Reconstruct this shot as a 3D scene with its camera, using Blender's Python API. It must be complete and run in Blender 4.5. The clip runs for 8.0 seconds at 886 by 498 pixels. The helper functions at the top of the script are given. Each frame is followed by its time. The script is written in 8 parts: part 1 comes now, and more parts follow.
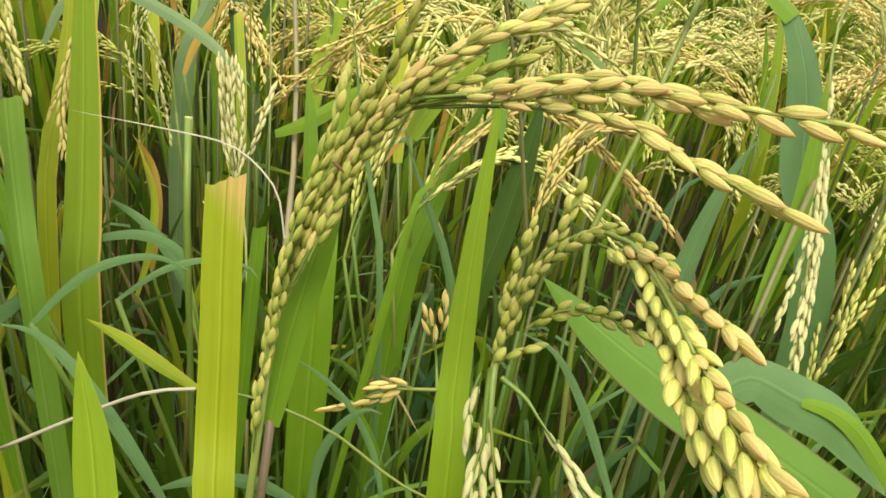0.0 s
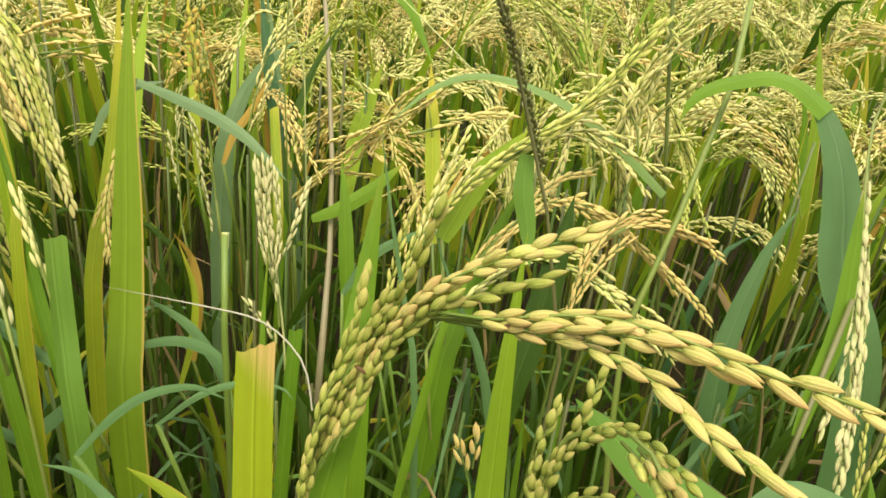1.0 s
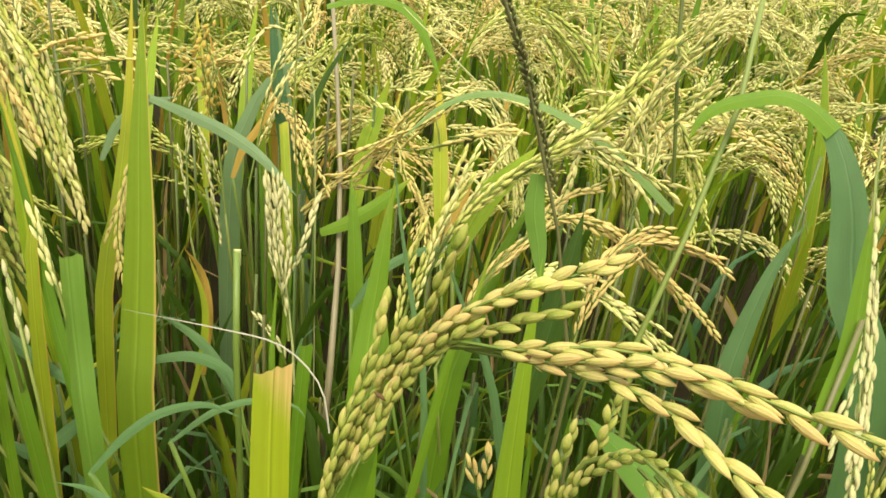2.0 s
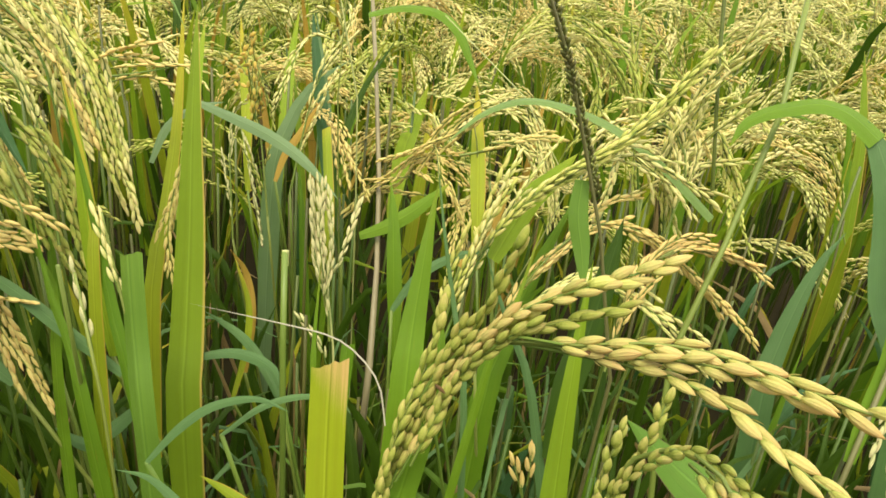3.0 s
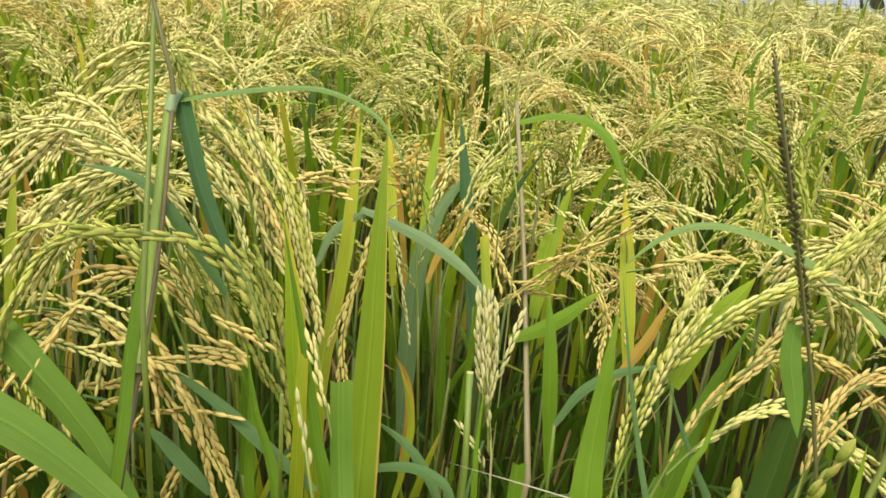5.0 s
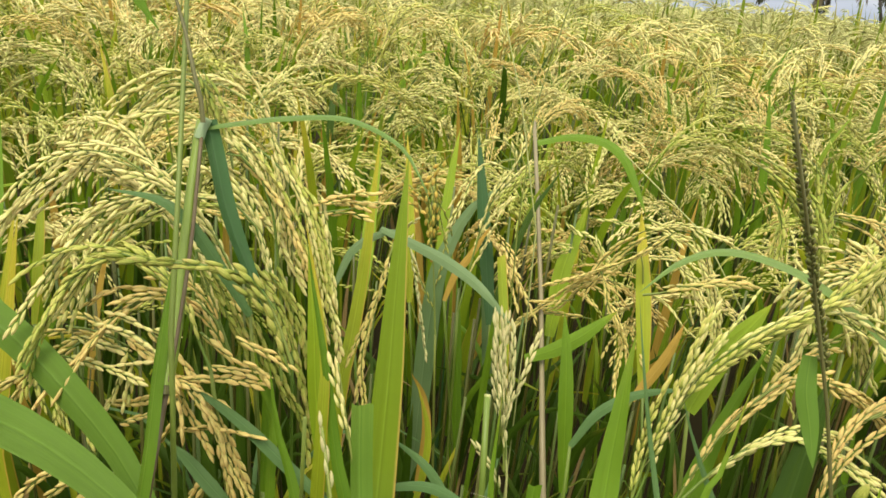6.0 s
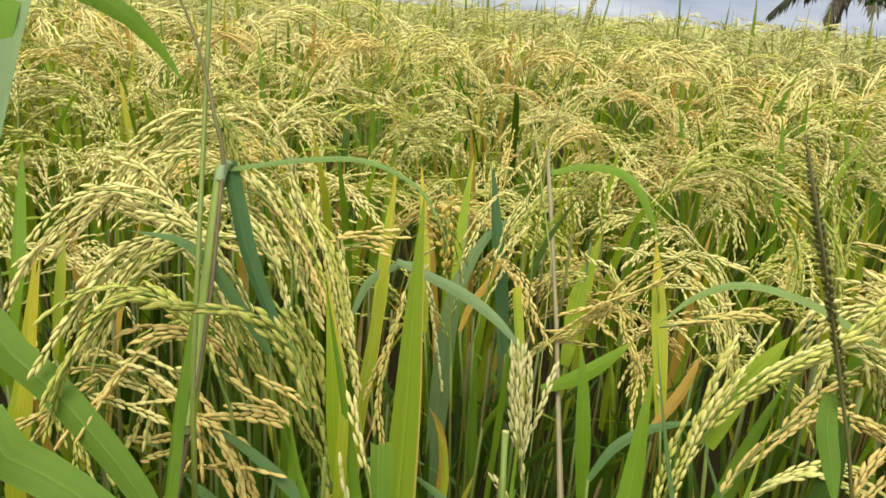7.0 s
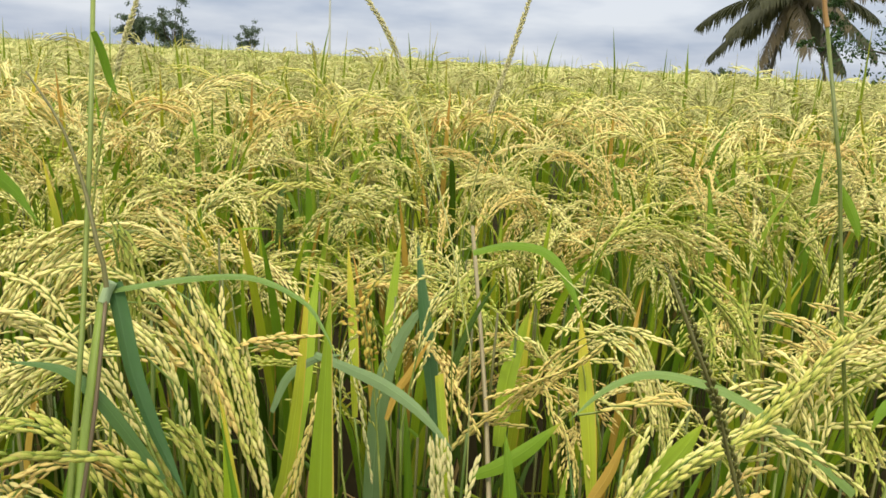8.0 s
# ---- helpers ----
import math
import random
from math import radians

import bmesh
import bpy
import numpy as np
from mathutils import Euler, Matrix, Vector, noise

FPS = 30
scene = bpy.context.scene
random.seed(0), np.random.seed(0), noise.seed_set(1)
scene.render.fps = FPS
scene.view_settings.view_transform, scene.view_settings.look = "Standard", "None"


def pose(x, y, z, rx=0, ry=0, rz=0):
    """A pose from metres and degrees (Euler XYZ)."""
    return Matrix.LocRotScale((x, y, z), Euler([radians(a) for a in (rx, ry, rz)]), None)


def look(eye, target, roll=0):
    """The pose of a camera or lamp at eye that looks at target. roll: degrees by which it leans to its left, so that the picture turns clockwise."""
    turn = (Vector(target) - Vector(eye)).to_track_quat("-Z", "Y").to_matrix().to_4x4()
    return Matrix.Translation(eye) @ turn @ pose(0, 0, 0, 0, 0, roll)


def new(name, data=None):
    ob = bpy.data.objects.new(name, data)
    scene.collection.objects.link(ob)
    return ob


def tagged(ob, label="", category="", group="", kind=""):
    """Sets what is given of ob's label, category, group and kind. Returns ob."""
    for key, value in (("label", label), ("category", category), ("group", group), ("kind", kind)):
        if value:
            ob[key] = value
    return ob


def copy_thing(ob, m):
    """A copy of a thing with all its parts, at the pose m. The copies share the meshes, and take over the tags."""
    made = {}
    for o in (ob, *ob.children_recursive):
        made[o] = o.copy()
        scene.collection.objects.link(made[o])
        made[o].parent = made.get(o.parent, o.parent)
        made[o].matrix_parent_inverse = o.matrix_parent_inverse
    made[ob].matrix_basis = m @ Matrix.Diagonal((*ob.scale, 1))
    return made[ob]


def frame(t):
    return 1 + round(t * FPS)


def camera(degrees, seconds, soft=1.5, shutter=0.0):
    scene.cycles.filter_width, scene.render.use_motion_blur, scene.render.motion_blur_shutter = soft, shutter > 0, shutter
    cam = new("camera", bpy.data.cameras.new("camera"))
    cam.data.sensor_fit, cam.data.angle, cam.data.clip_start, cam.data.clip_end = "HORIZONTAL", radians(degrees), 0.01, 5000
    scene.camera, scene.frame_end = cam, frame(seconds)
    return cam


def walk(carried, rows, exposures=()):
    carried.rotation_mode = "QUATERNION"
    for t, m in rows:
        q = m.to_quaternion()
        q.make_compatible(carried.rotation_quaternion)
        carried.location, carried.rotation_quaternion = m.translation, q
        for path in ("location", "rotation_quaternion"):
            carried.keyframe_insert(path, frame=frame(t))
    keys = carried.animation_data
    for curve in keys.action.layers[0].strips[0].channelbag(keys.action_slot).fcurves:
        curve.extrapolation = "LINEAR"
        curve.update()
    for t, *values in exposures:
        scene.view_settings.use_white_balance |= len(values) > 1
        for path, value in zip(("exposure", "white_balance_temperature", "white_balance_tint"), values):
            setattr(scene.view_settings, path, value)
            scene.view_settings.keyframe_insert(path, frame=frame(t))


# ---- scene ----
cam = camera(62.8, 8.0, soft=1.6)
PATH = [
    (0, (0.066, -0.06, 0.928), (0.029, 1.723, 0.022), 9.7),
    (0.5, (0.048, -0.054, 0.957), (-0.087, 1.725, 0.052), 7.8),
    (1, (0.064, -0.039, 0.977), (-0.099, 1.761, 0.119), 6.7),
    (2.5, (0.055, -0.042, 0.984), (-0.132, 1.764, 0.144), 6.8),
    (3, (0.049, -0.052, 0.985), (-0.197, 1.75, 0.153), 6.5),
    (3.5, (0.021, -0.063, 0.997), (-0.284, 1.742, 0.191), 6.6),
    (4, (-0.013, -0.072, 1.004), (-0.446, 1.718, 0.224), 6.2),
    (4.5, (-0.017, -0.069, 1.013), (-0.481, 1.74, 0.296), 6.3),
    (5, (-0.027, -0.061, 1.02), (-0.51, 1.751, 0.324), 5.3),
    (5.2, (-0.033, -0.062, 1.02), (-0.52, 1.75, 0.327), 5.3),
    (6.5, (-0.03, -0.068, 1.043), (-0.579, 1.737, 0.379), 5.2),
    (7, (-0.035, -0.068, 1.046), (-0.598, 1.744, 0.413), 4.7),
    (7.5, (-0.021, -0.055, 1.058), (-0.538, 1.792, 0.492), 4.5),
    (8, (-0.003, -0.039, 1.084), (-0.483, 1.837, 0.582), 3.0),
]
walk(cam, [(t, look(eye, target, roll)) for t, eye, target, roll in PATH],
     exposures=[(0.0, 0.66), (1.0, 0.67), (2.5, 0.72), (3.0, 0.62), (3.5, 0.58), (4.0, 0.56), (5.0, 0.47), (8.0, 0.38)])

# ---- sky and light: an overcast tropical afternoon ----
SUN_ELEV, SUN_TURN = radians(62), radians(180)
world = bpy.data.worlds.new("overcast_sky")
scene.world = world
world.use_nodes = True
wn, wl = world.node_tree.nodes, world.node_tree.links
wn.clear()
w_out = wn.new("ShaderNodeOutputWorld")
w_bg = wn.new("ShaderNodeBackground")
w_sky = wn.new("ShaderNodeTexSky")
w_sky.sky_type = "NISHITA"
w_sky.sun_disc = False
w_sky.sun_elevation, w_sky.sun_rotation = SUN_ELEV, SUN_TURN
w_scale = wn.new("ShaderNodeMix")
w_scale.data_type, w_scale.blend_type = "RGBA", "MULTIPLY"
w_scale.inputs[0].default_value = 1.0
w_scale.inputs[7].default_value = (0.10, 0.10, 0.10, 1)
w_co = wn.new("ShaderNodeTexCoord")
w_map = wn.new("ShaderNodeMapping")
w_map.inputs["Scale"].default_value = (1.6, 1.6, 7.0)
w_noise = wn.new("ShaderNodeTexNoise")
w_noise.inputs["Scale"].default_value = 2.3
w_noise.inputs["Detail"].default_value = 5.0
w_noise.inputs["Roughness"].default_value = 0.5
w_ramp = wn.new("ShaderNodeValToRGB")
w_ramp.color_ramp.elements[0].position = 0.36
w_ramp.color_ramp.elements[0].color = (0.40, 0.48, 0.64, 1)
w_ramp.color_ramp.elements[1].position = 0.62
w_ramp.color_ramp.elements[1].color = (0.83, 0.87, 0.94, 1)
w_mix = wn.new("ShaderNodeMix")
w_mix.data_type = "RGBA"
w_mix.inputs[0].default_value = 0.88
wl.new(w_co.outputs["Generated"], w_map.inputs["Vector"])
wl.new(w_map.outputs["Vector"], w_noise.inputs["Vector"])
wl.new(w_noise.outputs["Fac"], w_ramp.inputs["Fac"])
wl.new(w_sky.outputs["Color"], w_scale.inputs[6])
wl.new(w_scale.outputs[2], w_mix.inputs[6])
wl.new(w_ramp.outputs["Color"], w_mix.inputs[7])
# an overcast sky is about three times brighter overhead than at the horizon, and less blue
w_sep = wn.new("ShaderNodeSeparateXYZ")
wl.new(w_co.outputs["Generated"], w_sep.inputs[0])
w_high = wn.new("ShaderNodeValToRGB")
w_high.color_ramp.elements[0].position = 0.10
w_high.color_ramp.elements[0].color = (0.275, 0.275, 0.275, 1)
w_high.color_ramp.elements[1].position = 0.80
w_high.color_ramp.elements[1].color = (1.0, 0.90, 0.66, 1)
wl.new(w_sep.outputs[2], w_high.inputs["Fac"])
w_mul = wn.new("ShaderNodeMix")
w_mul.data_type, w_mul.blend_type = "RGBA", "MULTIPLY"
w_mul.inputs[0].default_value = 1.0
wl.new(w_mix.outputs[2], w_mul.inputs[6])
wl.new(w_high.outputs["Color"], w_mul.inputs[7])
wl.new(w_mul.outputs[2], w_bg.inputs["Color"])
w_bg.inputs["Strength"].default_value = 2.7
wl.new(w_bg.outputs["Background"], w_out.inputs["Surface"])

sun = new("sun", bpy.data.lights.new("sun", "SUN"))
sun.data.energy, sun.data.angle, sun.data.color = 2.25, radians(24), (1.0, 0.93, 0.76)
sun.matrix_world = look((math.sin(SUN_TURN) * 20, math.cos(SUN_TURN) * 20, 20 * math.tan(SUN_ELEV)), (0, 0, 0))


# ---- materials ----
def nodes_of(name):
    m = bpy.data.materials.new(name)
    m.use_nodes = True
    n, l = m.node_tree.nodes, m.node_tree.links
    n.clear()
    out = n.new("ShaderNodeOutputMaterial")
    return m, n, l, out


def mathn(n, l, op, a, b=None, clamp=False):
    k = n.new("ShaderNodeMath")
    k.operation, k.use_clamp = op, clamp
    for i, v in enumerate((a, b)):
        if v is None:
            continue
        if isinstance(v, (int, float)):
            k.inputs[i].default_value = v
        else:
            l.new(v, k.inputs[i])
    return k.outputs[0]


def mixc(n, l, fac, a, b, blend="MIX"):
    k = n.new("ShaderNodeMix")
    k.data_type, k.blend_type = "RGBA", blend
    for i, v in ((0, fac), (6, a), (7, b)):
        if isinstance(v, (int, float)):
            k.inputs[i].default_value = v
        elif isinstance(v, tuple):
            k.inputs[i].default_value = (*v, 1)
        else:
            l.new(v, k.inputs[i])
    return k.outputs[2]


def pick(n, l):
    """A random number for each object and each loose piece of it."""
    info, geo = n.new("ShaderNodeObjectInfo"), n.new("ShaderNodeNewGeometry")
    return mathn(n, l, "FRACT", mathn(n, l, "ADD", info.outputs["Random"], geo.outputs["Random Per Island"]))


def noisen(n, l, scale, detail=3.0, where="Object", stretch=None):
    co = n.new("ShaderNodeTexCoord")
    k = n.new("ShaderNodeTexNoise")
    k.inputs["Scale"].default_value, k.inputs["Detail"].default_value = scale, detail
    if stretch:
        mp = n.new("ShaderNodeMapping")
        mp.inputs["Scale"].default_value = stretch
        l.new(co.outputs[where], mp.inputs["Vector"])
        l.new(mp.outputs["Vector"], k.inputs["Vector"])
    else:
        l.new(co.outputs[where], k.inputs["Vector"])
    return k.outputs["Fac"]


def ramp(n, l, fac, *stops):
    k = n.new("ShaderNodeValToRGB")
    e = k.color_ramp.elements
    while len(e) < len(stops):
        e.new(0.5)
    for el, (p, c) in zip(e, stops):
        el.position, el.color = p, (*c, 1)
    l.new(fac, k.inputs["Fac"])
    return k.outputs["Color"]


def sheen(n, l, out, col, rough, through_light, height=None, bump=0.2, spec=0.4):
    p = n.new("ShaderNodeBsdfPrincipled")
    l.new(col, p.inputs["Base Color"])
    p.inputs["Roughness"].default_value = rough
    p.inputs["Specular IOR Level"].default_value = spec
    if height is not None:
        b = n.new("ShaderNodeBump")
        b.inputs["Strength"].default_value, b.inputs["Distance"].default_value = bump, 0.001
        l.new(height, b.inputs["Height"])
        l.new(b.outputs["Normal"], p.inputs["Normal"])
    if through_light:
        t = n.new("ShaderNodeBsdfTranslucent")
        l.new(col, t.inputs["Color"])
        mx = n.new("ShaderNodeMixShader")
        mx.inputs[0].default_value = through_light
        l.new(p.outputs[0], mx.inputs[1])
        l.new(t.outputs[0], mx.inputs[2])
        l.new(mx.outputs[0], out.inputs["Surface"])
    else:
        l.new(p.outputs[0], out.inputs["Surface"])


def leaf_material(name, low, mid, tip, tip_at=0.9, edge=None, spots=0.0, rough=0.48, sharp=5.0, jitter=0.30, skew=0.0, groove=0.45, rim=False):
    """A grass blade: u runs across, v from sheath to tip; fine parallel veins and a pale midrib."""
    m, n, l, out = nodes_of(name)
    uv = n.new("ShaderNodeTexCoord")
    sep = n.new("ShaderNodeSeparateXYZ")
    l.new(uv.outputs["UV"], sep.inputs[0])
    u, v = sep.outputs[0], sep.outputs[1]
    r = pick(n, l)
    blot = noisen(n, l, 28.0, 4.0)
    streak = noisen(n, l, 6.0, 3.0, "UV", (14.0, 1.0, 1.0))
    # every blade a little bluer, darker or yellower
    base = mixc(n, l, r, low, mid)
    base = mixc(n, l, mathn(n, l, "MULTIPLY", streak, 0.5), base, tuple(c * 1.35 for c in mid))
    base = mixc(n, l, mathn(n, l, "MULTIPLY", blot, 0.55), base, tuple(c * 0.68 for c in low))
    vv = mathn(n, l, "ADD", v, mathn(n, l, "MULTIPLY", mathn(n, l, "SUBTRACT", mathn(n, l, "ADD", streak, r), 1.0), jitter))
    if skew:
        vv = mathn(n, l, "ADD", vv, mathn(n, l, "MULTIPLY", mathn(n, l, "SUBTRACT", u, 0.5), skew))
    f = mathn(n, l, "MULTIPLY", mathn(n, l, "SUBTRACT", vv, tip_at - 0.12), sharp, True)
    base = mixc(n, l, f, base, tip)
    if rim:
        e = mathn(n, l, "MULTIPLY", mathn(n, l, "SUBTRACT", mathn(n, l, "ABSOLUTE", mathn(n, l, "SUBTRACT", u, 0.5)), 0.472), 60.0, True)
        base = mixc(n, l, e, base, edge)
    elif edge:
        e = mathn(n, l, "MULTIPLY", mathn(n, l, "SUBTRACT", mathn(n, l, "ADD", u, mathn(n, l, "MULTIPLY", streak, 0.08)), 0.965), 22.0, True)
        base = mixc(n, l, e, base, edge)
    if spots:
        sp = noisen(n, l, 9.0, 5.0, "UV", (3.0, 1.2, 1.0))
        base = mixc(n, l, mathn(n, l, "MULTIPLY", mathn(n, l, "SUBTRACT", sp, 0.66), 14.0 * spots, True), base, (0.38, 0.20, 0.035))
    vein = noisen(n, l, 4.0, 4.0, "UV", (34.0, 0.5, 1.0))
    fleck = noisen(n, l, 16.0, 3.0, "UV", (3.0, 9.0, 1.0))
    base = mixc(n, l, mathn(n, l, "MULTIPLY", mathn(n, l, "SUBTRACT", fleck, 0.70), 6.0, True), base, tuple(min(1, c * 1.7 + 0.05) for c in mid))
    rib = mathn(n, l, "SUBTRACT", 1.0, mathn(n, l, "MULTIPLY", mathn(n, l, "ABSOLUTE", mathn(n, l, "SUBTRACT", u, 0.5)), 22.0), True)
    base = mixc(n, l, mathn(n, l, "MULTIPLY", mathn(n, l, "SUBTRACT", vein, 0.38), 1.7, True), base, tuple(c * 0.62 for c in mid))
    base = mixc(n, l, mathn(n, l, "MULTIPLY", rib, 0.20), base, tuple(min(1, c * 1.5 + 0.03) for c in mid))
    band = noisen(n, l, 1.0, 2.0, "UV", (4.5, 0.35, 1.0))
    base = mixc(n, l, mathn(n, l, "MULTIPLY", mathn(n, l, "SUBTRACT", band, 0.42), 2.2, True), base, tuple(c * 0.72 for c in mid))
    line = mathn(n, l, "SUBTRACT", 1.0, mathn(n, l, "MULTIPLY", mathn(n, l, "ABSOLUTE", mathn(n, l, "SUBTRACT", u, 0.56)), 30.0), True)
    base = mixc(n, l, mathn(n, l, "MULTIPLY", line, groove), base, tuple(c * 0.45 for c in mid))
    sheen(n, l, out, base, rough, 0.36, mathn(n, l, "ADD", mathn(n, l, "MULTIPLY", vein, 2.0), rib), 0.4, 0.28)
    return m


def grain_material(name, green, straw, tan, shift=0.0):
    """Rice husks: green near the foot, straw and tan where they ripen, with ribs, a seam and a browner beak."""
    m, n, l, out = nodes_of(name)
    uv = n.new("ShaderNodeTexCoord")
    sep = n.new("ShaderNodeSeparateXYZ")
    l.new(uv.outputs["UV"], sep.inputs[0])
    u, v = sep.outputs[0], sep.outputs[1]
    info, geo = n.new("ShaderNodeObjectInfo"), n.new("ShaderNodeNewGeometry")
    r = mathn(n, l, "ADD", mathn(n, l, "MULTIPLY", info.outputs["Random"], 0.55), mathn(n, l, "MULTIPLY", geo.outputs["Random Per Island"], 0.45))
    patch = noisen(n, l, 9.0, 2.0)
    blush = noisen(n, l, 2.2, 3.0, "UV", (1.0, 1.4, 1.0))
    ripe = mathn(n, l, "ADD", mathn(n, l, "MULTIPLY", r, 0.42), mathn(n, l, "MULTIPLY", patch, 0.40))
    ripe = mathn(n, l, "ADD", ripe, mathn(n, l, "ADD", mathn(n, l, "MULTIPLY", v, 0.46), mathn(n, l, "MULTIPLY", blush, 0.24)))
    ripe = mathn(n, l, "ADD", ripe, shift - 0.26)
    col = ramp(n, l, ripe, (0.18, green), (0.50, straw), (0.95, tan))
    tipf = mathn(n, l, "MULTIPLY", mathn(n, l, "SUBTRACT", v, 0.88), 4.0, True)
    col = mixc(n, l, tipf, col, tuple(c * 0.66 for c in tan))
    streak = noisen(n, l, 5.0, 3.0, "UV", (16.0, 1.2, 1.0))
    col = mixc(n, l, mathn(n, l, "MULTIPLY", streak, 0.22), col, tuple(c * 0.66 for c in straw))
    rib = mathn(n, l, "MULTIPLY", mathn(n, l, "ADD", mathn(n, l, "SINE", mathn(n, l, "MULTIPLY", u, 62.8)), 1.0), 0.5)
    seam = mathn(n, l, "POWER", mathn(n, l, "ABSOLUTE", mathn(n, l, "COSINE", mathn(n, l, "MULTIPLY", u, 6.283))), 11.0)
    col = mixc(n, l, mathn(n, l, "MULTIPLY", seam, 0.26), col, tuple(c * 0.7 for c in green))
    speck = noisen(n, l, 7.0, 3.0, "UV", (2.0, 1.5, 1.0))
    col = mixc(n, l, mathn(n, l, "MULTIPLY", mathn(n, l, "SUBTRACT", speck, 0.69), 5.0, True), col, (0.32, 0.20, 0.07))
    sheen(n, l, out, col, 0.46, 0.26, mathn(n, l, "ADD", rib, mathn(n, l, "MULTIPLY", streak, 2.0)), 0.45, 0.4)
    return m


def stalk_material(name, a, b, c=None):
    m, n, l, out = nodes_of(name)
    k = noisen(n, l, 14.0, 4.0, "Object", (6.0, 6.0, 1.0))
    r = pick(n, l)
    col = mixc(n, l, k, a, b)
    if c:
        col = mixc(n, l, mathn(n, l, "MULTIPLY", r, 0.6), col, c)
    fibre = noisen(n, l, 60.0, 2.0, "Object", (10.0, 10.0, 0.4))
    sheen(n, l, out, col, 0.45, 0.0, fibre, 0.3)
    return m


# LEAF: rice leaf with the shade inside the crop put into its green
LEAF = leaf_material("rice_leaf_shaded_green", (0.022, 0.060, 0.005), (0.080, 0.150, 0.008), (0.40, 0.36, 0.04), 1.06)
# LEAF_BRIGHT: the same leaf in the open, daylight put into its green
LEAF_BRIGHT = leaf_material("rice_leaf_lit_green", (0.082, 0.200, 0.011), (0.205, 0.345, 0.018), (0.46, 0.40, 0.04), 1.06)
LEAF_MIXED = leaf_material("rice_leaf_mixed", (0.095, 0.180, 0.012), (0.30, 0.38, 0.020), (0.55, 0.42, 0.05), 0.96)
LEAF_YELLOW = leaf_material("rice_leaf_turning_yellow", (0.22, 0.33, 0.018), (0.40, 0.45, 0.022), (0.62, 0.50, 0.05), 0.90, (0.58, 0.36, 0.06), 0.5)
LEAF_EDGE = leaf_material("rice_leaf_green_dry_edge", (0.185, 0.295, 0.016), (0.265, 0.375, 0.022), (0.42, 0.40, 0.04), 1.05, (0.62, 0.42, 0.10))
LEAF_SPOT = leaf_material("rice_leaf_bright_spotted", (0.21, 0.34, 0.014), (0.30, 0.42, 0.020), (0.42, 0.44, 0.03), 1.05, None, 0.6)
LEAF_CUT = leaf_material("rice_leaf_cut_tip", (0.26, 0.35, 0.011), (0.37, 0.42, 0.014), (0.74, 0.46, 0.18), 1.083, None, 0.5, sharp=24.0, jitter=0.09, skew=0.055, groove=0.6)
LEAF_BLUE = leaf_material("grass_leaf_blue_green", (0.075, 0.165, 0.046), (0.155, 0.275, 0.092), (0.22, 0.32, 0.11), 1.1, rough=0.36)
LEAF_WEED = leaf_material("broad_weed_leaf", (0.090, 0.205, 0.018), (0.165, 0.300, 0.032), (0.20, 0.32, 0.05), 1.1, (0.12, 0.03, 0.035), rim=True)
LEAF_GREY = leaf_material("grass_leaf_grey_green", (0.17, 0.30, 0.060), (0.24, 0.36, 0.100), (0.22, 0.34, 0.08), 1.1, rough=0.24)
LEAF_PALE = leaf_material("grass_leaf_pale_grey_green", (0.085, 0.175, 0.045), (0.25, 0.36, 0.165), (0.28, 0.38, 0.18), 1.1, rough=0.34)
LEAF_SMOOTH = leaf_material("broad_smooth_grass_leaf", (0.105, 0.215, 0.020), (0.185, 0.320, 0.042), (0.25, 0.39, 0.06), 1.1, rough=0.36)
LEAF_DARK = leaf_material("grass_leaf_dark_blue_green", (0.045, 0.120, 0.035), (0.085, 0.185, 0.065), (0.10, 0.20, 0.07), 1.1, rough=0.36)
LEAF_DRY = leaf_material("dead_leaf_straw", (0.36, 0.22, 0.08), (0.52, 0.37, 0.16), (0.45, 0.31, 0.15), 0.8)
LEAF_ORANGE = leaf_material("leaf_orange", (0.46, 0.27, 0.04), (0.62, 0.42, 0.08), (0.52, 0.26, 0.06), 0.9)
GRAIN = grain_material("rice_grain", (0.57, 0.62, 0.13), (0.96, 0.88, 0.37), (0.97, 0.76, 0.37), 0.015)
GRAIN_GREEN = grain_material("rice_grain_green", (0.34, 0.44, 0.048), (0.74, 0.72, 0.18), (0.92, 0.73, 0.30), -0.02)
GRAIN_GOLD = grain_material("rice_grain_gold", (0.40, 0.45, 0.075), (0.67, 0.58, 0.18), (0.82, 0.50, 0.21), 0.04)
GRAIN_TAN = grain_material("rice_grain_ripe", (0.70, 0.63, 0.17), (0.92, 0.74, 0.27), (0.90, 0.58, 0.21), 0.03)
GRAIN_PALE = grain_material("rice_grain_empty_husk", (0.50, 0.56, 0.20), (0.78, 0.73, 0.36), (0.80, 0.66, 0.36))
GRAIN_WHITE = grain_material("rice_grain_bleached_husk", (0.56, 0.60, 0.22), (0.78, 0.73, 0.36), (0.84, 0.68, 0.38))
# olive green husks; shadow lying on the nearest panicles is in this colour too
GRAIN_OLIVE = grain_material("rice_grain_olive_shaded", (0.21, 0.29, 0.026), (0.48, 0.50, 0.095), (0.78, 0.58, 0.22), -0.02)
GRAIN_OCHRE = grain_material("rice_grain_blighted_ochre", (0.46, 0.44, 0.07), (0.74, 0.52, 0.10), (0.78, 0.46, 0.12))
# GRAIN for far strands, with the shade between grains put into its colour
GRAIN_FAR = grain_material("rice_grain_far_shaded", (0.38, 0.46, 0.10), (0.62, 0.62, 0.23), (0.68, 0.57, 0.26))
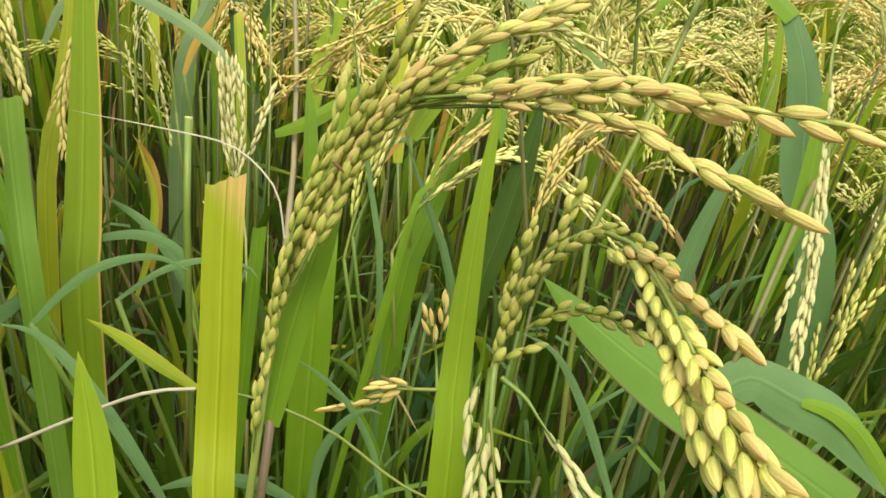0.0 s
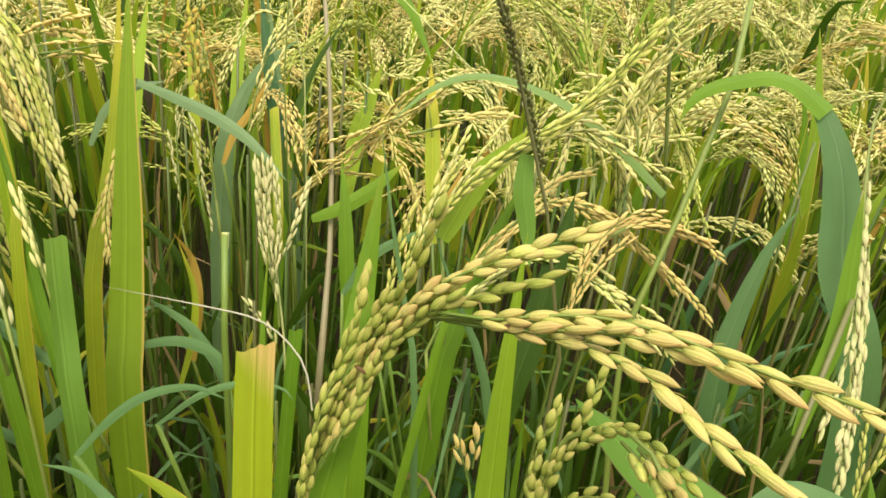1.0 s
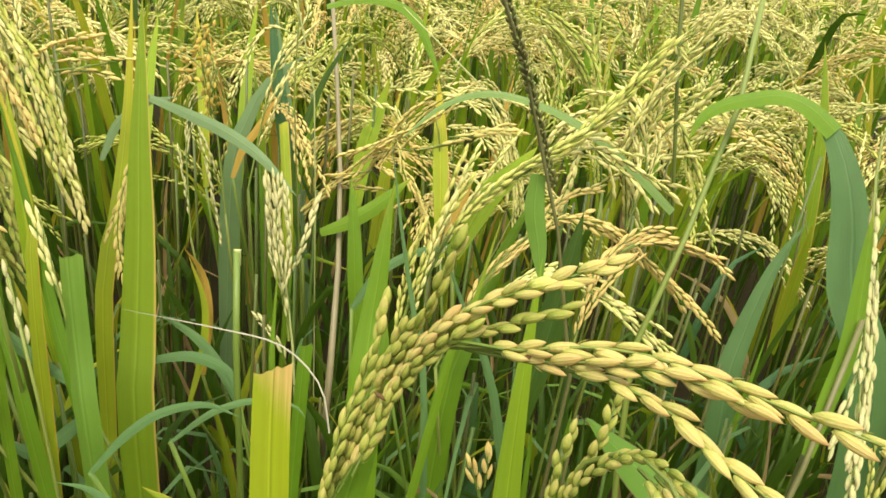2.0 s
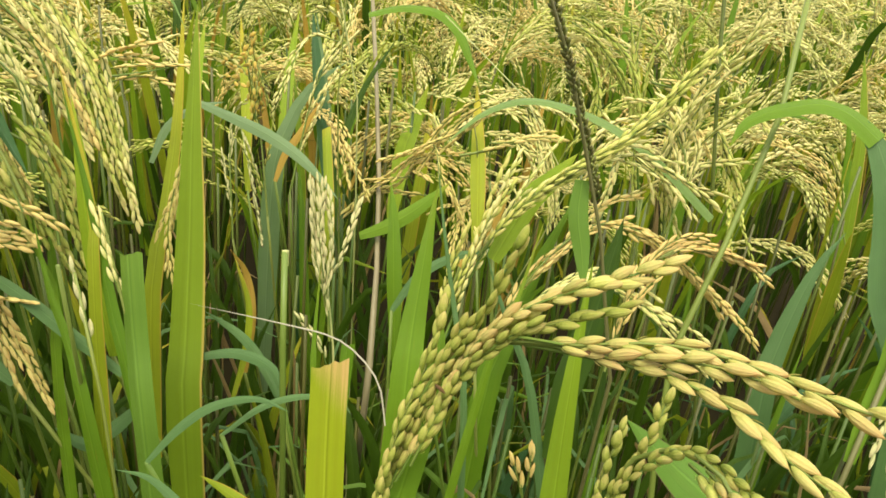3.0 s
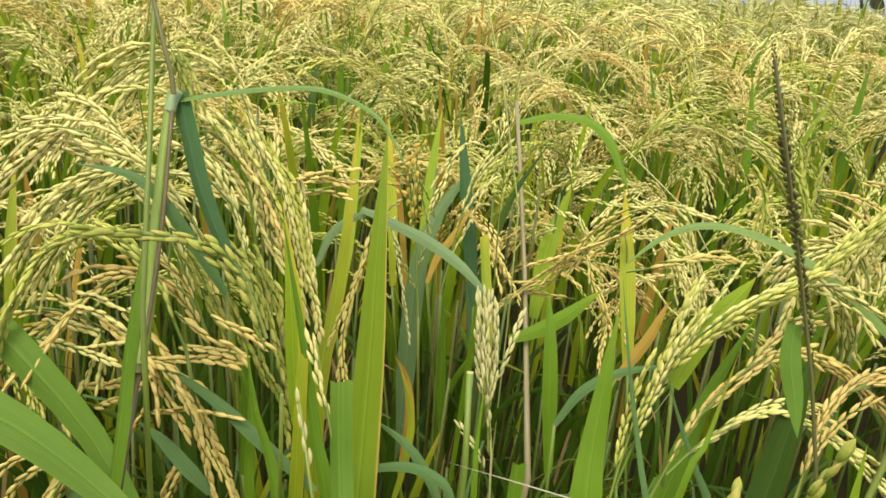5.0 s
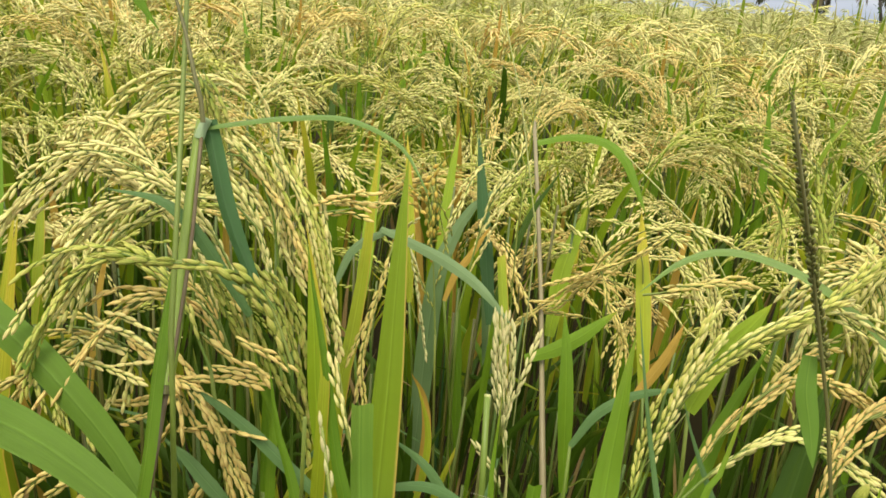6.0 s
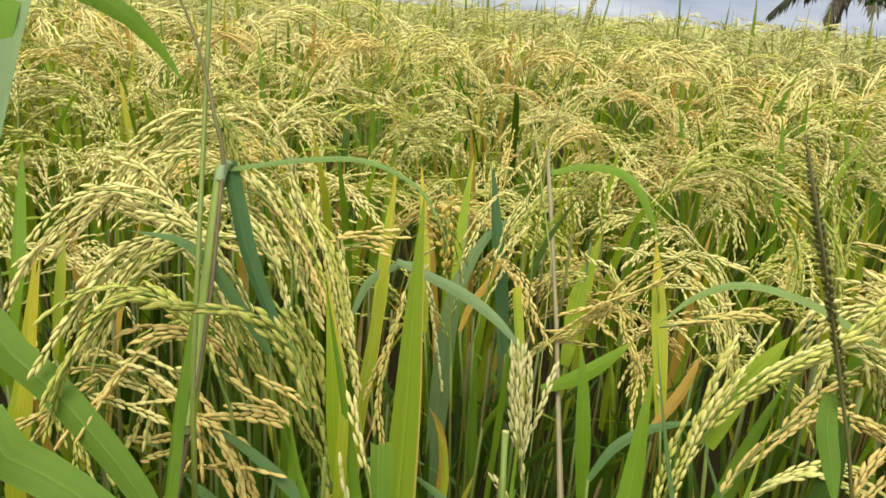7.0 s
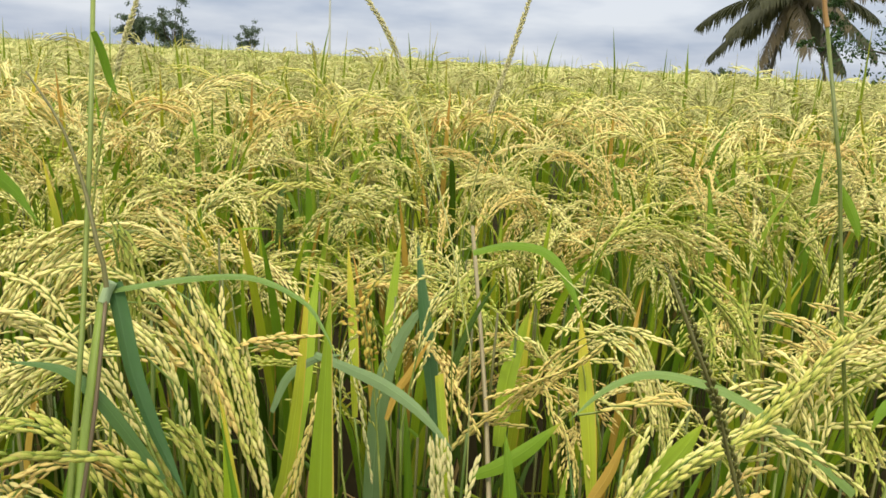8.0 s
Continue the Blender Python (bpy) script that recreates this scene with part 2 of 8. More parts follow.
LEAF_RUST = leaf_material("rice_leaf_green_rust_spots", (0.105, 0.225, 0.012), (0.20, 0.34, 0.018), (0.40, 0.42, 0.04), 1.06, None, 0.7)
GRAIN_BROWN = grain_material("rice_grain_blighted", (0.12, 0.07, 0.02), (0.26, 0.14, 0.06), (0.30, 0.16, 0.08))
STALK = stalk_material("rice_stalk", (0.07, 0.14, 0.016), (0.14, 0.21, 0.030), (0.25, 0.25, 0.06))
# darker STALK for culms deep in the crop, their shade put into the colour
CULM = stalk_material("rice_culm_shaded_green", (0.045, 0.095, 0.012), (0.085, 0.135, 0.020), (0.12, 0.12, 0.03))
STALK_PALE = stalk_material("rice_stalk_pale", (0.32, 0.36, 0.11), (0.48, 0.46, 0.20))
STALK_GREY = stalk_material("dry_greyish_stalk", (0.33, 0.30, 0.22), (0.42, 0.38, 0.28))
STALK_PURPLE = stalk_material("grass_sheath_purple", (0.13, 0.12, 0.045), (0.11, 0.055, 0.045))
SHEATH_GREEN = stalk_material("grass_sheath_green", (0.22, 0.31, 0.045), (0.15, 0.20, 0.04))
STALK_OLIVE = stalk_material("grass_stem_olive", (0.075, 0.105, 0.018), (0.13, 0.155, 0.030))
STALK_RUST = stalk_material("grass_joint_reddish_brown", (0.20, 0.085, 0.030), (0.30, 0.19, 0.05))
COLLAR = stalk_material("grass_leaf_collar", (0.24, 0.33, 0.17), (0.30, 0.38, 0.22))
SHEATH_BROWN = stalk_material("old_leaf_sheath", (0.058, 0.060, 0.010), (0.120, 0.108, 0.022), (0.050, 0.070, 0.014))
STRAW = stalk_material("weathered_straw_stalk", (0.20, 0.21, 0.095), (0.28, 0.275, 0.145), (0.20, 0.13, 0.085))
STALK_DARK = stalk_material("grass_stem_dark", (0.10, 0.085, 0.03), (0.15, 0.15, 0.05))
SPIKE_DARK = stalk_material("dark_seed_spikelet", (0.080, 0.092, 0.020), (0.22, 0.25, 0.055), (0.11, 0.068, 0.030))
SPIKE_PALE = stalk_material("pale_seed_spikelet", (0.34, 0.33, 0.15), (0.52, 0.46, 0.24))


# ---- mesh making ----
UP = Vector((0, 0, 1))


class Geo:
    """Gathers vertices, faces and texture places of one part."""

    def __init__(self):
        self.v, self.f, self.t = [], [], []

    def mesh(self, name, mat, smooth=True, first=0, mat_first=None):
        me = bpy.data.meshes.new(name)
        me.from_pydata([tuple(p) for p in self.v], [], self.f)
        lay = me.uv_layers.new(name="UVMap")
        idx = np.empty(len(me.loops), np.int32)
        me.loops.foreach_get("vertex_index", idx)
        lay.data.foreach_set("uv", np.array(self.t, np.float32)[idx].ravel())
        if smooth:
            me.polygons.foreach_set("use_smooth", np.ones(len(me.polygons), bool))
        if mat_first:
            me.materials.append(mat_first)
            me.polygons.foreach_set("material_index", (np.arange(len(self.f)) >= first).astype(np.int32))
        me.materials.append(mat)
        me.update()
        return me


def part(name, geo, mat, parent, label=""):
    me = geo if isinstance(geo, bpy.types.Mesh) else geo.mesh(name, mat)
    ob = new(name, me)
    ob.parent = parent
    if parent.type == "EMPTY":
        ob.matrix_parent_inverse = Matrix.Translation(-parent.location)
    if label:
        ob["label"] = label
    return ob


def thing(name, label, category, at=(0, 0, 0), group="", kind=""):
    ob = new(name)
    ob.location = at
    ob.empty_display_size = 0.02
    ob.matrix_world = Matrix.Translation(at)
    return tagged(ob, label, category, group, kind)


def curve(pts, n):
    """n + 1 places on a smooth line through the points."""
    p = [Vector(q) for q in pts]
    if len(p) == 2:
        return [p[0].lerp(p[1], i / n) for i in range(n + 1)]
    p = [p[0] * 2 - p[1]] + p + [p[-1] * 2 - p[-2]]
    seg = [max((p[i + 1] - p[i]).length, 1e-6) for i in range(1, len(p) - 2)]
    total, out = sum(seg), []
    for k in range(n + 1):
        d, i = total * k / n, 0
        while i < len(seg) - 1 and d > seg[i]:
            d -= seg[i]
            i += 1
        t = min(d / seg[i], 1.0)
        a, b, c, e = p[i:i + 4]
        out.append(0.5 * (2 * b + (c - a) * t + (2 * a - 5 * b + 4 * c - e) * t * t + (3 * b - a - 3 * c + e) * t ** 3))
    return out


def tangent(s, i):
    d = s[min(i + 1, len(s) - 1)] - s[max(i - 1, 0)]
    return d.normalized() if d.length > 1e-9 else Vector((0, 0, 1))


def blade(g, pts, width, face=(0, -1, 0.35), fold=0.28, twist=0.0, n=16, cut=0.0, slant=0.0, base=0.55, across=4, widest=0.35, wave=0.0, seed=0):
    """A leaf blade from its sheath to its tip. cut: how ragged a bitten-off end is, 0 for a pointed tip."""
    s = curve(pts, n)
    rng = random.Random(seed)
    ph = rng.random() * 6.3
    o = len(g.v)
    for i, p in enumerate(s):
        k = i / n
        t = tangent(s, i)
        side = t.cross(Vector(face))
        if side.length < 1e-4:
            side = t.cross(Vector((1, 0, 0)))
        side.normalize()
        side = (Matrix.Rotation(twist * k + 0.10 * math.sin(ph + k * 5), 3, t) @ side)
        nor = side.cross(t).normalized()
        w = width * 0.5 * (base + (1 - base) * min(1, k / widest) ** 0.8)
        if not cut:
            w *= max(0.012, 1 - max(0, (k - widest) / (1 - widest)) ** 2.5)
        for j in range(across + 1):
            u = j / across * 2 - 1
            q = p + side * (u * w) - nor * (abs(u) - 0.5) * w * fold
            if wave:
                q += nor * (wave * w * abs(u) * math.sin(ph + k * 19 + u * 2))
            if cut and i == n:
                q += t * (rng.uniform(-1, 1) * cut * 0.5 + u * (cut * 0.35 + slant))
            g.v.append(q)
            g.t.append(((u + 1) / 2, k))
    for i in range(n):
        for j in range(across):
            a = o + i * (across + 1) + j
            g.f.append((a, a + 1, a + across + 2, a + across + 1))


def tube(g, pts, r0, r1, n=8, sides=5):
    s = curve(pts, n)
    o = len(g.v)
    for i, p in enumerate(s):
        t = tangent(s, i)
        a = t.cross(Vector((0.31, 0.9, 0.2))).normalized()
        b = t.cross(a)
        r = r0 + (r1 - r0) * i / n
        for j in range(sides):
            w = 2 * math.pi * j / sides
            g.v.append(p + (a * math.cos(w) + b * math.sin(w)) * r)
            g.t.append((j / sides, i / n))
    for i in range(n):
        for j in range(sides):
            a, b = o + i * sides + j, o + i * sides + (j + 1) % sides
            g.f.append((a, b, b + sides, a + sides))
    g.f.append(tuple(o + n * sides + j for j in range(sides)))


# outline of a husk: place along it, half width
HUSK = {2: ((0.0, 0.16), (0.05, 0.40), (0.20, 0.82), (0.42, 1.0), (0.66, 0.88), (0.84, 0.52), (0.94, 0.20)),
        1: ((0.0, 0.25), (0.28, 0.95), (0.66, 0.88)),
        0: ((0.0, 0.30), (0.45, 1.0)),
        3: ((0.0, 0.20), (0.16, 0.74), (0.42, 1.0), (0.70, 0.84), (0.90, 0.36)),
        -1: ((0.25, 1.0),)}
HUSK_SIDES = {2: 8, 3: 6, 1: 4, 0: 3, -1: 3}


def husk(g, m, length, fat=0.155, detail=2):
    """One spikelet, pointing along the z of the pose m."""
    rings, sides = HUSK[detail], HUSK_SIDES[detail]
    o = len(g.v)
    for z, r in rings:
        for j in range(sides):
            w = 2 * math.pi * j / sides
            g.v.append(m @ Vector((math.cos(w) * r * fat * length, math.sin(w) * r * fat * 0.74 * length + 0.10 * fat * length * math.sin(z * math.pi), z * length)))
            g.t.append((j / sides, z))
    g.v.append(m @ Vector((0, 0, length)))
    g.t.append((0.5, 1.0 if detail > 1 else 0.86))
    for i in range(len(rings) - 1):
        for j in range(sides):
            a, b = o + i * sides + j, o + i * sides + (j + 1) % sides
            g.f.append((a, b, b + sides, a + sides))
    e = o + (len(rings) - 1) * sides
    for j in range(sides):
        g.f.append((e + j, e + (j + 1) % sides, o + len(rings) * sides))


def aim(p, d, spin=0.0):
    return Matrix.Translation(p) @ d.to_track_quat("Z", "Y").to_matrix().to_4x4() @ Matrix.Rotation(spin, 4, "Z")


def strand_places(pts, step, rng, lean=0.30, first=0.0, length=0.0095):
    """Poses of the grains that sit by turns on both sides of a branch, and the branch itself."""
    total = sum((Vector(b) - Vector(a)).length for a, b in zip(pts, pts[1:]))
    n = max(2, int(total / step))
    s = curve(pts, n)
    out = []
    turn0 = rng.random() * 6.3
    for i in range(n + 1):
        if i / n < first:
            continue
        t = tangent(s, i)
        a = t.cross(Vector((0.2, 0.5, 0.84))).normalized()
        side = Matrix.Rotation(turn0 + math.pi * i + rng.uniform(-0.7, 0.7), 3, t) @ a
        d = (t + side * (lean * rng.uniform(0.4, 1.25)) - UP * 0.06).normalized()
        if i == n:
            d = t
        out.append((aim(s[i] + side * length * 0.10, d, rng.random() * 6.3), length * rng.uniform(0.88, 1.1)))
    return s, out


GRAIN_MESHES = {}


def ribbed_husk(fat):
    """A husk at hand: two unequal halves with raised ribs, a crooked beak and two small pale glumes at the foot."""
    g = Geo()
    sides, rings = 14, ((0.0, 0.20), (0.04, 0.42), (0.14, 0.74), (0.28, 0.94), (0.44, 1.0), (0.60, 0.94), (0.75, 0.74), (0.87, 0.45), (0.95, 0.18))
    for z, r in rings:
        for j in range(sides):
            w = 2 * math.pi * j / sides
            rib = 1.0 + (0.045 if j % 2 else -0.035) * math.sin(math.pi * min(1, z * 1.1))
            half = 0.80 if math.sin(w) > 0 else 0.68
            g.v.append(Vector((math.cos(w) * r * fat * rib, math.sin(w) * r * fat * half * rib + 0.16 * fat * math.sin(z * math.pi) + 0.10 * fat * z * z, z)))
            g.t.append((j / sides, z))
    g.v.append(Vector((0.02 * fat, 0.14 * fat, 1.0)))
    g.t.append((0.5, 1.0))
    for i in range(len(rings) - 1):
        for j in range(sides):
            a, b = i * sides + j, i * sides + (j + 1) % sides
            g.f.append((a, b, b + sides, a + sides))
    e = (len(rings) - 1) * sides
    for j in range(sides):
        g.f.append((e + j, e + (j + 1) % sides, e + sides))
    for sg in (-1, 1):
        blade(g, [(0, sg * fat * 0.3, -0.04), (0, sg * fat * 0.66, 0.10), (0, sg * fat * 0.92, 0.26)], fat * 0.55, (0, sg, 0.2), -0.5, n=3, across=2, widest=0.3)
    return g


def grain_meshes(mat):
    if mat.name not in GRAIN_MESHES:
        GRAIN_MESHES[mat.name] = [ribbed_husk(fat).mesh("grain", mat) for fat in (0.155, 0.166, 0.146)]
    return GRAIN_MESHES[mat.name]


def bunch(parent, axis, strands, mat, seed, step=0.0045, length=0.0100, single=False, detail=3, axis_r=0.0009, label="", lean=0.17, fat=0.148, mats=(), bare=(), sizes=()):
    """A panicle along an axis. strands: lists of places, one a branch. single: every grain a piece of its own.
    sizes: for each branch the distance between its grains, their length and their half width to length."""
    rng = random.Random(seed)
    g = Geo()
    tube(g, axis, axis_r * 1.3, axis_r * 0.5, 10, 5)
    places = []
    for k, pts in enumerate(strands):
        gap, long, plump = sizes[k] if sizes else (step, length, fat)
        s, got = strand_places(pts, gap, rng, lean, bare[k] if bare else 0.06, long)
        tube(g, s[::2] if len(s) > 6 else s, axis_r * 0.75, axis_r * 0.4, max(3, len(s) // 2), 3)
        places += [(m, ln, mats[k] if mats else mat, plump * rng.uniform(0.88, 1.1)) for m, ln in got]
    if single:
        pan = part("panicle", g, STALK, parent, label)
        for m, ln, kind, plump in places:
            ob = new("grain", grain_meshes(kind)[rng.randrange(3)])
            ob.parent = pan
            ob.matrix_local = m @ Matrix.Diagonal((ln * plump / 0.155, ln * plump / 0.155, ln, 1))
        return pan
    split = len(g.f)
    for m, ln, kind, plump in places:
        husk(g, m, ln, plump, detail)
    return part("panicle", g.mesh("panicle", mat, True, split, STALK), mat, parent, label)


def arc_strands(axis, count, reach, spread, seed, start=0.10, stop=0.92, droop=0.5, follow=0.24):
    """Branches of a panicle that leave its axis by turns, fan out and hang, each by its own weight."""
    rng = random.Random(seed)
    s = curve(axis, 40)
    whole = sum((b - a).length for a, b in zip(s, s[1:]))
    out = []
    turn = rng.uniform(0, 6.3)
    for k in range(count):
        q = start + (stop - start) * (k + rng.uniform(-0.35, 0.35)) / max(1, count - 1)
        i = int(max(0, min(0.97, q)) * 40)
        t = tangent(s, i)
        a = t.cross(UP)
        a = a.normalized() if a.length > 1e-3 else Vector((1, 0, 0))
        turn += 2.4 + rng.uniform(-0.5, 0.5)
        side = Matrix.Rotation(turn, 3, t) @ a
        ln = reach * (1.0 - 0.40 * k / count) * rng.uniform(0.72, 1.18)
        d = (t + side * spread * rng.uniform(0.35, 1.35)).normalized()
        sag, own = droop * rng.uniform(0.6, 1.5), Vector((rng.gauss(0, 1), rng.gauss(0, 1), rng.gauss(0, 0.6))) * 0.05
        pts, p = [s[i]], s[i].copy()
        for j in range(5):
            w = min(39, i + int((j + 1) * ln / 5 / whole * 40))
            d = (d * 0.84 + tangent(s, w) * follow - UP * sag * 0.075 * (j + 1) + own).normalized()
            p = p + d * (ln / 5)
            pts.append(p.copy())
        out.append(pts)
    out.append([s[24], s[32], s[40], s[40] + tangent(s, 40) * 0.02])
    return out


def panicle(parent, axis, mat, seed, count=9, reach=0.09, spread=0.28, droop=0.5, **kw):
    return bunch(parent, axis, arc_strands(axis, count, reach, spread, seed, droop=droop), mat, seed, **kw)


def lone_grain(parent, at, way, length, mat, label=""):
    g = Geo()
    husk(g, aim(Vector(at), Vector(way).normalized()), length, 0.17)
    return part("grain", g, mat, parent, label)


def leaf(parent, pts, width, mat, label="", **kw):
    g = Geo()
    blade(g, pts, width, **kw)
    return part("leaf", g, mat, parent, label)


def stem(parent, pts, r0, r1, mat, name="stem", label="", n=10, sides=7):
    g = Geo()
    tube(g, pts, r0, r1, n, sides)
    return part(name, g, mat, parent, label)


def strand_ribbon(g, pts, width, n, face):
    """A strand of grains far off: a strip whose edges step in and out from grain to grain."""
    s = curve(pts, n)
    o = len(g.v)
    for i, p in enumerate(s):
        t = tangent(s, i)
        side = t.cross(Vector(face))
        side = side.normalized() if side.length > 1e-4 else Vector((1, 0, 0))
        k = i / n
        w = width * 0.5 * min(1.0, 0.35 + 2.5 * k) * (1.0 if i % 2 else 0.6) * (1.0 if i < n else 0.25)
        off = side * width * (0.12 if i % 4 < 2 else -0.12)
        g.v += [p + off - side * w, p + off + side * w]
        g.t += [(0.1, 0.3 + 0.5 * k), (0.4, 0.3 + 0.5 * k)]
    for i in range(n):
        a = o + 2 * i
        g.f.append((a, a + 1, a + 3, a + 2))


def strand_husks(g, pts, step, length, fat, rng, detail=-1):
    """A strand of overlapping grains."""
    for m, ln in strand_places(pts, step, rng, 0.13, 0.10, length)[1]:
        husk(g, m, ln, fat, detail)


def strand_cord(g, pts, r, n, rng):
    """A strand of overlapping grains some way off: a knobbly three-sided cord that ends in a point."""
    s = curve(pts, n)
    o, spin = len(g.v), rng.uniform(0, 6.3)
    for i, p in enumerate(s):
        t = tangent(s, i)
        a = t.cross(Vector((0.31, 0.9, 0.2))).normalized()
        b = t.cross(a)
        w = r * (0.4 if i == 0 else 0.22 if i == n else (1.3 if i % 2 else 0.55) * rng.uniform(0.85, 1.15))
        c = p + (a * math.cos(spin + i * 1.57) + b * math.sin(spin + i * 1.57)) * r * 0.55
        for j in range(3):
            q = spin + 2 * math.pi * j / 3
            g.v.append(c + (a * math.cos(q) + b * math.sin(q)) * w)
            g.t.append((0.12 + 0.2 * j, 0.75 if i % 2 else 0.2))
    for i in range(n):
        for j in range(3):
            a, b = o + i * 3 + j, o + i * 3 + (j + 1) % 3
            g.f.append((a, b, b + 3, a + 3))


def seed_spike(parent, pts, r, mat, seed):
    """A slim spike of small scales set round its stem."""
    rng = random.Random(seed)
    total = sum((Vector(b) - Vector(a)).length for a, b in zip(pts, pts[1:]))
    n = int(total / (r * 1.3))
    s = curve(pts, n)
    g = Geo()
    for i, p in enumerate(s):
        t = tangent(s, i)
        a = t.cross(Vector((0.3, 0.8, 0.1))).normalized()
        k = min(1, 0.35 + (1 - i / n) * 1.6)
        for j in range(3):
            side = Matrix.Rotation(i * 1.2 + j * 2.1 + rng.uniform(-0.3, 0.3), 3, t) @ a
            husk(g, aim(p + side * r * 0.35 * k, (t + side * 0.6).normalized(), rng.random() * 6), r * 2.5 * k * rng.uniform(0.85, 1.15), 0.26, 1)
    return part("seed_spike", g, mat, parent)


# ---- the ground: one sheet of wet paddy soil to the horizon ----
def soil_material():
    m, n, l, out = nodes_of("paddy_soil")
    a, b = noisen(n, l, 3.0, 6.0), noisen(n, l, 45.0, 5.0)
    col = mixc(n, l, a, (0.014, 0.011, 0.005), (0.032, 0.025, 0.010))
    col = mixc(n, l, mathn(n, l, "MULTIPLY", b, 0.6), col, (0.028, 0.022, 0.009))
    sheen(n, l, out, col, 0.85, 0.0, b, 0.8, 0.1)
    return m


def far_crop_material():
    m, n, l, out = nodes_of("distant_rice")
    a, b = noisen(n, l, 0.35, 4.0), noisen(n, l, 14.0, 5.0)
    # the crop's shadow on itself is worked into these duller base colours
    col = mixc(n, l, a, (0.26, 0.27, 0.10), (0.38, 0.36, 0.17))
    col = mixc(n, l, mathn(n, l, "MULTIPLY", b, 0.7), col, (0.14, 0.17, 0.04))
    sheen(n, l, out, col, 0.8, 0.0, b, 1.0, 0.1)
    return m


def sheet(name, mat, rings, spokes, height, label, category, kind="structure"):
    """A round sheet whose rings widen outwards; height(x, y) gives its relief."""
    g = Geo()
    for r in rings:
        for k in range(spokes):
            w = 2 * math.pi * k / spokes
            x, y = r * math.cos(w), r * math.sin(w)
            g.v.append(Vector((x, y, height(x, y, r))))
            g.t.append((x, y))
    for i in range(len(rings) - 1):
        for k in range(spokes):
            a, b = i * spokes + k, i * spokes + (k + 1) % spokes
            g.f.append((a, a + spokes, b + spokes, b))
    ob = new(name, g.mesh(name, mat))
    return tagged(ob, label, category, kind=kind)


sheet("ground", soil_material(), [0.01] + [0.25 * 1.28 ** k for k in range(38)], 72,
      lambda x, y, r: 0.03 * noise.noise((x * 2.5, y * 2.5, 0)) if r < 6 else -0.05,
      "dark wet paddy soil under the rice", "ground")

FAR_FROM = 28.0
tagged(sheet("distant_rice_crop", far_crop_material(), [FAR_FROM * 1.055 ** k for k in range(58)], 420,
             lambda x, y, r: 0.68 + 0.07 * noise.noise((x * 0.9, y * 0.9, 3)) + 0.05 * noise.noise((x * 3.1, y * 3.1, 8)),
             "ripening rice crop stretching to the horizon", "rice field"), kind="stuff")


# ---- trees on the far side of the field ----
BARK = stalk_material("bark", (0.035, 0.030, 0.022), (0.08, 0.068, 0.05))
# haze over the palm is mixed into both frond colours, greyer and lighter
FROND = leaf_material("palm_frond", (0.040, 0.048, 0.024), (0.085, 0.088, 0.045), (0.12, 0.10, 0.05), 1.0, rough=0.6)
FROND_OLD = leaf_material("palm_frond_dead", (0.13, 0.11, 0.07), (0.22, 0.18, 0.12), (0.12, 0.09, 0.05), 0.9, rough=0.7)
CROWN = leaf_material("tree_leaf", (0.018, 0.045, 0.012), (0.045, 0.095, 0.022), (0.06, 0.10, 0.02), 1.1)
# far leaves are paler and bluer: distance haze is put into their colour
CROWN_FAR = leaf_material("far_tree_leaf_hazed", (0.050, 0.080, 0.050), (0.095, 0.135, 0.080), (0.08, 0.12, 0.05), 1.1)


def frond(parent, at, way, length, mat, droop, seed):
    """A palm frond: a bending rib with two rows of narrow hanging leaflets."""
    rng = random.Random(seed)
    d, p = Vector(way).normalized(), Vector(at)
    pts = [p.copy()]
    for k in range(9):
        d = (d - UP * droop * (0.03 + 0.018 * k)).normalized()
        p = p + d * length / 9
        pts.append(p.copy())
    g = Geo()
    tube(g, pts, 0.035, 0.008, 12, 4)
    s = curve(pts, 60)
    for i in range(5, 61):
        t = tangent(s, i)
        side = t.cross(UP)
        side = side.normalized() if side.length > 1e-3 else Vector((1, 0, 0))
        ln = length * 0.24 * math.sin(math.pi * min(1, 0.16 + 0.76 * i / 60)) ** 0.6
        for sg in (-1, 1):
            e = s[i]
            q = (side * sg * 0.55 + t * 0.45 - UP * rng.uniform(0.3, 0.9)).normalized()
            blade(g, [e, e + q * ln * 0.5, e + (q - UP * 0.5).normalized() * ln * rng.uniform(0.6, 1.2)], 0.080, (0, 0, 1), 0.3, n=3, across=1, widest=0.3)
    return part("frond", g, mat, parent)


def palm(at, height, lean, seed):
    rng = random.Random(seed)
    tree = thing("coconut_palm", "coconut palm with drooping half-dry fronds beyond the field", "palm tree", at)
    base = Vector(at)
    top = base + Vector((lean[0], lean[1], height))
    g = Geo()
    tube(g, [base, base.lerp(top, 0.5) - Vector(lean + (0,)) * 0.10, top], 0.085, 0.070, 26, 10)
    for i in range(0, len(g.v)):
        if (i // 10) % 2:
            g.v[i] = g.v[i] + (g.v[i] - base.lerp(top, (i // 10) / 26)) * 0.03
    part("trunk", g, BARK, tree)
    n = 22
    for k in range(n):
        w = k * 2.4 + rng.uniform(-0.2, 0.2)
        rise = 0.55 - 1.75 * (k / n) ** 1.2
        frond(tree, top, (math.cos(w), math.sin(w), rise), rng.uniform(3.5, 4.3), FROND if k % 5 else FROND_OLD, 0.8 if rise > -0.4 else 0.4, seed + k)
    return tree


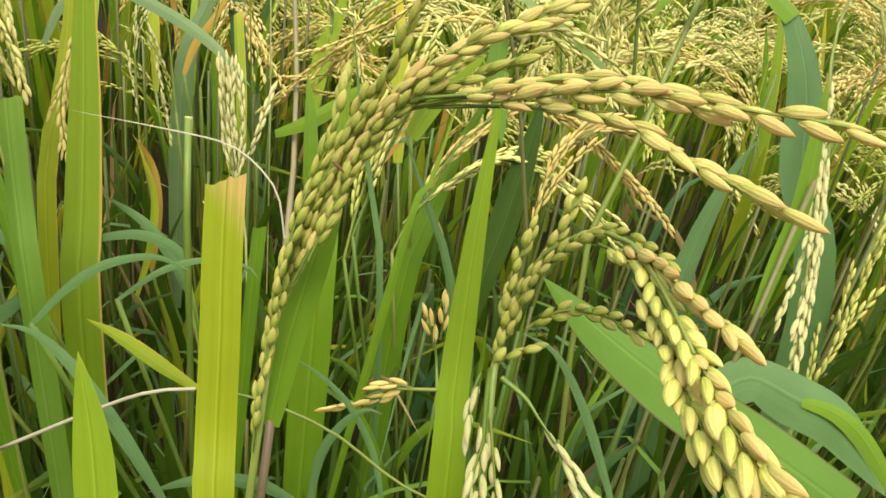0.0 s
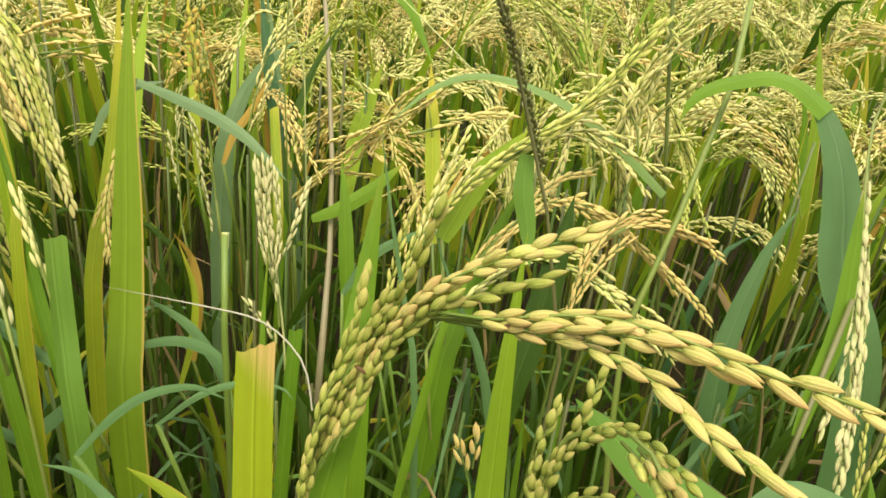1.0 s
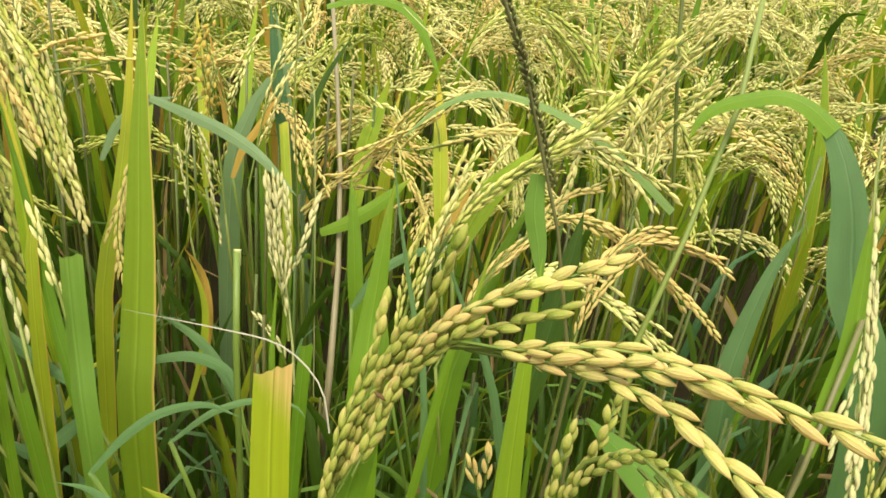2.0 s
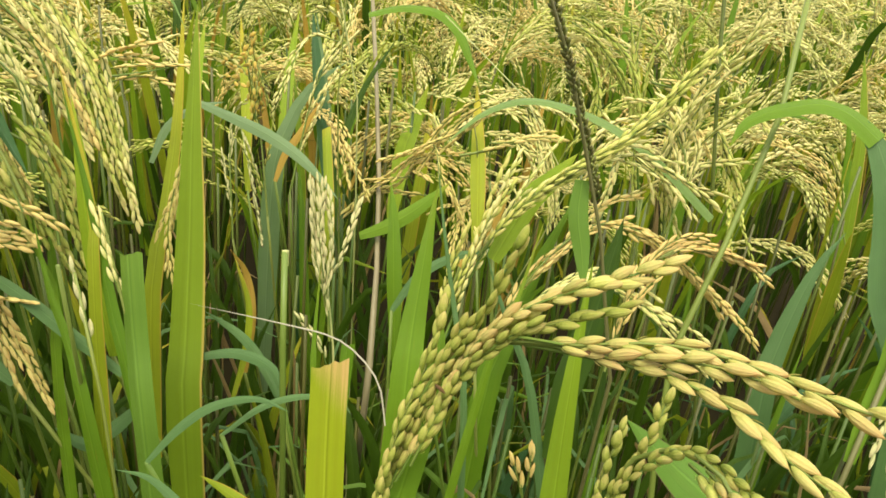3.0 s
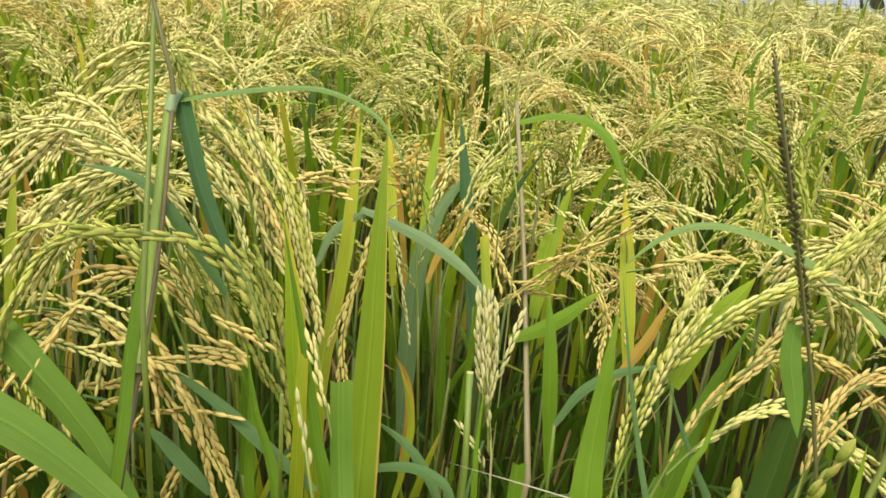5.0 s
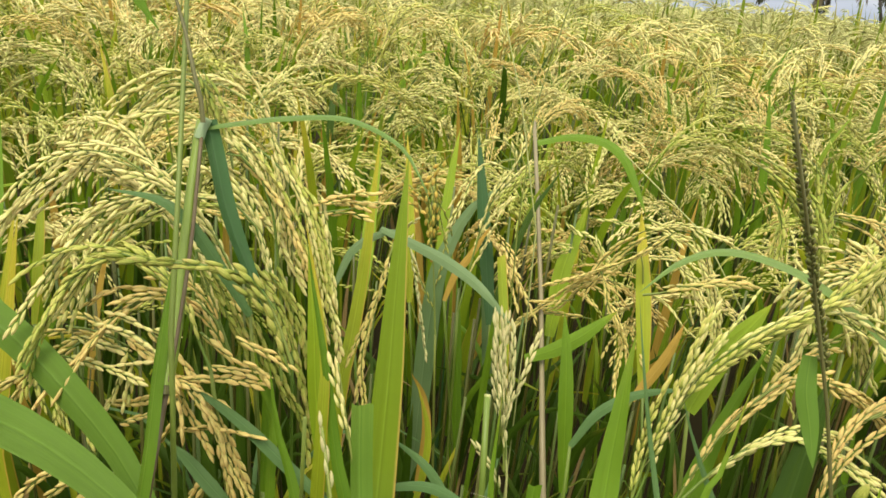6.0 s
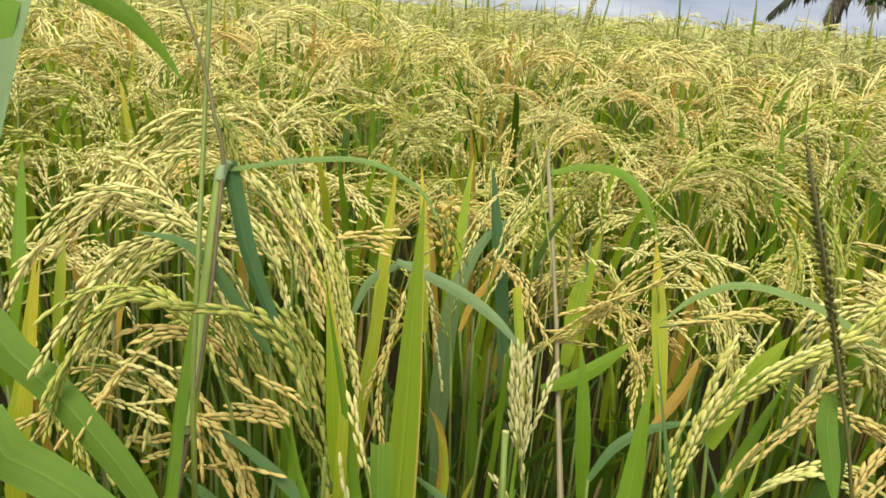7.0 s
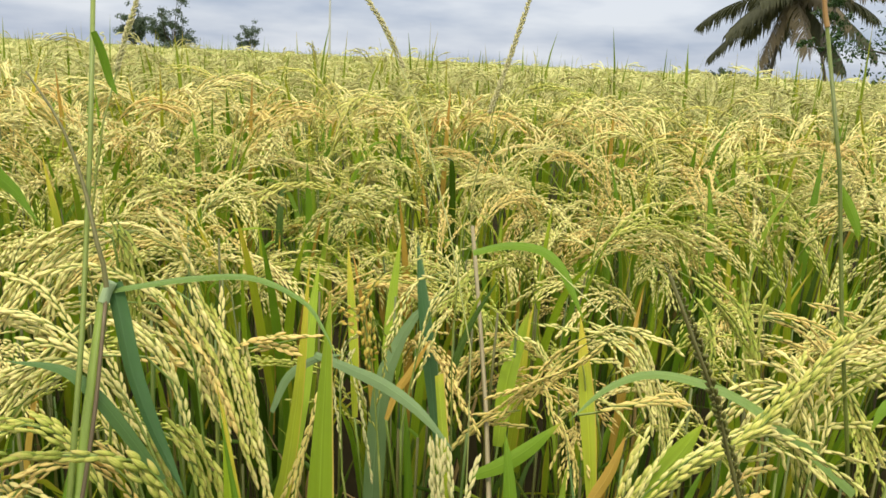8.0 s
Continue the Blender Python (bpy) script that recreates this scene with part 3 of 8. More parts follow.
def leafy_tree(name, label, at, height, radius, mat, seed, limbs=9, clumps=90, per=26, size=0.16, bare=0.3, flat=0.8):
    """A trunk that forks into limbs; leaves in loose clumps round the limbs' ends."""
    rng = random.Random(seed)
    tree = thing(name, label, "tree", at)
    base = Vector(at)
    fork = base + Vector((rng.uniform(-0.1, 0.1) * height, 0, height * bare))
    g = Geo()
    tube(g, [base, base.lerp(fork, 0.5) + Vector((0.04 * height, 0, 0)), fork], height * 0.015, height * 0.010, 8, 8)
    part("trunk", g, BARK, tree)
    ends = []
    for k in range(limbs):
        w = 2.4 * k + rng.uniform(-0.4, 0.4)
        up = rng.uniform(0.08, 1.0)
        e = fork + Vector((math.cos(w) * radius * (1.1 - 0.6 * up), math.sin(w) * radius * (1.1 - 0.6 * up), (height * (1 - bare)) * up))
        mid = fork.lerp(e, 0.5) + Vector((rng.uniform(-0.1, 0.1), rng.uniform(-0.1, 0.1), rng.uniform(0, 0.12))) * height * 0.4
        g = Geo()
        tube(g, [fork, mid, e], height * 0.010, height * 0.003, 6, 5)
        part("limb", g, BARK, tree)
        ends += [mid, e, mid.lerp(e, 0.5)]
    g = Geo()
    for k in range(clumps):
        c = rng.choice(ends) + Vector((rng.gauss(0, 1), rng.gauss(0, 1), rng.gauss(0, flat))) * radius * 0.11
        cr = radius * rng.uniform(0.05, 0.13)
        for i in range(per):
            p = c + Vector((rng.gauss(0, 1), rng.gauss(0, 1), rng.gauss(0, 0.7))) * cr
            d = Vector((rng.gauss(0, 1), rng.gauss(0, 1), rng.gauss(-0.5, 0.7))).normalized()
            ln = size * rng.uniform(0.7, 1.3)
            blade(g, [p, p + d * ln * 0.5, p + d * ln - UP * ln * 0.15], ln * 0.5, (rng.gauss(0, 1), rng.gauss(0, 1), 1), 0.2, n=2, across=2, widest=0.5)
    part("crown", g, mat, tree)
    return tree


palm((4.94, 33.6, 0), 4.55, (0.6, 0.3), 5)
leafy_tree("leafy_tree", "dark leafy tree standing beside the palm", (9.75, 24.36, 0), 7.0, 3.6, CROWN, 21, 12, 120, 50, 0.12, 0.2)
leafy_tree("sapling", "slim young tree with dark leaf clusters", (5.75, 27.37, 0), 4.6, 0.75, CROWN, 25, 6, 26, 40, 0.11, 0.40)
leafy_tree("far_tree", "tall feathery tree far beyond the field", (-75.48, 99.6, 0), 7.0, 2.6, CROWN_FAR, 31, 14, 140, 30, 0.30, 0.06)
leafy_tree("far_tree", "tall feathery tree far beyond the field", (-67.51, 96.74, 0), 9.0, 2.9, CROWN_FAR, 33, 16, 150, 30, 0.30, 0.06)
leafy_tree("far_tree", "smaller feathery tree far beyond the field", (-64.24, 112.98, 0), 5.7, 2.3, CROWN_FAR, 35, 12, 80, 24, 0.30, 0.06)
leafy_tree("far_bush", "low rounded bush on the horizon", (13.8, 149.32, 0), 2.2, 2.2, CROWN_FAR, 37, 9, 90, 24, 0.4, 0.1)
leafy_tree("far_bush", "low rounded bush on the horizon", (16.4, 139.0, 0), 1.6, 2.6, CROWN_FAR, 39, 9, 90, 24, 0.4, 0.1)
pole_thing = thing("utility_pole", "thin grey utility pole far beyond the field", "pole", (-36.19, 82.37, 0))
stem(pole_thing, [(-36.19, 82.37, 0), (-36.19, 82.37, 5), (-36.19, 82.37, 11)], 0.13, 0.09, stalk_material("weathered_concrete", (0.35, 0.36, 0.36), (0.45, 0.46, 0.46)), "shaft")


# ---- the plants at hand ----
near_rice = thing("rice_plant", "rice plant with one green-gold panicle arching over", "rice plant", (-0.02, 0.24, 0))
stem(near_rice, [(-0.017, 0.226, 0), (-0.005, 0.177, 0.394), (0.008, 0.125, 0.716), (0.009, 0.134, 0.747), (0.009, 0.142, 0.78)], 0.0021, 0.0014, STALK, "stem", "")
bunch(near_rice, [(0.009, 0.142, 0.78), (0.013, 0.148, 0.815), (0.025, 0.152, 0.847), (0.04, 0.146, 0.866), (0.057, 0.133, 0.876), (0.072, 0.125, 0.88)], [
    [(0.007, 0.136, 0.759), (0.008, 0.143, 0.778), (0.01, 0.148, 0.797), (0.015, 0.151, 0.816)],
    [(0.009, 0.147, 0.786), (0.014, 0.153, 0.808), (0.02, 0.156, 0.831), (0.027, 0.155, 0.849), (0.036, 0.151, 0.862)],
    [(0.02, 0.141, 0.813), (0.026, 0.144, 0.832), (0.033, 0.145, 0.851), (0.042, 0.141, 0.866), (0.051, 0.138, 0.877)],
    [(0.008, 0.129, 0.74), (0.008, 0.135, 0.763), (0.009, 0.142, 0.782), (0.011, 0.146, 0.8)],
    [(0.009, 0.138, 0.773), (0.01, 0.142, 0.798), (0.014, 0.148, 0.825), (0.021, 0.156, 0.851), (0.022, 0.161, 0.866)],
    [(0.009, 0.141, 0.78), (0.012, 0.149, 0.805), (0.019, 0.152, 0.831), (0.026, 0.152, 0.853), (0.032, 0.15, 0.867)],
    [(0.012, 0.145, 0.795), (0.017, 0.15, 0.814), (0.023, 0.152, 0.839), (0.033, 0.149, 0.862), (0.04, 0.148, 0.884), (0.044, 0.148, 0.897)],
    [(0.015, 0.143, 0.803), (0.023, 0.147, 0.825), (0.03, 0.147, 0.848), (0.039, 0.145, 0.868), (0.052, 0.141, 0.883), (0.066, 0.138, 0.893), (0.085, 0.137, 0.904)],
    [(0.021, 0.148, 0.818), (0.028, 0.15, 0.839), (0.037, 0.148, 0.859), (0.048, 0.144, 0.875), (0.062, 0.141, 0.89), (0.076, 0.138, 0.897)],
    [(0.026, 0.151, 0.836), (0.033, 0.149, 0.853), (0.044, 0.145, 0.868), (0.061, 0.139, 0.88), (0.075, 0.136, 0.889)],
    [(0.041, 0.145, 0.866), (0.056, 0.135, 0.874), (0.069, 0.125, 0.882), (0.078, 0.123, 0.886), (0.091, 0.119, 0.89), (0.104, 0.113, 0.892), (0.116, 0.107, 0.892), (0.125, 0.1, 0.893), (0.134, 0.093, 0.895), (0.143, 0.086, 0.896)],
    [(0.045, 0.143, 0.867), (0.059, 0.133, 0.875), (0.072, 0.123, 0.88), (0.084, 0.119, 0.885), (0.096, 0.114, 0.889), (0.107, 0.108, 0.891), (0.116, 0.102, 0.891)],
    [(0.051, 0.139, 0.87), (0.07, 0.127, 0.877), (0.081, 0.121, 0.88), (0.089, 0.117, 0.882), (0.096, 0.111, 0.883), (0.104, 0.104, 0.883), (0.111, 0.095, 0.881), (0.119, 0.085, 0.881), (0.128, 0.078, 0.88)]], GRAIN_OLIVE, 11, step=0.0040, length=0.0090, lean=0.19, fat=0.16, bare=(0.06,) * 10 + (0.16, 0.32, 0.36), sizes=((0.0031, 0.0076, 0.195),) * 6 + ((0.0037, 0.0084, 0.18),) * 4 + ((0.0046, 0.0096, 0.166),) * 3, mats=(GRAIN_OLIVE,) * 7 + (GRAIN_GOLD, GRAIN_GREEN, GRAIN_OLIVE, GRAIN_GOLD, GRAIN_GOLD, GRAIN_GOLD), single=True, label="arching panicle of green and gold grains")
leaf(near_rice, [(0.011, 0.139, 0.744), (0.013, 0.15, 0.775), (0.018, 0.161, 0.807), (0.021, 0.172, 0.834), (0.02, 0.18, 0.851)], 0.0125, LEAF_BRIGHT, "", fold=0.4)
stem(near_rice, [(-0.016, 0.226, 0), (-0.003, 0.177, 0.394), (0.011, 0.126, 0.717), (0.011, 0.133, 0.732), (0.011, 0.14, 0.746)], 0.0019, 0.0017, STALK_PURPLE, "stem", "purple-brown side shoot")

cut_leaf_rice = thing("rice_plant", "rice plant with a bitten-off yellow-green leaf", "rice plant", (-0.03, 0.25, 0))
leaf(cut_leaf_rice, [(0.008, 0.099, 0.423), (-0.007, 0.132, 0.68), (-0.013, 0.149, 0.717), (-0.018, 0.166, 0.758), (-0.022, 0.178, 0.788), (-0.025, 0.189, 0.814)], 0.0162, LEAF_CUT, "bitten-off yellow-green leaf with a tan dry end", cut=0.003, slant=0.0018, fold=0.12, n=22, across=8, base=0.93)
stem(cut_leaf_rice, [(-0.025, 0.232, 0), (-0.009, 0.167, 0.233), (0.008, 0.099, 0.423)], 0.0026, 0.0018, STALK, "stem", "")
leaf(cut_leaf_rice, [(-0.033, 0.18, 0.719), (-0.049, 0.184, 0.724), (-0.069, 0.189, 0.731), (-0.087, 0.193, 0.735)], 0.0068, LEAF_YELLOW, "small yellow-green leaf with a brown tip", fold=0.2)
stem(cut_leaf_rice, [(0.086, 0.189, 0.667), (0.057, 0.189, 0.679), (0.029, 0.188, 0.7), (0.006, 0.187, 0.71), (-0.014, 0.184, 0.717), (-0.033, 0.18, 0.719)], 0.0007, 0.0007, STALK, "twig", "thin green side shoot")
stem(cut_leaf_rice, [(-0.033, 0.18, 0.719), (-0.053, 0.181, 0.712), (-0.08, 0.187, 0.692), (-0.145, 0.203, 0.637)], 0.0008, 0.0011, STALK_GREY, "twig", "thin dry bent stalk")
leaf(cut_leaf_rice, [(-0.04, 0.112, 0.671), (-0.049, 0.126, 0.704), (-0.055, 0.136, 0.729), (-0.063, 0.146, 0.756)], 0.0162, LEAF_SPOT, "upright bright green leaf", fold=0.15, widest=0.35, base=0.9)
stem(cut_leaf_rice, [(-0.031, 0.233, 0), (-0.036, 0.174, 0.369), (-0.04, 0.112, 0.671)], 0.0022, 0.0014, STALK, "stem", "")
leaf(cut_leaf_rice, [(0.004, 0.17, 0.804), (-0.001, 0.176, 0.818), (-0.011, 0.181, 0.826), (-0.023, 0.183, 0.831), (-0.044, 0.184, 0.832), (-0.085, 0.186, 0.832)], 0.0007, STALK_GREY, "hair-thin curled leaf end", fold=0.3, base=0.9, widest=0.1)

blade_rice = thing("rice_plant", "rice plant with a tall bright green leaf", "rice plant", (0.06, 0.32, 0))
leaf(blade_rice, [(0.088, 0.139, 0.447), (0.079, 0.153, 0.706), (0.075, 0.167, 0.745), (0.073, 0.181, 0.784), (0.072, 0.192, 0.817), (0.072, 0.203, 0.849), (0.072, 0.208, 0.871)], 0.0155, LEAF_SPOT, "tall bright green leaf with a darker midrib", fold=0.3, n=20, across=6, base=0.75, widest=0.4)
stem(blade_rice, [(0.063, 0.298, 0), (0.075, 0.22, 0.246), (0.088, 0.139, 0.447)], 0.0026, 0.0018, STALK, "stem", "")

bunch(blade_rice, [(0.069, 0.24, 0.695), (0.059, 0.24, 0.693), (0.045, 0.24, 0.69), (0.031, 0.24, 0.681)], [
    [(0.054, 0.24, 0.692), (0.045, 0.24, 0.686), (0.031, 0.24, 0.678), (0.015, 0.24, 0.671)],
    [(0.058, 0.24, 0.693), (0.049, 0.24, 0.694), (0.039, 0.24, 0.691)]], GRAIN_TAN, 201, step=0.0043, length=0.0102, single=True, lean=0.18, fat=0.152, label="short ripe side branch")
bunch(blade_rice, [(0.069, 0.24, 0.695), (0.066, 0.25, 0.705), (0.063, 0.25, 0.719)], [
    [(0.064, 0.25, 0.712), (0.061, 0.25, 0.722), (0.058, 0.25, 0.73)],
    [(0.066, 0.25, 0.719), (0.066, 0.25, 0.73), (0.065, 0.25, 0.74)]], GRAIN_TAN, 203, step=0.0043, length=0.0102, single=True, lean=0.18, fat=0.152, label="few ripe grains on a bent branch")
stem(blade_rice, [(0.063, 0.298, 0), (0.07, 0.28, 0.4), (0.069, 0.24, 0.695)], 0.0014, 0.0007, STALK, "stem", "")

second_rice = thing("rice_plant", "rice plant with a drooping gold panicle", "rice plant", (0.09, 0.22, 0))
stem(second_rice, [(0.09, 0.209, 0), (0.091, 0.172, 0.402), (0.092, 0.132, 0.731), (0.088, 0.141, 0.759), (0.086, 0.147, 0.783)], 0.0016, 0.0012, STALK, "stem", "")
bunch(second_rice, [(0.086, 0.147, 0.783), (0.088, 0.153, 0.803), (0.094, 0.156, 0.822), (0.105, 0.147, 0.837), (0.113, 0.129, 0.845), (0.117, 0.102, 0.847), (0.118, 0.069, 0.849)], [
    [(0.085, 0.146, 0.781), (0.086, 0.15, 0.793), (0.086, 0.157, 0.81), (0.09, 0.166, 0.826)],
    [(0.087, 0.147, 0.783), (0.088, 0.152, 0.799), (0.092, 0.155, 0.814), (0.098, 0.159, 0.828), (0.102, 0.164, 0.842)],
    [(0.087, 0.148, 0.788), (0.09, 0.151, 0.805), (0.095, 0.151, 0.821), (0.104, 0.147, 0.835), (0.111, 0.138, 0.843), (0.122, 0.118, 0.846)],
    [(0.094, 0.149, 0.798), (0.103, 0.147, 0.808), (0.114, 0.139, 0.814), (0.123, 0.125, 0.818)],
    [(0.087, 0.147, 0.783), (0.091, 0.149, 0.787), (0.098, 0.151, 0.789)],
    [(0.108, 0.141, 0.837), (0.115, 0.117, 0.844), (0.118, 0.095, 0.845), (0.119, 0.069, 0.848), (0.12, 0.049, 0.849), (0.121, 0.036, 0.85)],
    [(0.111, 0.133, 0.842), (0.118, 0.108, 0.848), (0.122, 0.09, 0.85), (0.127, 0.073, 0.852)],
    [(0.114, 0.115, 0.84), (0.117, 0.093, 0.84), (0.118, 0.069, 0.841), (0.119, 0.049, 0.842), (0.121, 0.034, 0.845), (0.124, 0.025, 0.845)],
    [(0.119, 0.094, 0.843), (0.12, 0.065, 0.846), (0.121, 0.045, 0.849), (0.123, 0.029, 0.85), (0.124, 0.022, 0.85)],
    [(0.118, 0.086, 0.841), (0.118, 0.065, 0.841), (0.119, 0.052, 0.838)]], GRAIN_GREEN, 23, lean=0.30, single=True, sizes=((0.0031, 0.0066, 0.23),) * 5 + ((0.0036, 0.0096, 0.19),) * 5, mats=(GRAIN_OLIVE,) * 5 + (GRAIN_GREEN, GRAIN_GOLD, GRAIN_GREEN, GRAIN_GOLD, GRAIN_GREEN), label="drooping panicle of gold grains")
bunch(second_rice, [(0.085, 0.148, 0.78), (0.086, 0.141, 0.764), (0.089, 0.132, 0.741)], [
    [(0.082, 0.147, 0.778), (0.08, 0.143, 0.771), (0.081, 0.138, 0.76)],
    [(0.086, 0.141, 0.766), (0.087, 0.135, 0.754), (0.089, 0.127, 0.736)],
    [(0.088, 0.141, 0.764), (0.092, 0.135, 0.75), (0.096, 0.129, 0.735)],
    [(0.087, 0.135, 0.759), (0.085, 0.129, 0.746), (0.086, 0.122, 0.734)]], GRAIN_PALE, 29, step=0.0050, single=True, lean=0.14, fat=0.135, label="hanging pale husks")
bunch(second_rice, [(0.089, 0.145, 0.779), (0.098, 0.14, 0.776), (0.104, 0.134, 0.772)], [
    [(0.102, 0.135, 0.774), (0.11, 0.127, 0.769), (0.117, 0.12, 0.765), (0.126, 0.113, 0.761)],
    [(0.11, 0.129, 0.77), (0.113, 0.122, 0.764), (0.121, 0.115, 0.762)]], GRAIN_PALE, 31, step=0.0055, single=True, lean=0.12, fat=0.135)

broad_weed = thing("grass_weed", "broad-leaved grass weed with purple leaf edges", "weed", (0.24, 0.36, 0))
leaf(broad_weed, [(0.262, 0.199, 0.701), (0.226, 0.22, 0.71), (0.193, 0.239, 0.716), (0.163, 0.259, 0.724), (0.138, 0.275, 0.733), (0.115, 0.29, 0.744)], 0.034, LEAF_WEED, "broad green leaf with a purple edge", face=(0.1, -0.7, 0.7), fold=0.2, n=22, across=8, base=0.8)
leaf(broad_weed, [(0.215, 0.26, 0.713), (0.23, 0.264, 0.721), (0.252, 0.262, 0.715), (0.274, 0.257, 0.709), (0.289, 0.249, 0.698), (0.304, 0.236, 0.683)], 0.03, LEAF_BLUE, "folded pale blue-green leaf", face=(-0.2, -0.5, 0.8), fold=0.25, n=20, base=0.7)
stem(broad_weed, [(0.236, 0.347, 0), (0.22, 0.298, 0.355), (0.204, 0.248, 0.645), (0.214, 0.262, 0.684), (0.226, 0.279, 0.728), (0.236, 0.297, 0.773), (0.244, 0.313, 0.817)], 0.0024, 0.0014, STALK_DARK, "stem", "")
leaf(broad_weed, [(0.231, 0.288, 0.745), (0.236, 0.299, 0.771), (0.243, 0.313, 0.803), (0.242, 0.339, 0.867)], 0.011, LEAF_BRIGHT, "", fold=0.5)

bent_leaf_grass = thing("tall_grass", "tall grass with one broad leaf bent over", "grass", (0.36, 0.46, 0))
leaf(bent_leaf_grass, [(0.335, 0.378, 0.449), (0.312, 0.39, 0.706), (0.283, 0.415, 0.788), (0.278, 0.43, 0.822), (0.27, 0.445, 0.854), (0.256, 0.46, 0.881), (0.238, 0.468, 0.893), (0.219, 0.47, 0.895)], 0.034, LEAF_BLUE, "broad blue-green leaf bent over at its middle", face=(0, -0.6, 0.8), fold=0.12, n=30, across=6, base=0.75, widest=0.55)
leaf(bent_leaf_grass, [(0.258, 0.457, 0.880), (0.240, 0.466, 0.892), (0.222, 0.469, 0.896), (0.204, 0.468, 0.892), (0.186, 0.464, 0.886), (0.173, 0.458, 0.877), (0.166, 0.45, 0.863)], 0.017, LEAF_BRIGHT, "bright green tip of the bent leaf", face=(0, -0.5, 0.85), fold=0.2, n=16, base=1.0, widest=0.15)
stem(bent_leaf_grass, [(0.357, 0.45, 0), (0.346, 0.415, 0.247), (0.335, 0.378, 0.449)], 0.0026, 0.0018, STALK, "stem", "")

hanging_rice = thing("rice_plant", "rice plant with a long hanging pale panicle", "rice plant", (0.42, 0.5, 0))
bunch(hanging_rice, [(0.304, 0.444, 0.894), (0.287, 0.449, 0.904), (0.276, 0.429, 0.878), (0.276, 0.402, 0.834), (0.278, 0.368, 0.779), (0.279, 0.329, 0.713)], [
    [(0.277, 0.423, 0.865), (0.279, 0.41, 0.839), (0.279, 0.392, 0.815), (0.278, 0.374, 0.784)],
    [(0.276, 0.405, 0.84), (0.277, 0.383, 0.803), (0.277, 0.361, 0.766), (0.266, 0.334, 0.724)],
    [(0.279, 0.39, 0.816), (0.281, 0.365, 0.773), (0.28, 0.343, 0.737), (0.279, 0.319, 0.695)],
    [(0.28, 0.39, 0.82), (0.283, 0.364, 0.774), (0.283, 0.347, 0.744), (0.277, 0.332, 0.719)],
    [(0.284, 0.364, 0.767), (0.284, 0.342, 0.731), (0.282, 0.325, 0.7)]], GRAIN_PALE, 41, step=0.0052, length=0.011, single=True, lean=0.14, fat=0.15, label="hanging panicle of pale husks")
stem(hanging_rice, [(0.414, 0.489, 0), (0.394, 0.448, 0.401), (0.373, 0.406, 0.729), (0.338, 0.437, 0.835), (0.304, 0.444, 0.894)], 0.0018, 0.001, STALK, "stem", "")
panicle(hanging_rice, [(0.315, 0.354, 0.628), (0.329, 0.376, 0.693), (0.341, 0.399, 0.761), (0.354, 0.398, 0.781)], GRAIN_GREEN, 43, count=8, reach=0.07)
stem(hanging_rice, [(0.407, 0.482, 0), (0.362, 0.42, 0.345), (0.315, 0.354, 0.628)], 0.002, 0.0012, STALK, "stem", "")

spike_grass = thing("tall_grass", "tall grass with a dark upright seed spike", "grass", (0.1, 0.4, 0))
stem(spike_grass, [(0.101, 0.391, 0), (0.103, 0.359, 0.423), (0.106, 0.325, 0.769), (0.087, 0.34, 0.821), (0.075, 0.352, 0.862), (0.053, 0.332, 0.918), (0.032, 0.305, 0.971), (0.017, 0.272, 1.001)], 0.0022, 0.0008, STALK_DARK, "stem", "")
seed_spike(spike_grass, [(0.079, 0.347, 0.851), (0.053, 0.33, 0.918), (0.031, 0.304, 0.971), (0.015, 0.269, 1.006)], 0.0019, SPIKE_DARK, 51)
leaf(spike_grass, [(0.069, 0.346, 0.858), (0.07, 0.337, 0.84), (0.075, 0.33, 0.823), (0.08, 0.32, 0.803)], 0.0112, LEAF_SMOOTH, "short leaf hanging along the stem", fold=0.2, widest=0.3, base=0.7)

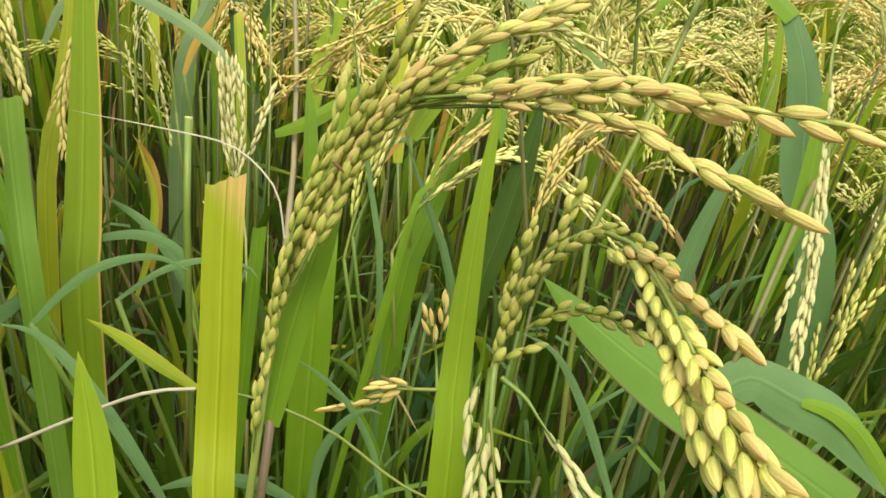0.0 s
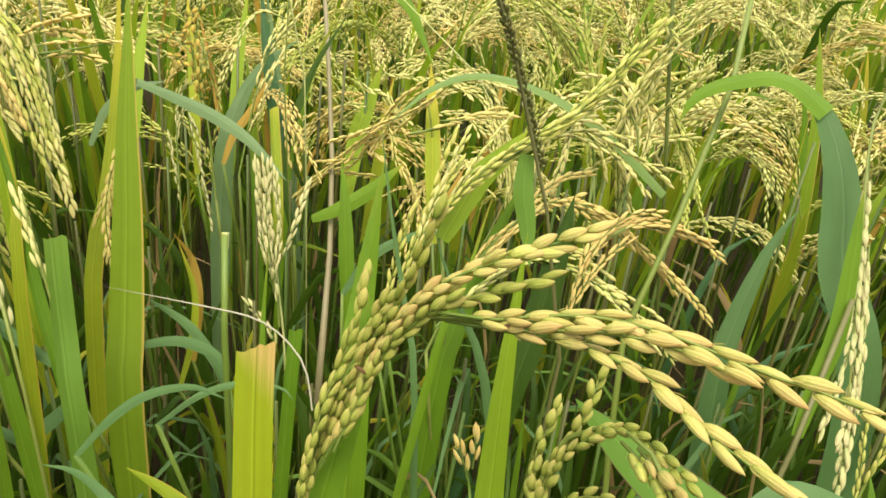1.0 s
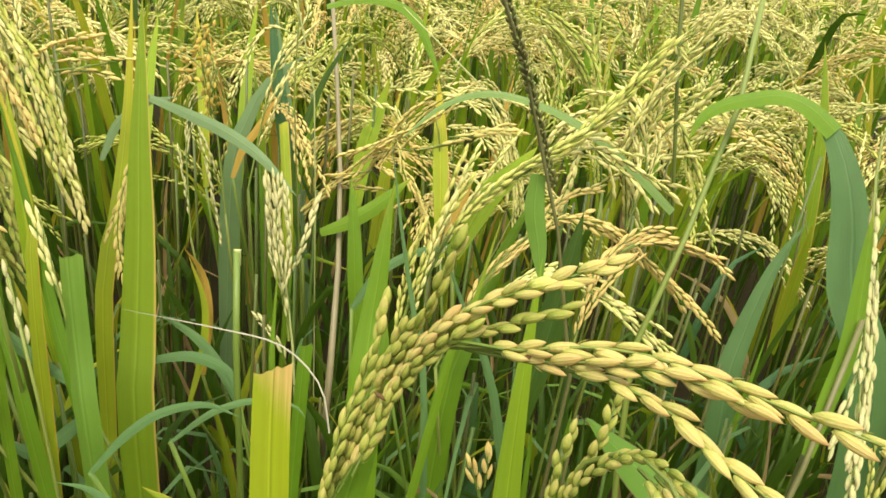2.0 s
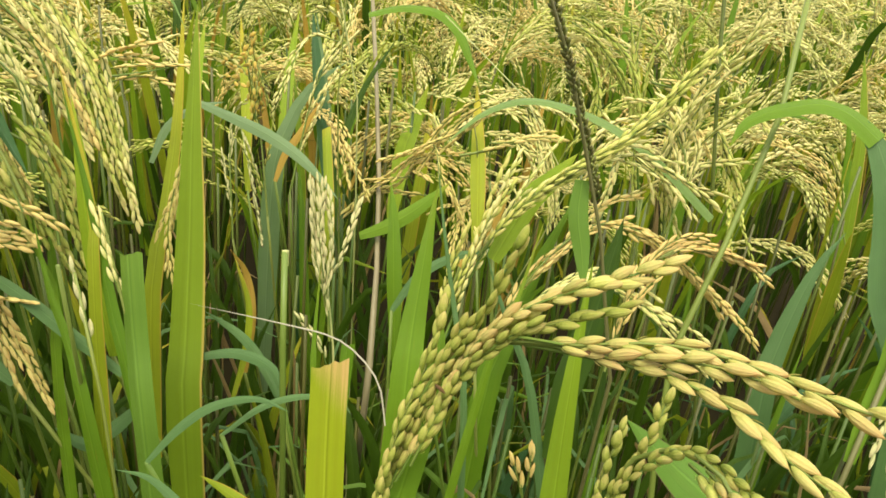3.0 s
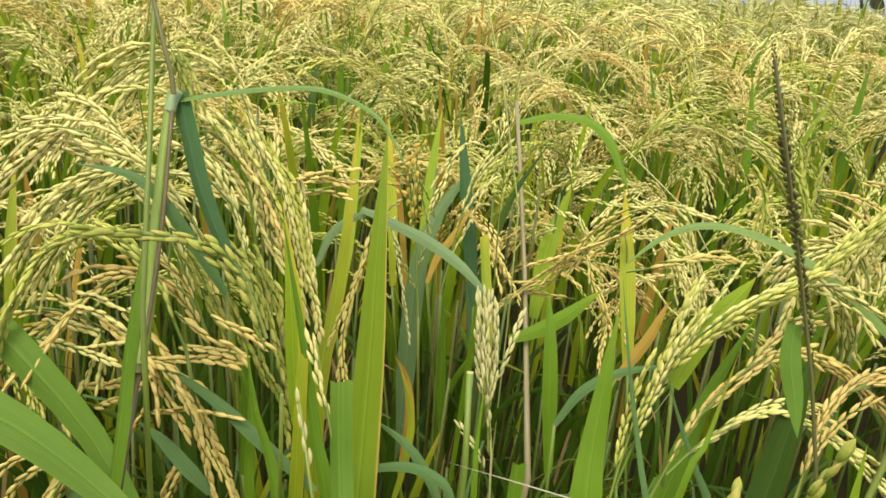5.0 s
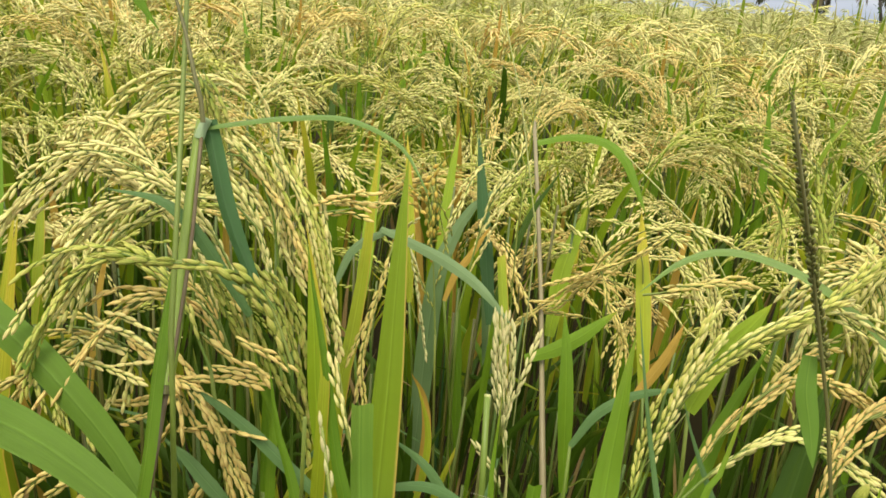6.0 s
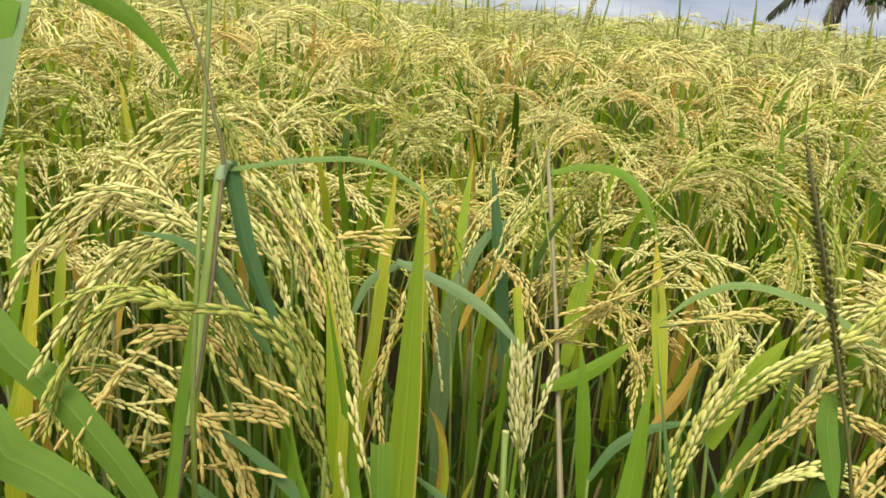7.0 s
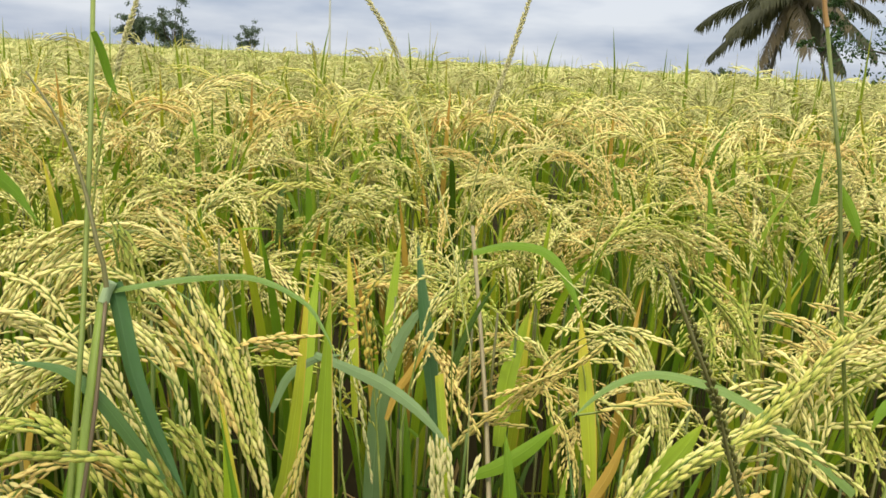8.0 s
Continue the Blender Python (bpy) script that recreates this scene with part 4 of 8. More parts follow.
dry_head_rice = thing("rice_plant", "rice plant with an upright empty straw-white panicle", "rice plant", (-0.12, 0.53, 0))
stem(dry_head_rice, [(-0.118, 0.521, 0), (-0.109, 0.487, 0.327), (-0.1, 0.452, 0.594), (-0.11, 0.465, 0.652), (-0.12, 0.476, 0.7)], 0.0013, 0.001, STALK_PALE, "stem", "")
bunch(dry_head_rice, [(-0.109, 0.458, 0.646), (-0.12, 0.474, 0.701), (-0.131, 0.489, 0.756)], [
    [(-0.115, 0.46, 0.677), (-0.121, 0.466, 0.705), (-0.129, 0.474, 0.737), (-0.136, 0.483, 0.77)],
    [(-0.114, 0.458, 0.678), (-0.121, 0.468, 0.715), (-0.126, 0.476, 0.747), (-0.128, 0.485, 0.774)],
    [(-0.116, 0.469, 0.694), (-0.117, 0.474, 0.713), (-0.118, 0.479, 0.731), (-0.125, 0.488, 0.758)],
    [(-0.119, 0.467, 0.683), (-0.129, 0.475, 0.715), (-0.136, 0.485, 0.746)],
    [(-0.108, 0.455, 0.66), (-0.114, 0.462, 0.687), (-0.12, 0.471, 0.724), (-0.131, 0.482, 0.767)],
    [(-0.117, 0.473, 0.691), (-0.11, 0.484, 0.715), (-0.106, 0.496, 0.737), (-0.103, 0.506, 0.754)],
    [(-0.109, 0.451, 0.627), (-0.117, 0.455, 0.645), (-0.134, 0.458, 0.662)],
    [(-0.117, 0.46, 0.704), (-0.125, 0.47, 0.734), (-0.128, 0.479, 0.761), (-0.132, 0.485, 0.777)],
    [(-0.118, 0.457, 0.7), (-0.127, 0.464, 0.726), (-0.133, 0.473, 0.754), (-0.137, 0.48, 0.775)],
    [(-0.113, 0.456, 0.691), (-0.113, 0.465, 0.718), (-0.116, 0.474, 0.745), (-0.122, 0.482, 0.769)]], GRAIN_WHITE, 61, step=0.0054, length=0.0108, single=True, lean=0.15, fat=0.138, label="upright straw-white panicle")
leaf(dry_head_rice, [(-0.095, 0.403, 0.354), (-0.11, 0.423, 0.613), (-0.116, 0.438, 0.657), (-0.118, 0.451, 0.692), (-0.12, 0.462, 0.721)], 0.007, LEAF_BRIGHT, "")
stem(dry_head_rice, [(-0.117, 0.515, 0), (-0.106, 0.46, 0.195), (-0.095, 0.403, 0.354)], 0.0026, 0.0018, STALK, "stem", "")

stub_rice = thing("rice_plant", "rice shoots cut off short", "rice plant", (-0.13, 0.42, 0))
stem(stub_rice, [(-0.127, 0.41, 0), (-0.116, 0.376, 0.374), (-0.104, 0.34, 0.68), (-0.11, 0.353, 0.725), (-0.114, 0.366, 0.77)], 0.0026, 0.0022, STALK, "stub", "cut-off yellow-green stalk")
stem(stub_rice, [(-0.113, 0.364, 0.761), (-0.114, 0.367, 0.771)], 0.0024, 0.0025, STALK_PALE, "stub_end", "pale dry cut end")
leaf(stub_rice, [(-0.078, 0.344, 0.399), (-0.074, 0.383, 0.656), (-0.075, 0.389, 0.672), (-0.075, 0.395, 0.688)], 0.0105, LEAF_BRIGHT, "", cut=0.004, fold=0.4, base=0.95, n=8)
stem(stub_rice, [(-0.124, 0.411, 0), (-0.101, 0.378, 0.219), (-0.078, 0.344, 0.399)], 0.0026, 0.0018, STALK, "stem", "")

cut_shoot_rice = thing("rice_plant", "rice plant with a broad shoot cut off square", "rice plant", (-0.19, 0.36, 0))
leaf(cut_shoot_rice, [(-0.136, 0.239, 0.438), (-0.155, 0.255, 0.697), (-0.163, 0.266, 0.736), (-0.169, 0.275, 0.768), (-0.173, 0.282, 0.795)], 0.0145, LEAF_SMOOTH, "broad green shoot cut off square", cut=0.003, fold=0.5, base=0.95, n=16, across=6)
stem(cut_shoot_rice, [(-0.184, 0.345, 0), (-0.16, 0.293, 0.241), (-0.136, 0.239, 0.438)], 0.0026, 0.0018, STALK, "stem", "")
leaf(cut_shoot_rice, [(-0.129, 0.258, 0.434), (-0.169, 0.272, 0.691), (-0.189, 0.286, 0.747), (-0.207, 0.301, 0.806), (-0.222, 0.312, 0.848), (-0.232, 0.32, 0.878)], 0.0115, LEAF_BRIGHT, "", fold=0.35, widest=0.2)
stem(cut_shoot_rice, [(-0.183, 0.348, 0), (-0.156, 0.304, 0.239), (-0.129, 0.258, 0.434)], 0.0026, 0.0018, STALK, "stem", "")
bunch(cut_shoot_rice, [(-0.172, 0.274, 0.756), (-0.182, 0.281, 0.783), (-0.193, 0.29, 0.814)], [
    [(-0.175, 0.276, 0.765), (-0.184, 0.282, 0.786), (-0.192, 0.288, 0.808)],
    [(-0.179, 0.278, 0.771), (-0.189, 0.284, 0.795), (-0.196, 0.288, 0.811)]], GRAIN, 63, step=0.006, lean=0.16)

thin_head_rice = thing("rice_plant", "thin rice stalk with a sparse drying head", "rice plant", (-0.18, 0.29, 0))
stem(thin_head_rice, [(-0.178, 0.283, 0), (-0.169, 0.256, 0.395), (-0.16, 0.229, 0.718), (-0.169, 0.237, 0.755), (-0.177, 0.244, 0.785), (-0.181, 0.246, 0.799)], 0.0016, 0.0008, STALK, "stem", "")
bunch(thin_head_rice, [(-0.171, 0.238, 0.761), (-0.177, 0.244, 0.785), (-0.18, 0.245, 0.797)], [
    [(-0.169, 0.237, 0.759), (-0.174, 0.241, 0.776), (-0.178, 0.243, 0.788), (-0.181, 0.246, 0.799)]], GRAIN_PALE, 65, step=0.007, lean=0.14)

big_leaf_rice = thing("rice_plant", "rice plant with a tall broad leaf edged with straw", "rice plant", (-0.2, 0.5, 0))
leaf(big_leaf_rice, [(-0.168, 0.326, 0.364), (-0.181, 0.342, 0.623), (-0.189, 0.366, 0.684), (-0.197, 0.393, 0.755), (-0.205, 0.417, 0.823), (-0.214, 0.449, 0.91)], 0.027, LEAF_EDGE, "tall broad green leaf with a straw-yellow edge", fold=0.25, n=22, across=6, base=0.8, widest=0.4)
stem(big_leaf_rice, [(-0.196, 0.479, 0), (-0.182, 0.404, 0.2), (-0.168, 0.326, 0.364)], 0.0026, 0.0018, STALK, "stem", "")
leaf(big_leaf_rice, [(-0.243, 0.391, 0.404), (-0.263, 0.443, 0.658), (-0.267, 0.481, 0.729), (-0.273, 0.518, 0.802), (-0.281, 0.555, 0.904)], 0.0155, LEAF_YELLOW, "", fold=0.3)
stem(big_leaf_rice, [(-0.205, 0.487, 0), (-0.224, 0.44, 0.222), (-0.243, 0.391, 0.404)], 0.0026, 0.0018, STALK, "stem", "")
bunch(big_leaf_rice, [(-0.229, 0.476, 0.833), (-0.233, 0.464, 0.806), (-0.235, 0.448, 0.766)], [
    [(-0.231, 0.472, 0.824), (-0.234, 0.459, 0.793), (-0.237, 0.443, 0.752), (-0.236, 0.426, 0.708)],
    [(-0.223, 0.461, 0.819), (-0.232, 0.445, 0.783), (-0.234, 0.427, 0.74), (-0.224, 0.415, 0.701)],
    [(-0.237, 0.468, 0.789), (-0.244, 0.454, 0.757), (-0.251, 0.441, 0.729)]], GRAIN_TAN, 67, lean=0.16)

right_leaf_rice = thing("rice_plant", "rice plant with a broad upright leaf and rusty spots", "rice plant", (-0.03, 0.45, 0))
leaf(right_leaf_rice, [(-0.016, 0.324, 0.407), (-0.022, 0.356, 0.665), (-0.025, 0.377, 0.716), (-0.025, 0.397, 0.759), (-0.025, 0.41, 0.788), (-0.024, 0.422, 0.815)], 0.027, LEAF_RUST, "broad upright green leaf with rusty spots", fold=0.3, n=18, across=6, base=0.85, widest=0.3)
stem(right_leaf_rice, [(-0.028, 0.435, 0), (-0.022, 0.381, 0.224), (-0.016, 0.324, 0.407)], 0.0026, 0.0018, STALK, "stem", "")
leaf(right_leaf_rice, [(0.043, 0.338, 0.418), (0.02, 0.36, 0.676), (0.005, 0.378, 0.733), (-0.011, 0.394, 0.786), (-0.027, 0.413, 0.846)], 0.005, LEAF_BLUE, "")
stem(right_leaf_rice, [(-0.021, 0.437, 0), (0.01, 0.388, 0.23), (0.043, 0.338, 0.418)], 0.0026, 0.0018, STALK, "stem", "")

node_grass = thing("tall_grass", "tall jointed grass with a purple sheath", "grass", (-0.33, 0.3, 0))
stem(node_grass, [(-0.328, 0.294, 0), (-0.319, 0.271, 0.377), (-0.265, 0.198, 0.739), (-0.273, 0.224, 0.779), (-0.278, 0.24, 0.801)], 0.0026, 0.0024, STALK_PURPLE, "sheath", "purple-brown leaf sheath")
stem(node_grass, [(-0.277, 0.237, 0.798), (-0.279, 0.241, 0.804)], 0.0034, 0.0036, STALK_DARK, "joint", "dark swollen joint")
stem(node_grass, [(-0.278, 0.24, 0.802), (-0.285, 0.26, 0.83), (-0.295, 0.285, 0.875), (-0.307, 0.317, 0.932), (-0.307, 0.321, 0.941)], 0.0042, 0.0034, SHEATH_GREEN, "sheath", "olive leaf sheath tinged purple")
stem(node_grass, [(-0.276, 0.24, 0.805), (-0.283, 0.262, 0.837), (-0.29, 0.284, 0.877), (-0.303, 0.314, 0.932)], 0.0013, 0.0012, STALK_PURPLE, "sheath_edge", "purple edge of the sheath")
stem(node_grass, [(-0.305, 0.315, 0.931), (-0.304, 0.317, 0.937), (-0.302, 0.32, 0.943)], 0.0034, 0.0030, COLLAR, "collar", "pale bluish swollen leaf collar")
stem(node_grass, [(-0.3, 0.312, 0.942), (-0.302, 0.314, 0.952), (-0.308, 0.316, 0.968), (-0.323, 0.326, 0.999), (-0.341, 0.331, 1.035), (-0.365, 0.333, 1.065)], 0.0016, 0.0006, STALK_DARK, "stem", "thin dark drying stalk")
stem(node_grass, [(-0.326, 0.296, 0), (-0.311, 0.281, 0.42), (-0.264, 0.227, 0.794), (-0.288, 0.262, 0.85), (-0.305, 0.293, 0.907), (-0.32, 0.323, 0.965), (-0.327, 0.335, 0.998), (-0.336, 0.354, 1.058), (-0.348, 0.378, 1.138)], 0.0021, 0.0015, STALK, "stem", "")
leaf(node_grass, [(-0.265, 0.195, 0.742), (-0.272, 0.216, 0.776), (-0.282, 0.238, 0.809), (-0.291, 0.262, 0.846), (-0.298, 0.28, 0.873)], 0.0085, LEAF_BRIGHT, "", fold=0.6, base=1.0)
leaf(node_grass, [(-0.308, 0.32, 0.936), (-0.284, 0.324, 0.942), (-0.252, 0.329, 0.949), (-0.214, 0.333, 0.953), (-0.18, 0.33, 0.944), (-0.163, 0.323, 0.93), (-0.151, 0.316, 0.915)], 0.0054, LEAF_GREY, "pale grey-green narrow leaf arching from the joint", face=(0, -0.5, 0.9), fold=0.3, n=22, base=1.0, widest=0.05)
leaf(node_grass, [(-0.304, 0.323, 0.941), (-0.294, 0.316, 0.921), (-0.28, 0.306, 0.893), (-0.263, 0.298, 0.866), (-0.246, 0.292, 0.843), (-0.233, 0.286, 0.83)], 0.0118, LEAF_DARK, "dark blue-green leaf hanging from the joint", face=(0.2, -1, 0.1), fold=0.35, n=18, base=0.9, widest=0.3)
leaf(node_grass, [(-0.264, 0.307, 0.822), (-0.283, 0.296, 0.862), (-0.296, 0.29, 0.884), (-0.317, 0.289, 0.896), (-0.349, 0.281, 0.899)], 0.0085, LEAF_BLUE, "", face=(0, -0.5, 0.9), fold=0.3)

left_grass = thing("tall_grass", "broad-leaved grass leaning over", "grass", (-0.42, 0.16, 0))
leaf(left_grass, [(-0.681, 0.2, 0.686), (-0.471, 0.246, 0.833), (-0.427, 0.25, 0.814), (-0.388, 0.251, 0.791), (-0.354, 0.25, 0.764), (-0.324, 0.248, 0.737), (-0.295, 0.242, 0.703), (-0.267, 0.234, 0.662), (-0.243, 0.224, 0.618)], 0.025, LEAF_SMOOTH, "broad smooth green leaf", face=(0.2, -0.9, 0.6), fold=0.25, n=24, across=6, base=0.7)
stem(left_grass, [(-0.451, 0.165, 0), (-0.564, 0.182, 0.377), (-0.681, 0.2, 0.686)], 0.0026, 0.0018, STALK, "stem", "")
leaf(left_grass, [(-0.547, 0.087, 0.688), (-0.341, 0.139, 0.838), (-0.308, 0.149, 0.829), (-0.288, 0.156, 0.817), (-0.266, 0.158, 0.807), (-0.239, 0.159, 0.791), (-0.216, 0.159, 0.775), (-0.189, 0.156, 0.749)], 0.024, LEAF_SMOOTH, "broad smooth green leaf tapering to a hanging tip", face=(0.2, -0.7, 0.8), fold=0.2, n=24, across=6, base=0.6, widest=0.45)
stem(left_grass, [(-0.435, 0.151, 0), (-0.49, 0.12, 0.378), (-0.547, 0.087, 0.688)], 0.0026, 0.0018, STALK, "stem", "")
leaf(left_grass, [(-0.201, -0.01, 0.815), (-0.266, 0.127, 1.026), (-0.291, 0.166, 1.037), (-0.3, 0.198, 1.041), (-0.297, 0.218, 1.037), (-0.286, 0.224, 1.028), (-0.277, 0.229, 1.017), (-0.263, 0.228, 1.002)], 0.0185, LEAF_BRIGHT, "narrow arching leaf", face=(0.35, -0.9, 0.45), fold=0.2, n=22, widest=0.6)
leaf(left_grass, [(-0.203, -0.012, 0.815), (-0.264, 0.122, 1.020), (-0.288, 0.164, 1.041), (-0.298, 0.19, 1.046)], 0.026, LEAF_PALE, "pale upper side of the arching leaf", face=(0.35, -0.9, 0.45), fold=0.2, n=16, base=0.8, widest=0.7)
stem(left_grass, [(-0.394, 0.14, 0), (-0.3, 0.066, 0.448), (-0.201, -0.01, 0.815)], 0.0026, 0.0018, STALK, "stem", "")

left_rice = thing("rice_plant", "dense rice plant heavy with pale gold panicles", "rice plant", (-0.3, 0.44, 0))
panicle(left_rice, [(-0.279, 0.392, 0.765), (-0.304, 0.426, 0.871), (-0.331, 0.431, 0.931), (-0.361, 0.418, 0.948), (-0.396, 0.394, 0.938), (-0.421, 0.362, 0.901), (-0.438, 0.335, 0.87)], GRAIN, 71, count=7, reach=0.09, spread=0.2)
stem(left_rice, [(-0.297, 0.434, 0), (-0.288, 0.414, 0.421), (-0.279, 0.392, 0.765)], 0.002, 0.0012, STALK, "stem", "")
panicle(left_rice, [(-0.269, 0.315, 0.817), (-0.301, 0.321, 0.868), (-0.333, 0.315, 0.89), (-0.365, 0.297, 0.878), (-0.385, 0.273, 0.844)], GRAIN, 74, count=7, reach=0.09, spread=0.22)
stem(left_rice, [(-0.296, 0.425, 0), (-0.283, 0.371, 0.449), (-0.269, 0.315, 0.817)], 0.002, 0.0012, STALK, "stem", "")
panicle(left_rice, [(-0.282, 0.289, 0.786), (-0.312, 0.295, 0.836), (-0.34, 0.289, 0.855), (-0.364, 0.273, 0.845), (-0.377, 0.252, 0.813)], GRAIN_GREEN, 75, count=7, reach=0.08, spread=0.22)
stem(left_rice, [(-0.298, 0.422, 0), (-0.29, 0.357, 0.432), (-0.282, 0.289, 0.786)], 0.002, 0.0012, STALK, "stem", "")
stem(left_rice, [(-0.287, 0.417, 0), (-0.242, 0.336, 0.439), (-0.194, 0.251, 0.798)], 0.002, 0.0012, STALK, "stem", "")
panicle(left_rice, [(-0.352, 0.305, 0.761), (-0.379, 0.305, 0.781), (-0.403, 0.294, 0.768), (-0.432, 0.278, 0.747)], GRAIN_TAN, 82, count=7, reach=0.07, spread=0.22)
panicle(left_rice, [(-0.286, 0.387, 0.785), (-0.304, 0.401, 0.863), (-0.325, 0.398, 0.899), (-0.355, 0.38, 0.902), (-0.381, 0.352, 0.875), (-0.397, 0.323, 0.839)], GRAIN, 83, count=7, reach=0.09, spread=0.24)
panicle(left_rice, [(-0.284, 0.323, 0.76), (-0.305, 0.324, 0.806), (-0.331, 0.312, 0.822), (-0.353, 0.29, 0.81), (-0.365, 0.267, 0.785)], GRAIN_TAN, 85, count=7, reach=0.08, spread=0.24)
panicle(left_rice, [(-0.325, 0.369, 0.736), (-0.365, 0.389, 0.815), (-0.416, 0.392, 0.861), (-0.457, 0.376, 0.875), (-0.488, 0.345, 0.846)], GRAIN, 87, count=7, reach=0.09, spread=0.24)
leaf(left_rice, [(-0.236, 0.284, 0.416), (-0.245, 0.3, 0.675), (-0.254, 0.32, 0.733), (-0.269, 0.327, 0.761), (-0.285, 0.339, 0.804)], 0.009, LEAF_RUST, "")
stem(left_rice, [(-0.292, 0.421, 0), (-0.265, 0.354, 0.229), (-0.236, 0.284, 0.416)], 0.0026, 0.0018, STALK, "stem", "")
leaf(left_rice, [(-0.177, 0.267, 0.419), (-0.202, 0.269, 0.678), (-0.218, 0.282, 0.724), (-0.234, 0.29, 0.756), (-0.247, 0.302, 0.796)], 0.012, LEAF_RUST, "")
stem(left_rice, [(-0.285, 0.419, 0), (-0.232, 0.345, 0.23), (-0.177, 0.267, 0.419)], 0.0026, 0.0018, STALK, "stem", "")
leaf(left_rice, [(-0.191, 0.292, 0.703), (-0.227, 0.292, 0.727), (-0.264, 0.292, 0.752), (-0.303, 0.289, 0.772)], 0.009, LEAF_BLUE, "", face=(0, -0.5, 0.9))
leaf(left_rice, [(-0.458, 0.305, 0.391), (-0.519, 0.323, 0.643), (-0.529, 0.345, 0.711), (-0.535, 0.368, 0.78), (-0.539, 0.386, 0.829)], 0.022, LEAF_YELLOW, "")
stem(left_rice, [(-0.319, 0.424, 0), (-0.387, 0.366, 0.215), (-0.458, 0.305, 0.391)], 0.0026, 0.0018, STALK, "stem", "")
panicle(left_rice, [(-0.323, 0.256, 0.698), (-0.336, 0.252, 0.71), (-0.344, 0.24, 0.698), (-0.347, 0.22, 0.667)], GRAIN_TAN, 183, count=7, reach=0.07, spread=0.2)
panicle(left_rice, [(-0.251, 0.326, 0.767), (-0.279, 0.353, 0.844), (-0.303, 0.351, 0.88), (-0.333, 0.334, 0.882), (-0.361, 0.306, 0.861), (-0.379, 0.274, 0.821)], GRAIN, 185, count=7, reach=0.1, spread=0.26)
panicle(left_rice, [(-0.298, 0.337, 0.768), (-0.351, 0.36, 0.85), (-0.392, 0.358, 0.893), (-0.427, 0.34, 0.898), (-0.446, 0.312, 0.869)], GRAIN, 189, count=7, reach=0.1, spread=0.26)
bunch(left_rice, [(-0.194, 0.234, 0.841), (-0.204, 0.235, 0.864), (-0.216, 0.233, 0.883), (-0.233, 0.226, 0.89), (-0.252, 0.217, 0.893), (-0.271, 0.206, 0.894)], [
    [(-0.204, 0.234, 0.87), (-0.218, 0.231, 0.887), (-0.232, 0.224, 0.891), (-0.248, 0.216, 0.893), (-0.271, 0.205, 0.894)],
    [(-0.199, 0.233, 0.853), (-0.212, 0.232, 0.878), (-0.228, 0.227, 0.888), (-0.243, 0.218, 0.892), (-0.261, 0.21, 0.894)],
    [(-0.193, 0.231, 0.836), (-0.203, 0.232, 0.859), (-0.215, 0.231, 0.875), (-0.225, 0.227, 0.885)]], GRAIN_OLIVE, 191, step=0.0058, length=0.0098, single=True, lean=0.14, fat=0.17, label="green strand of fat grains")
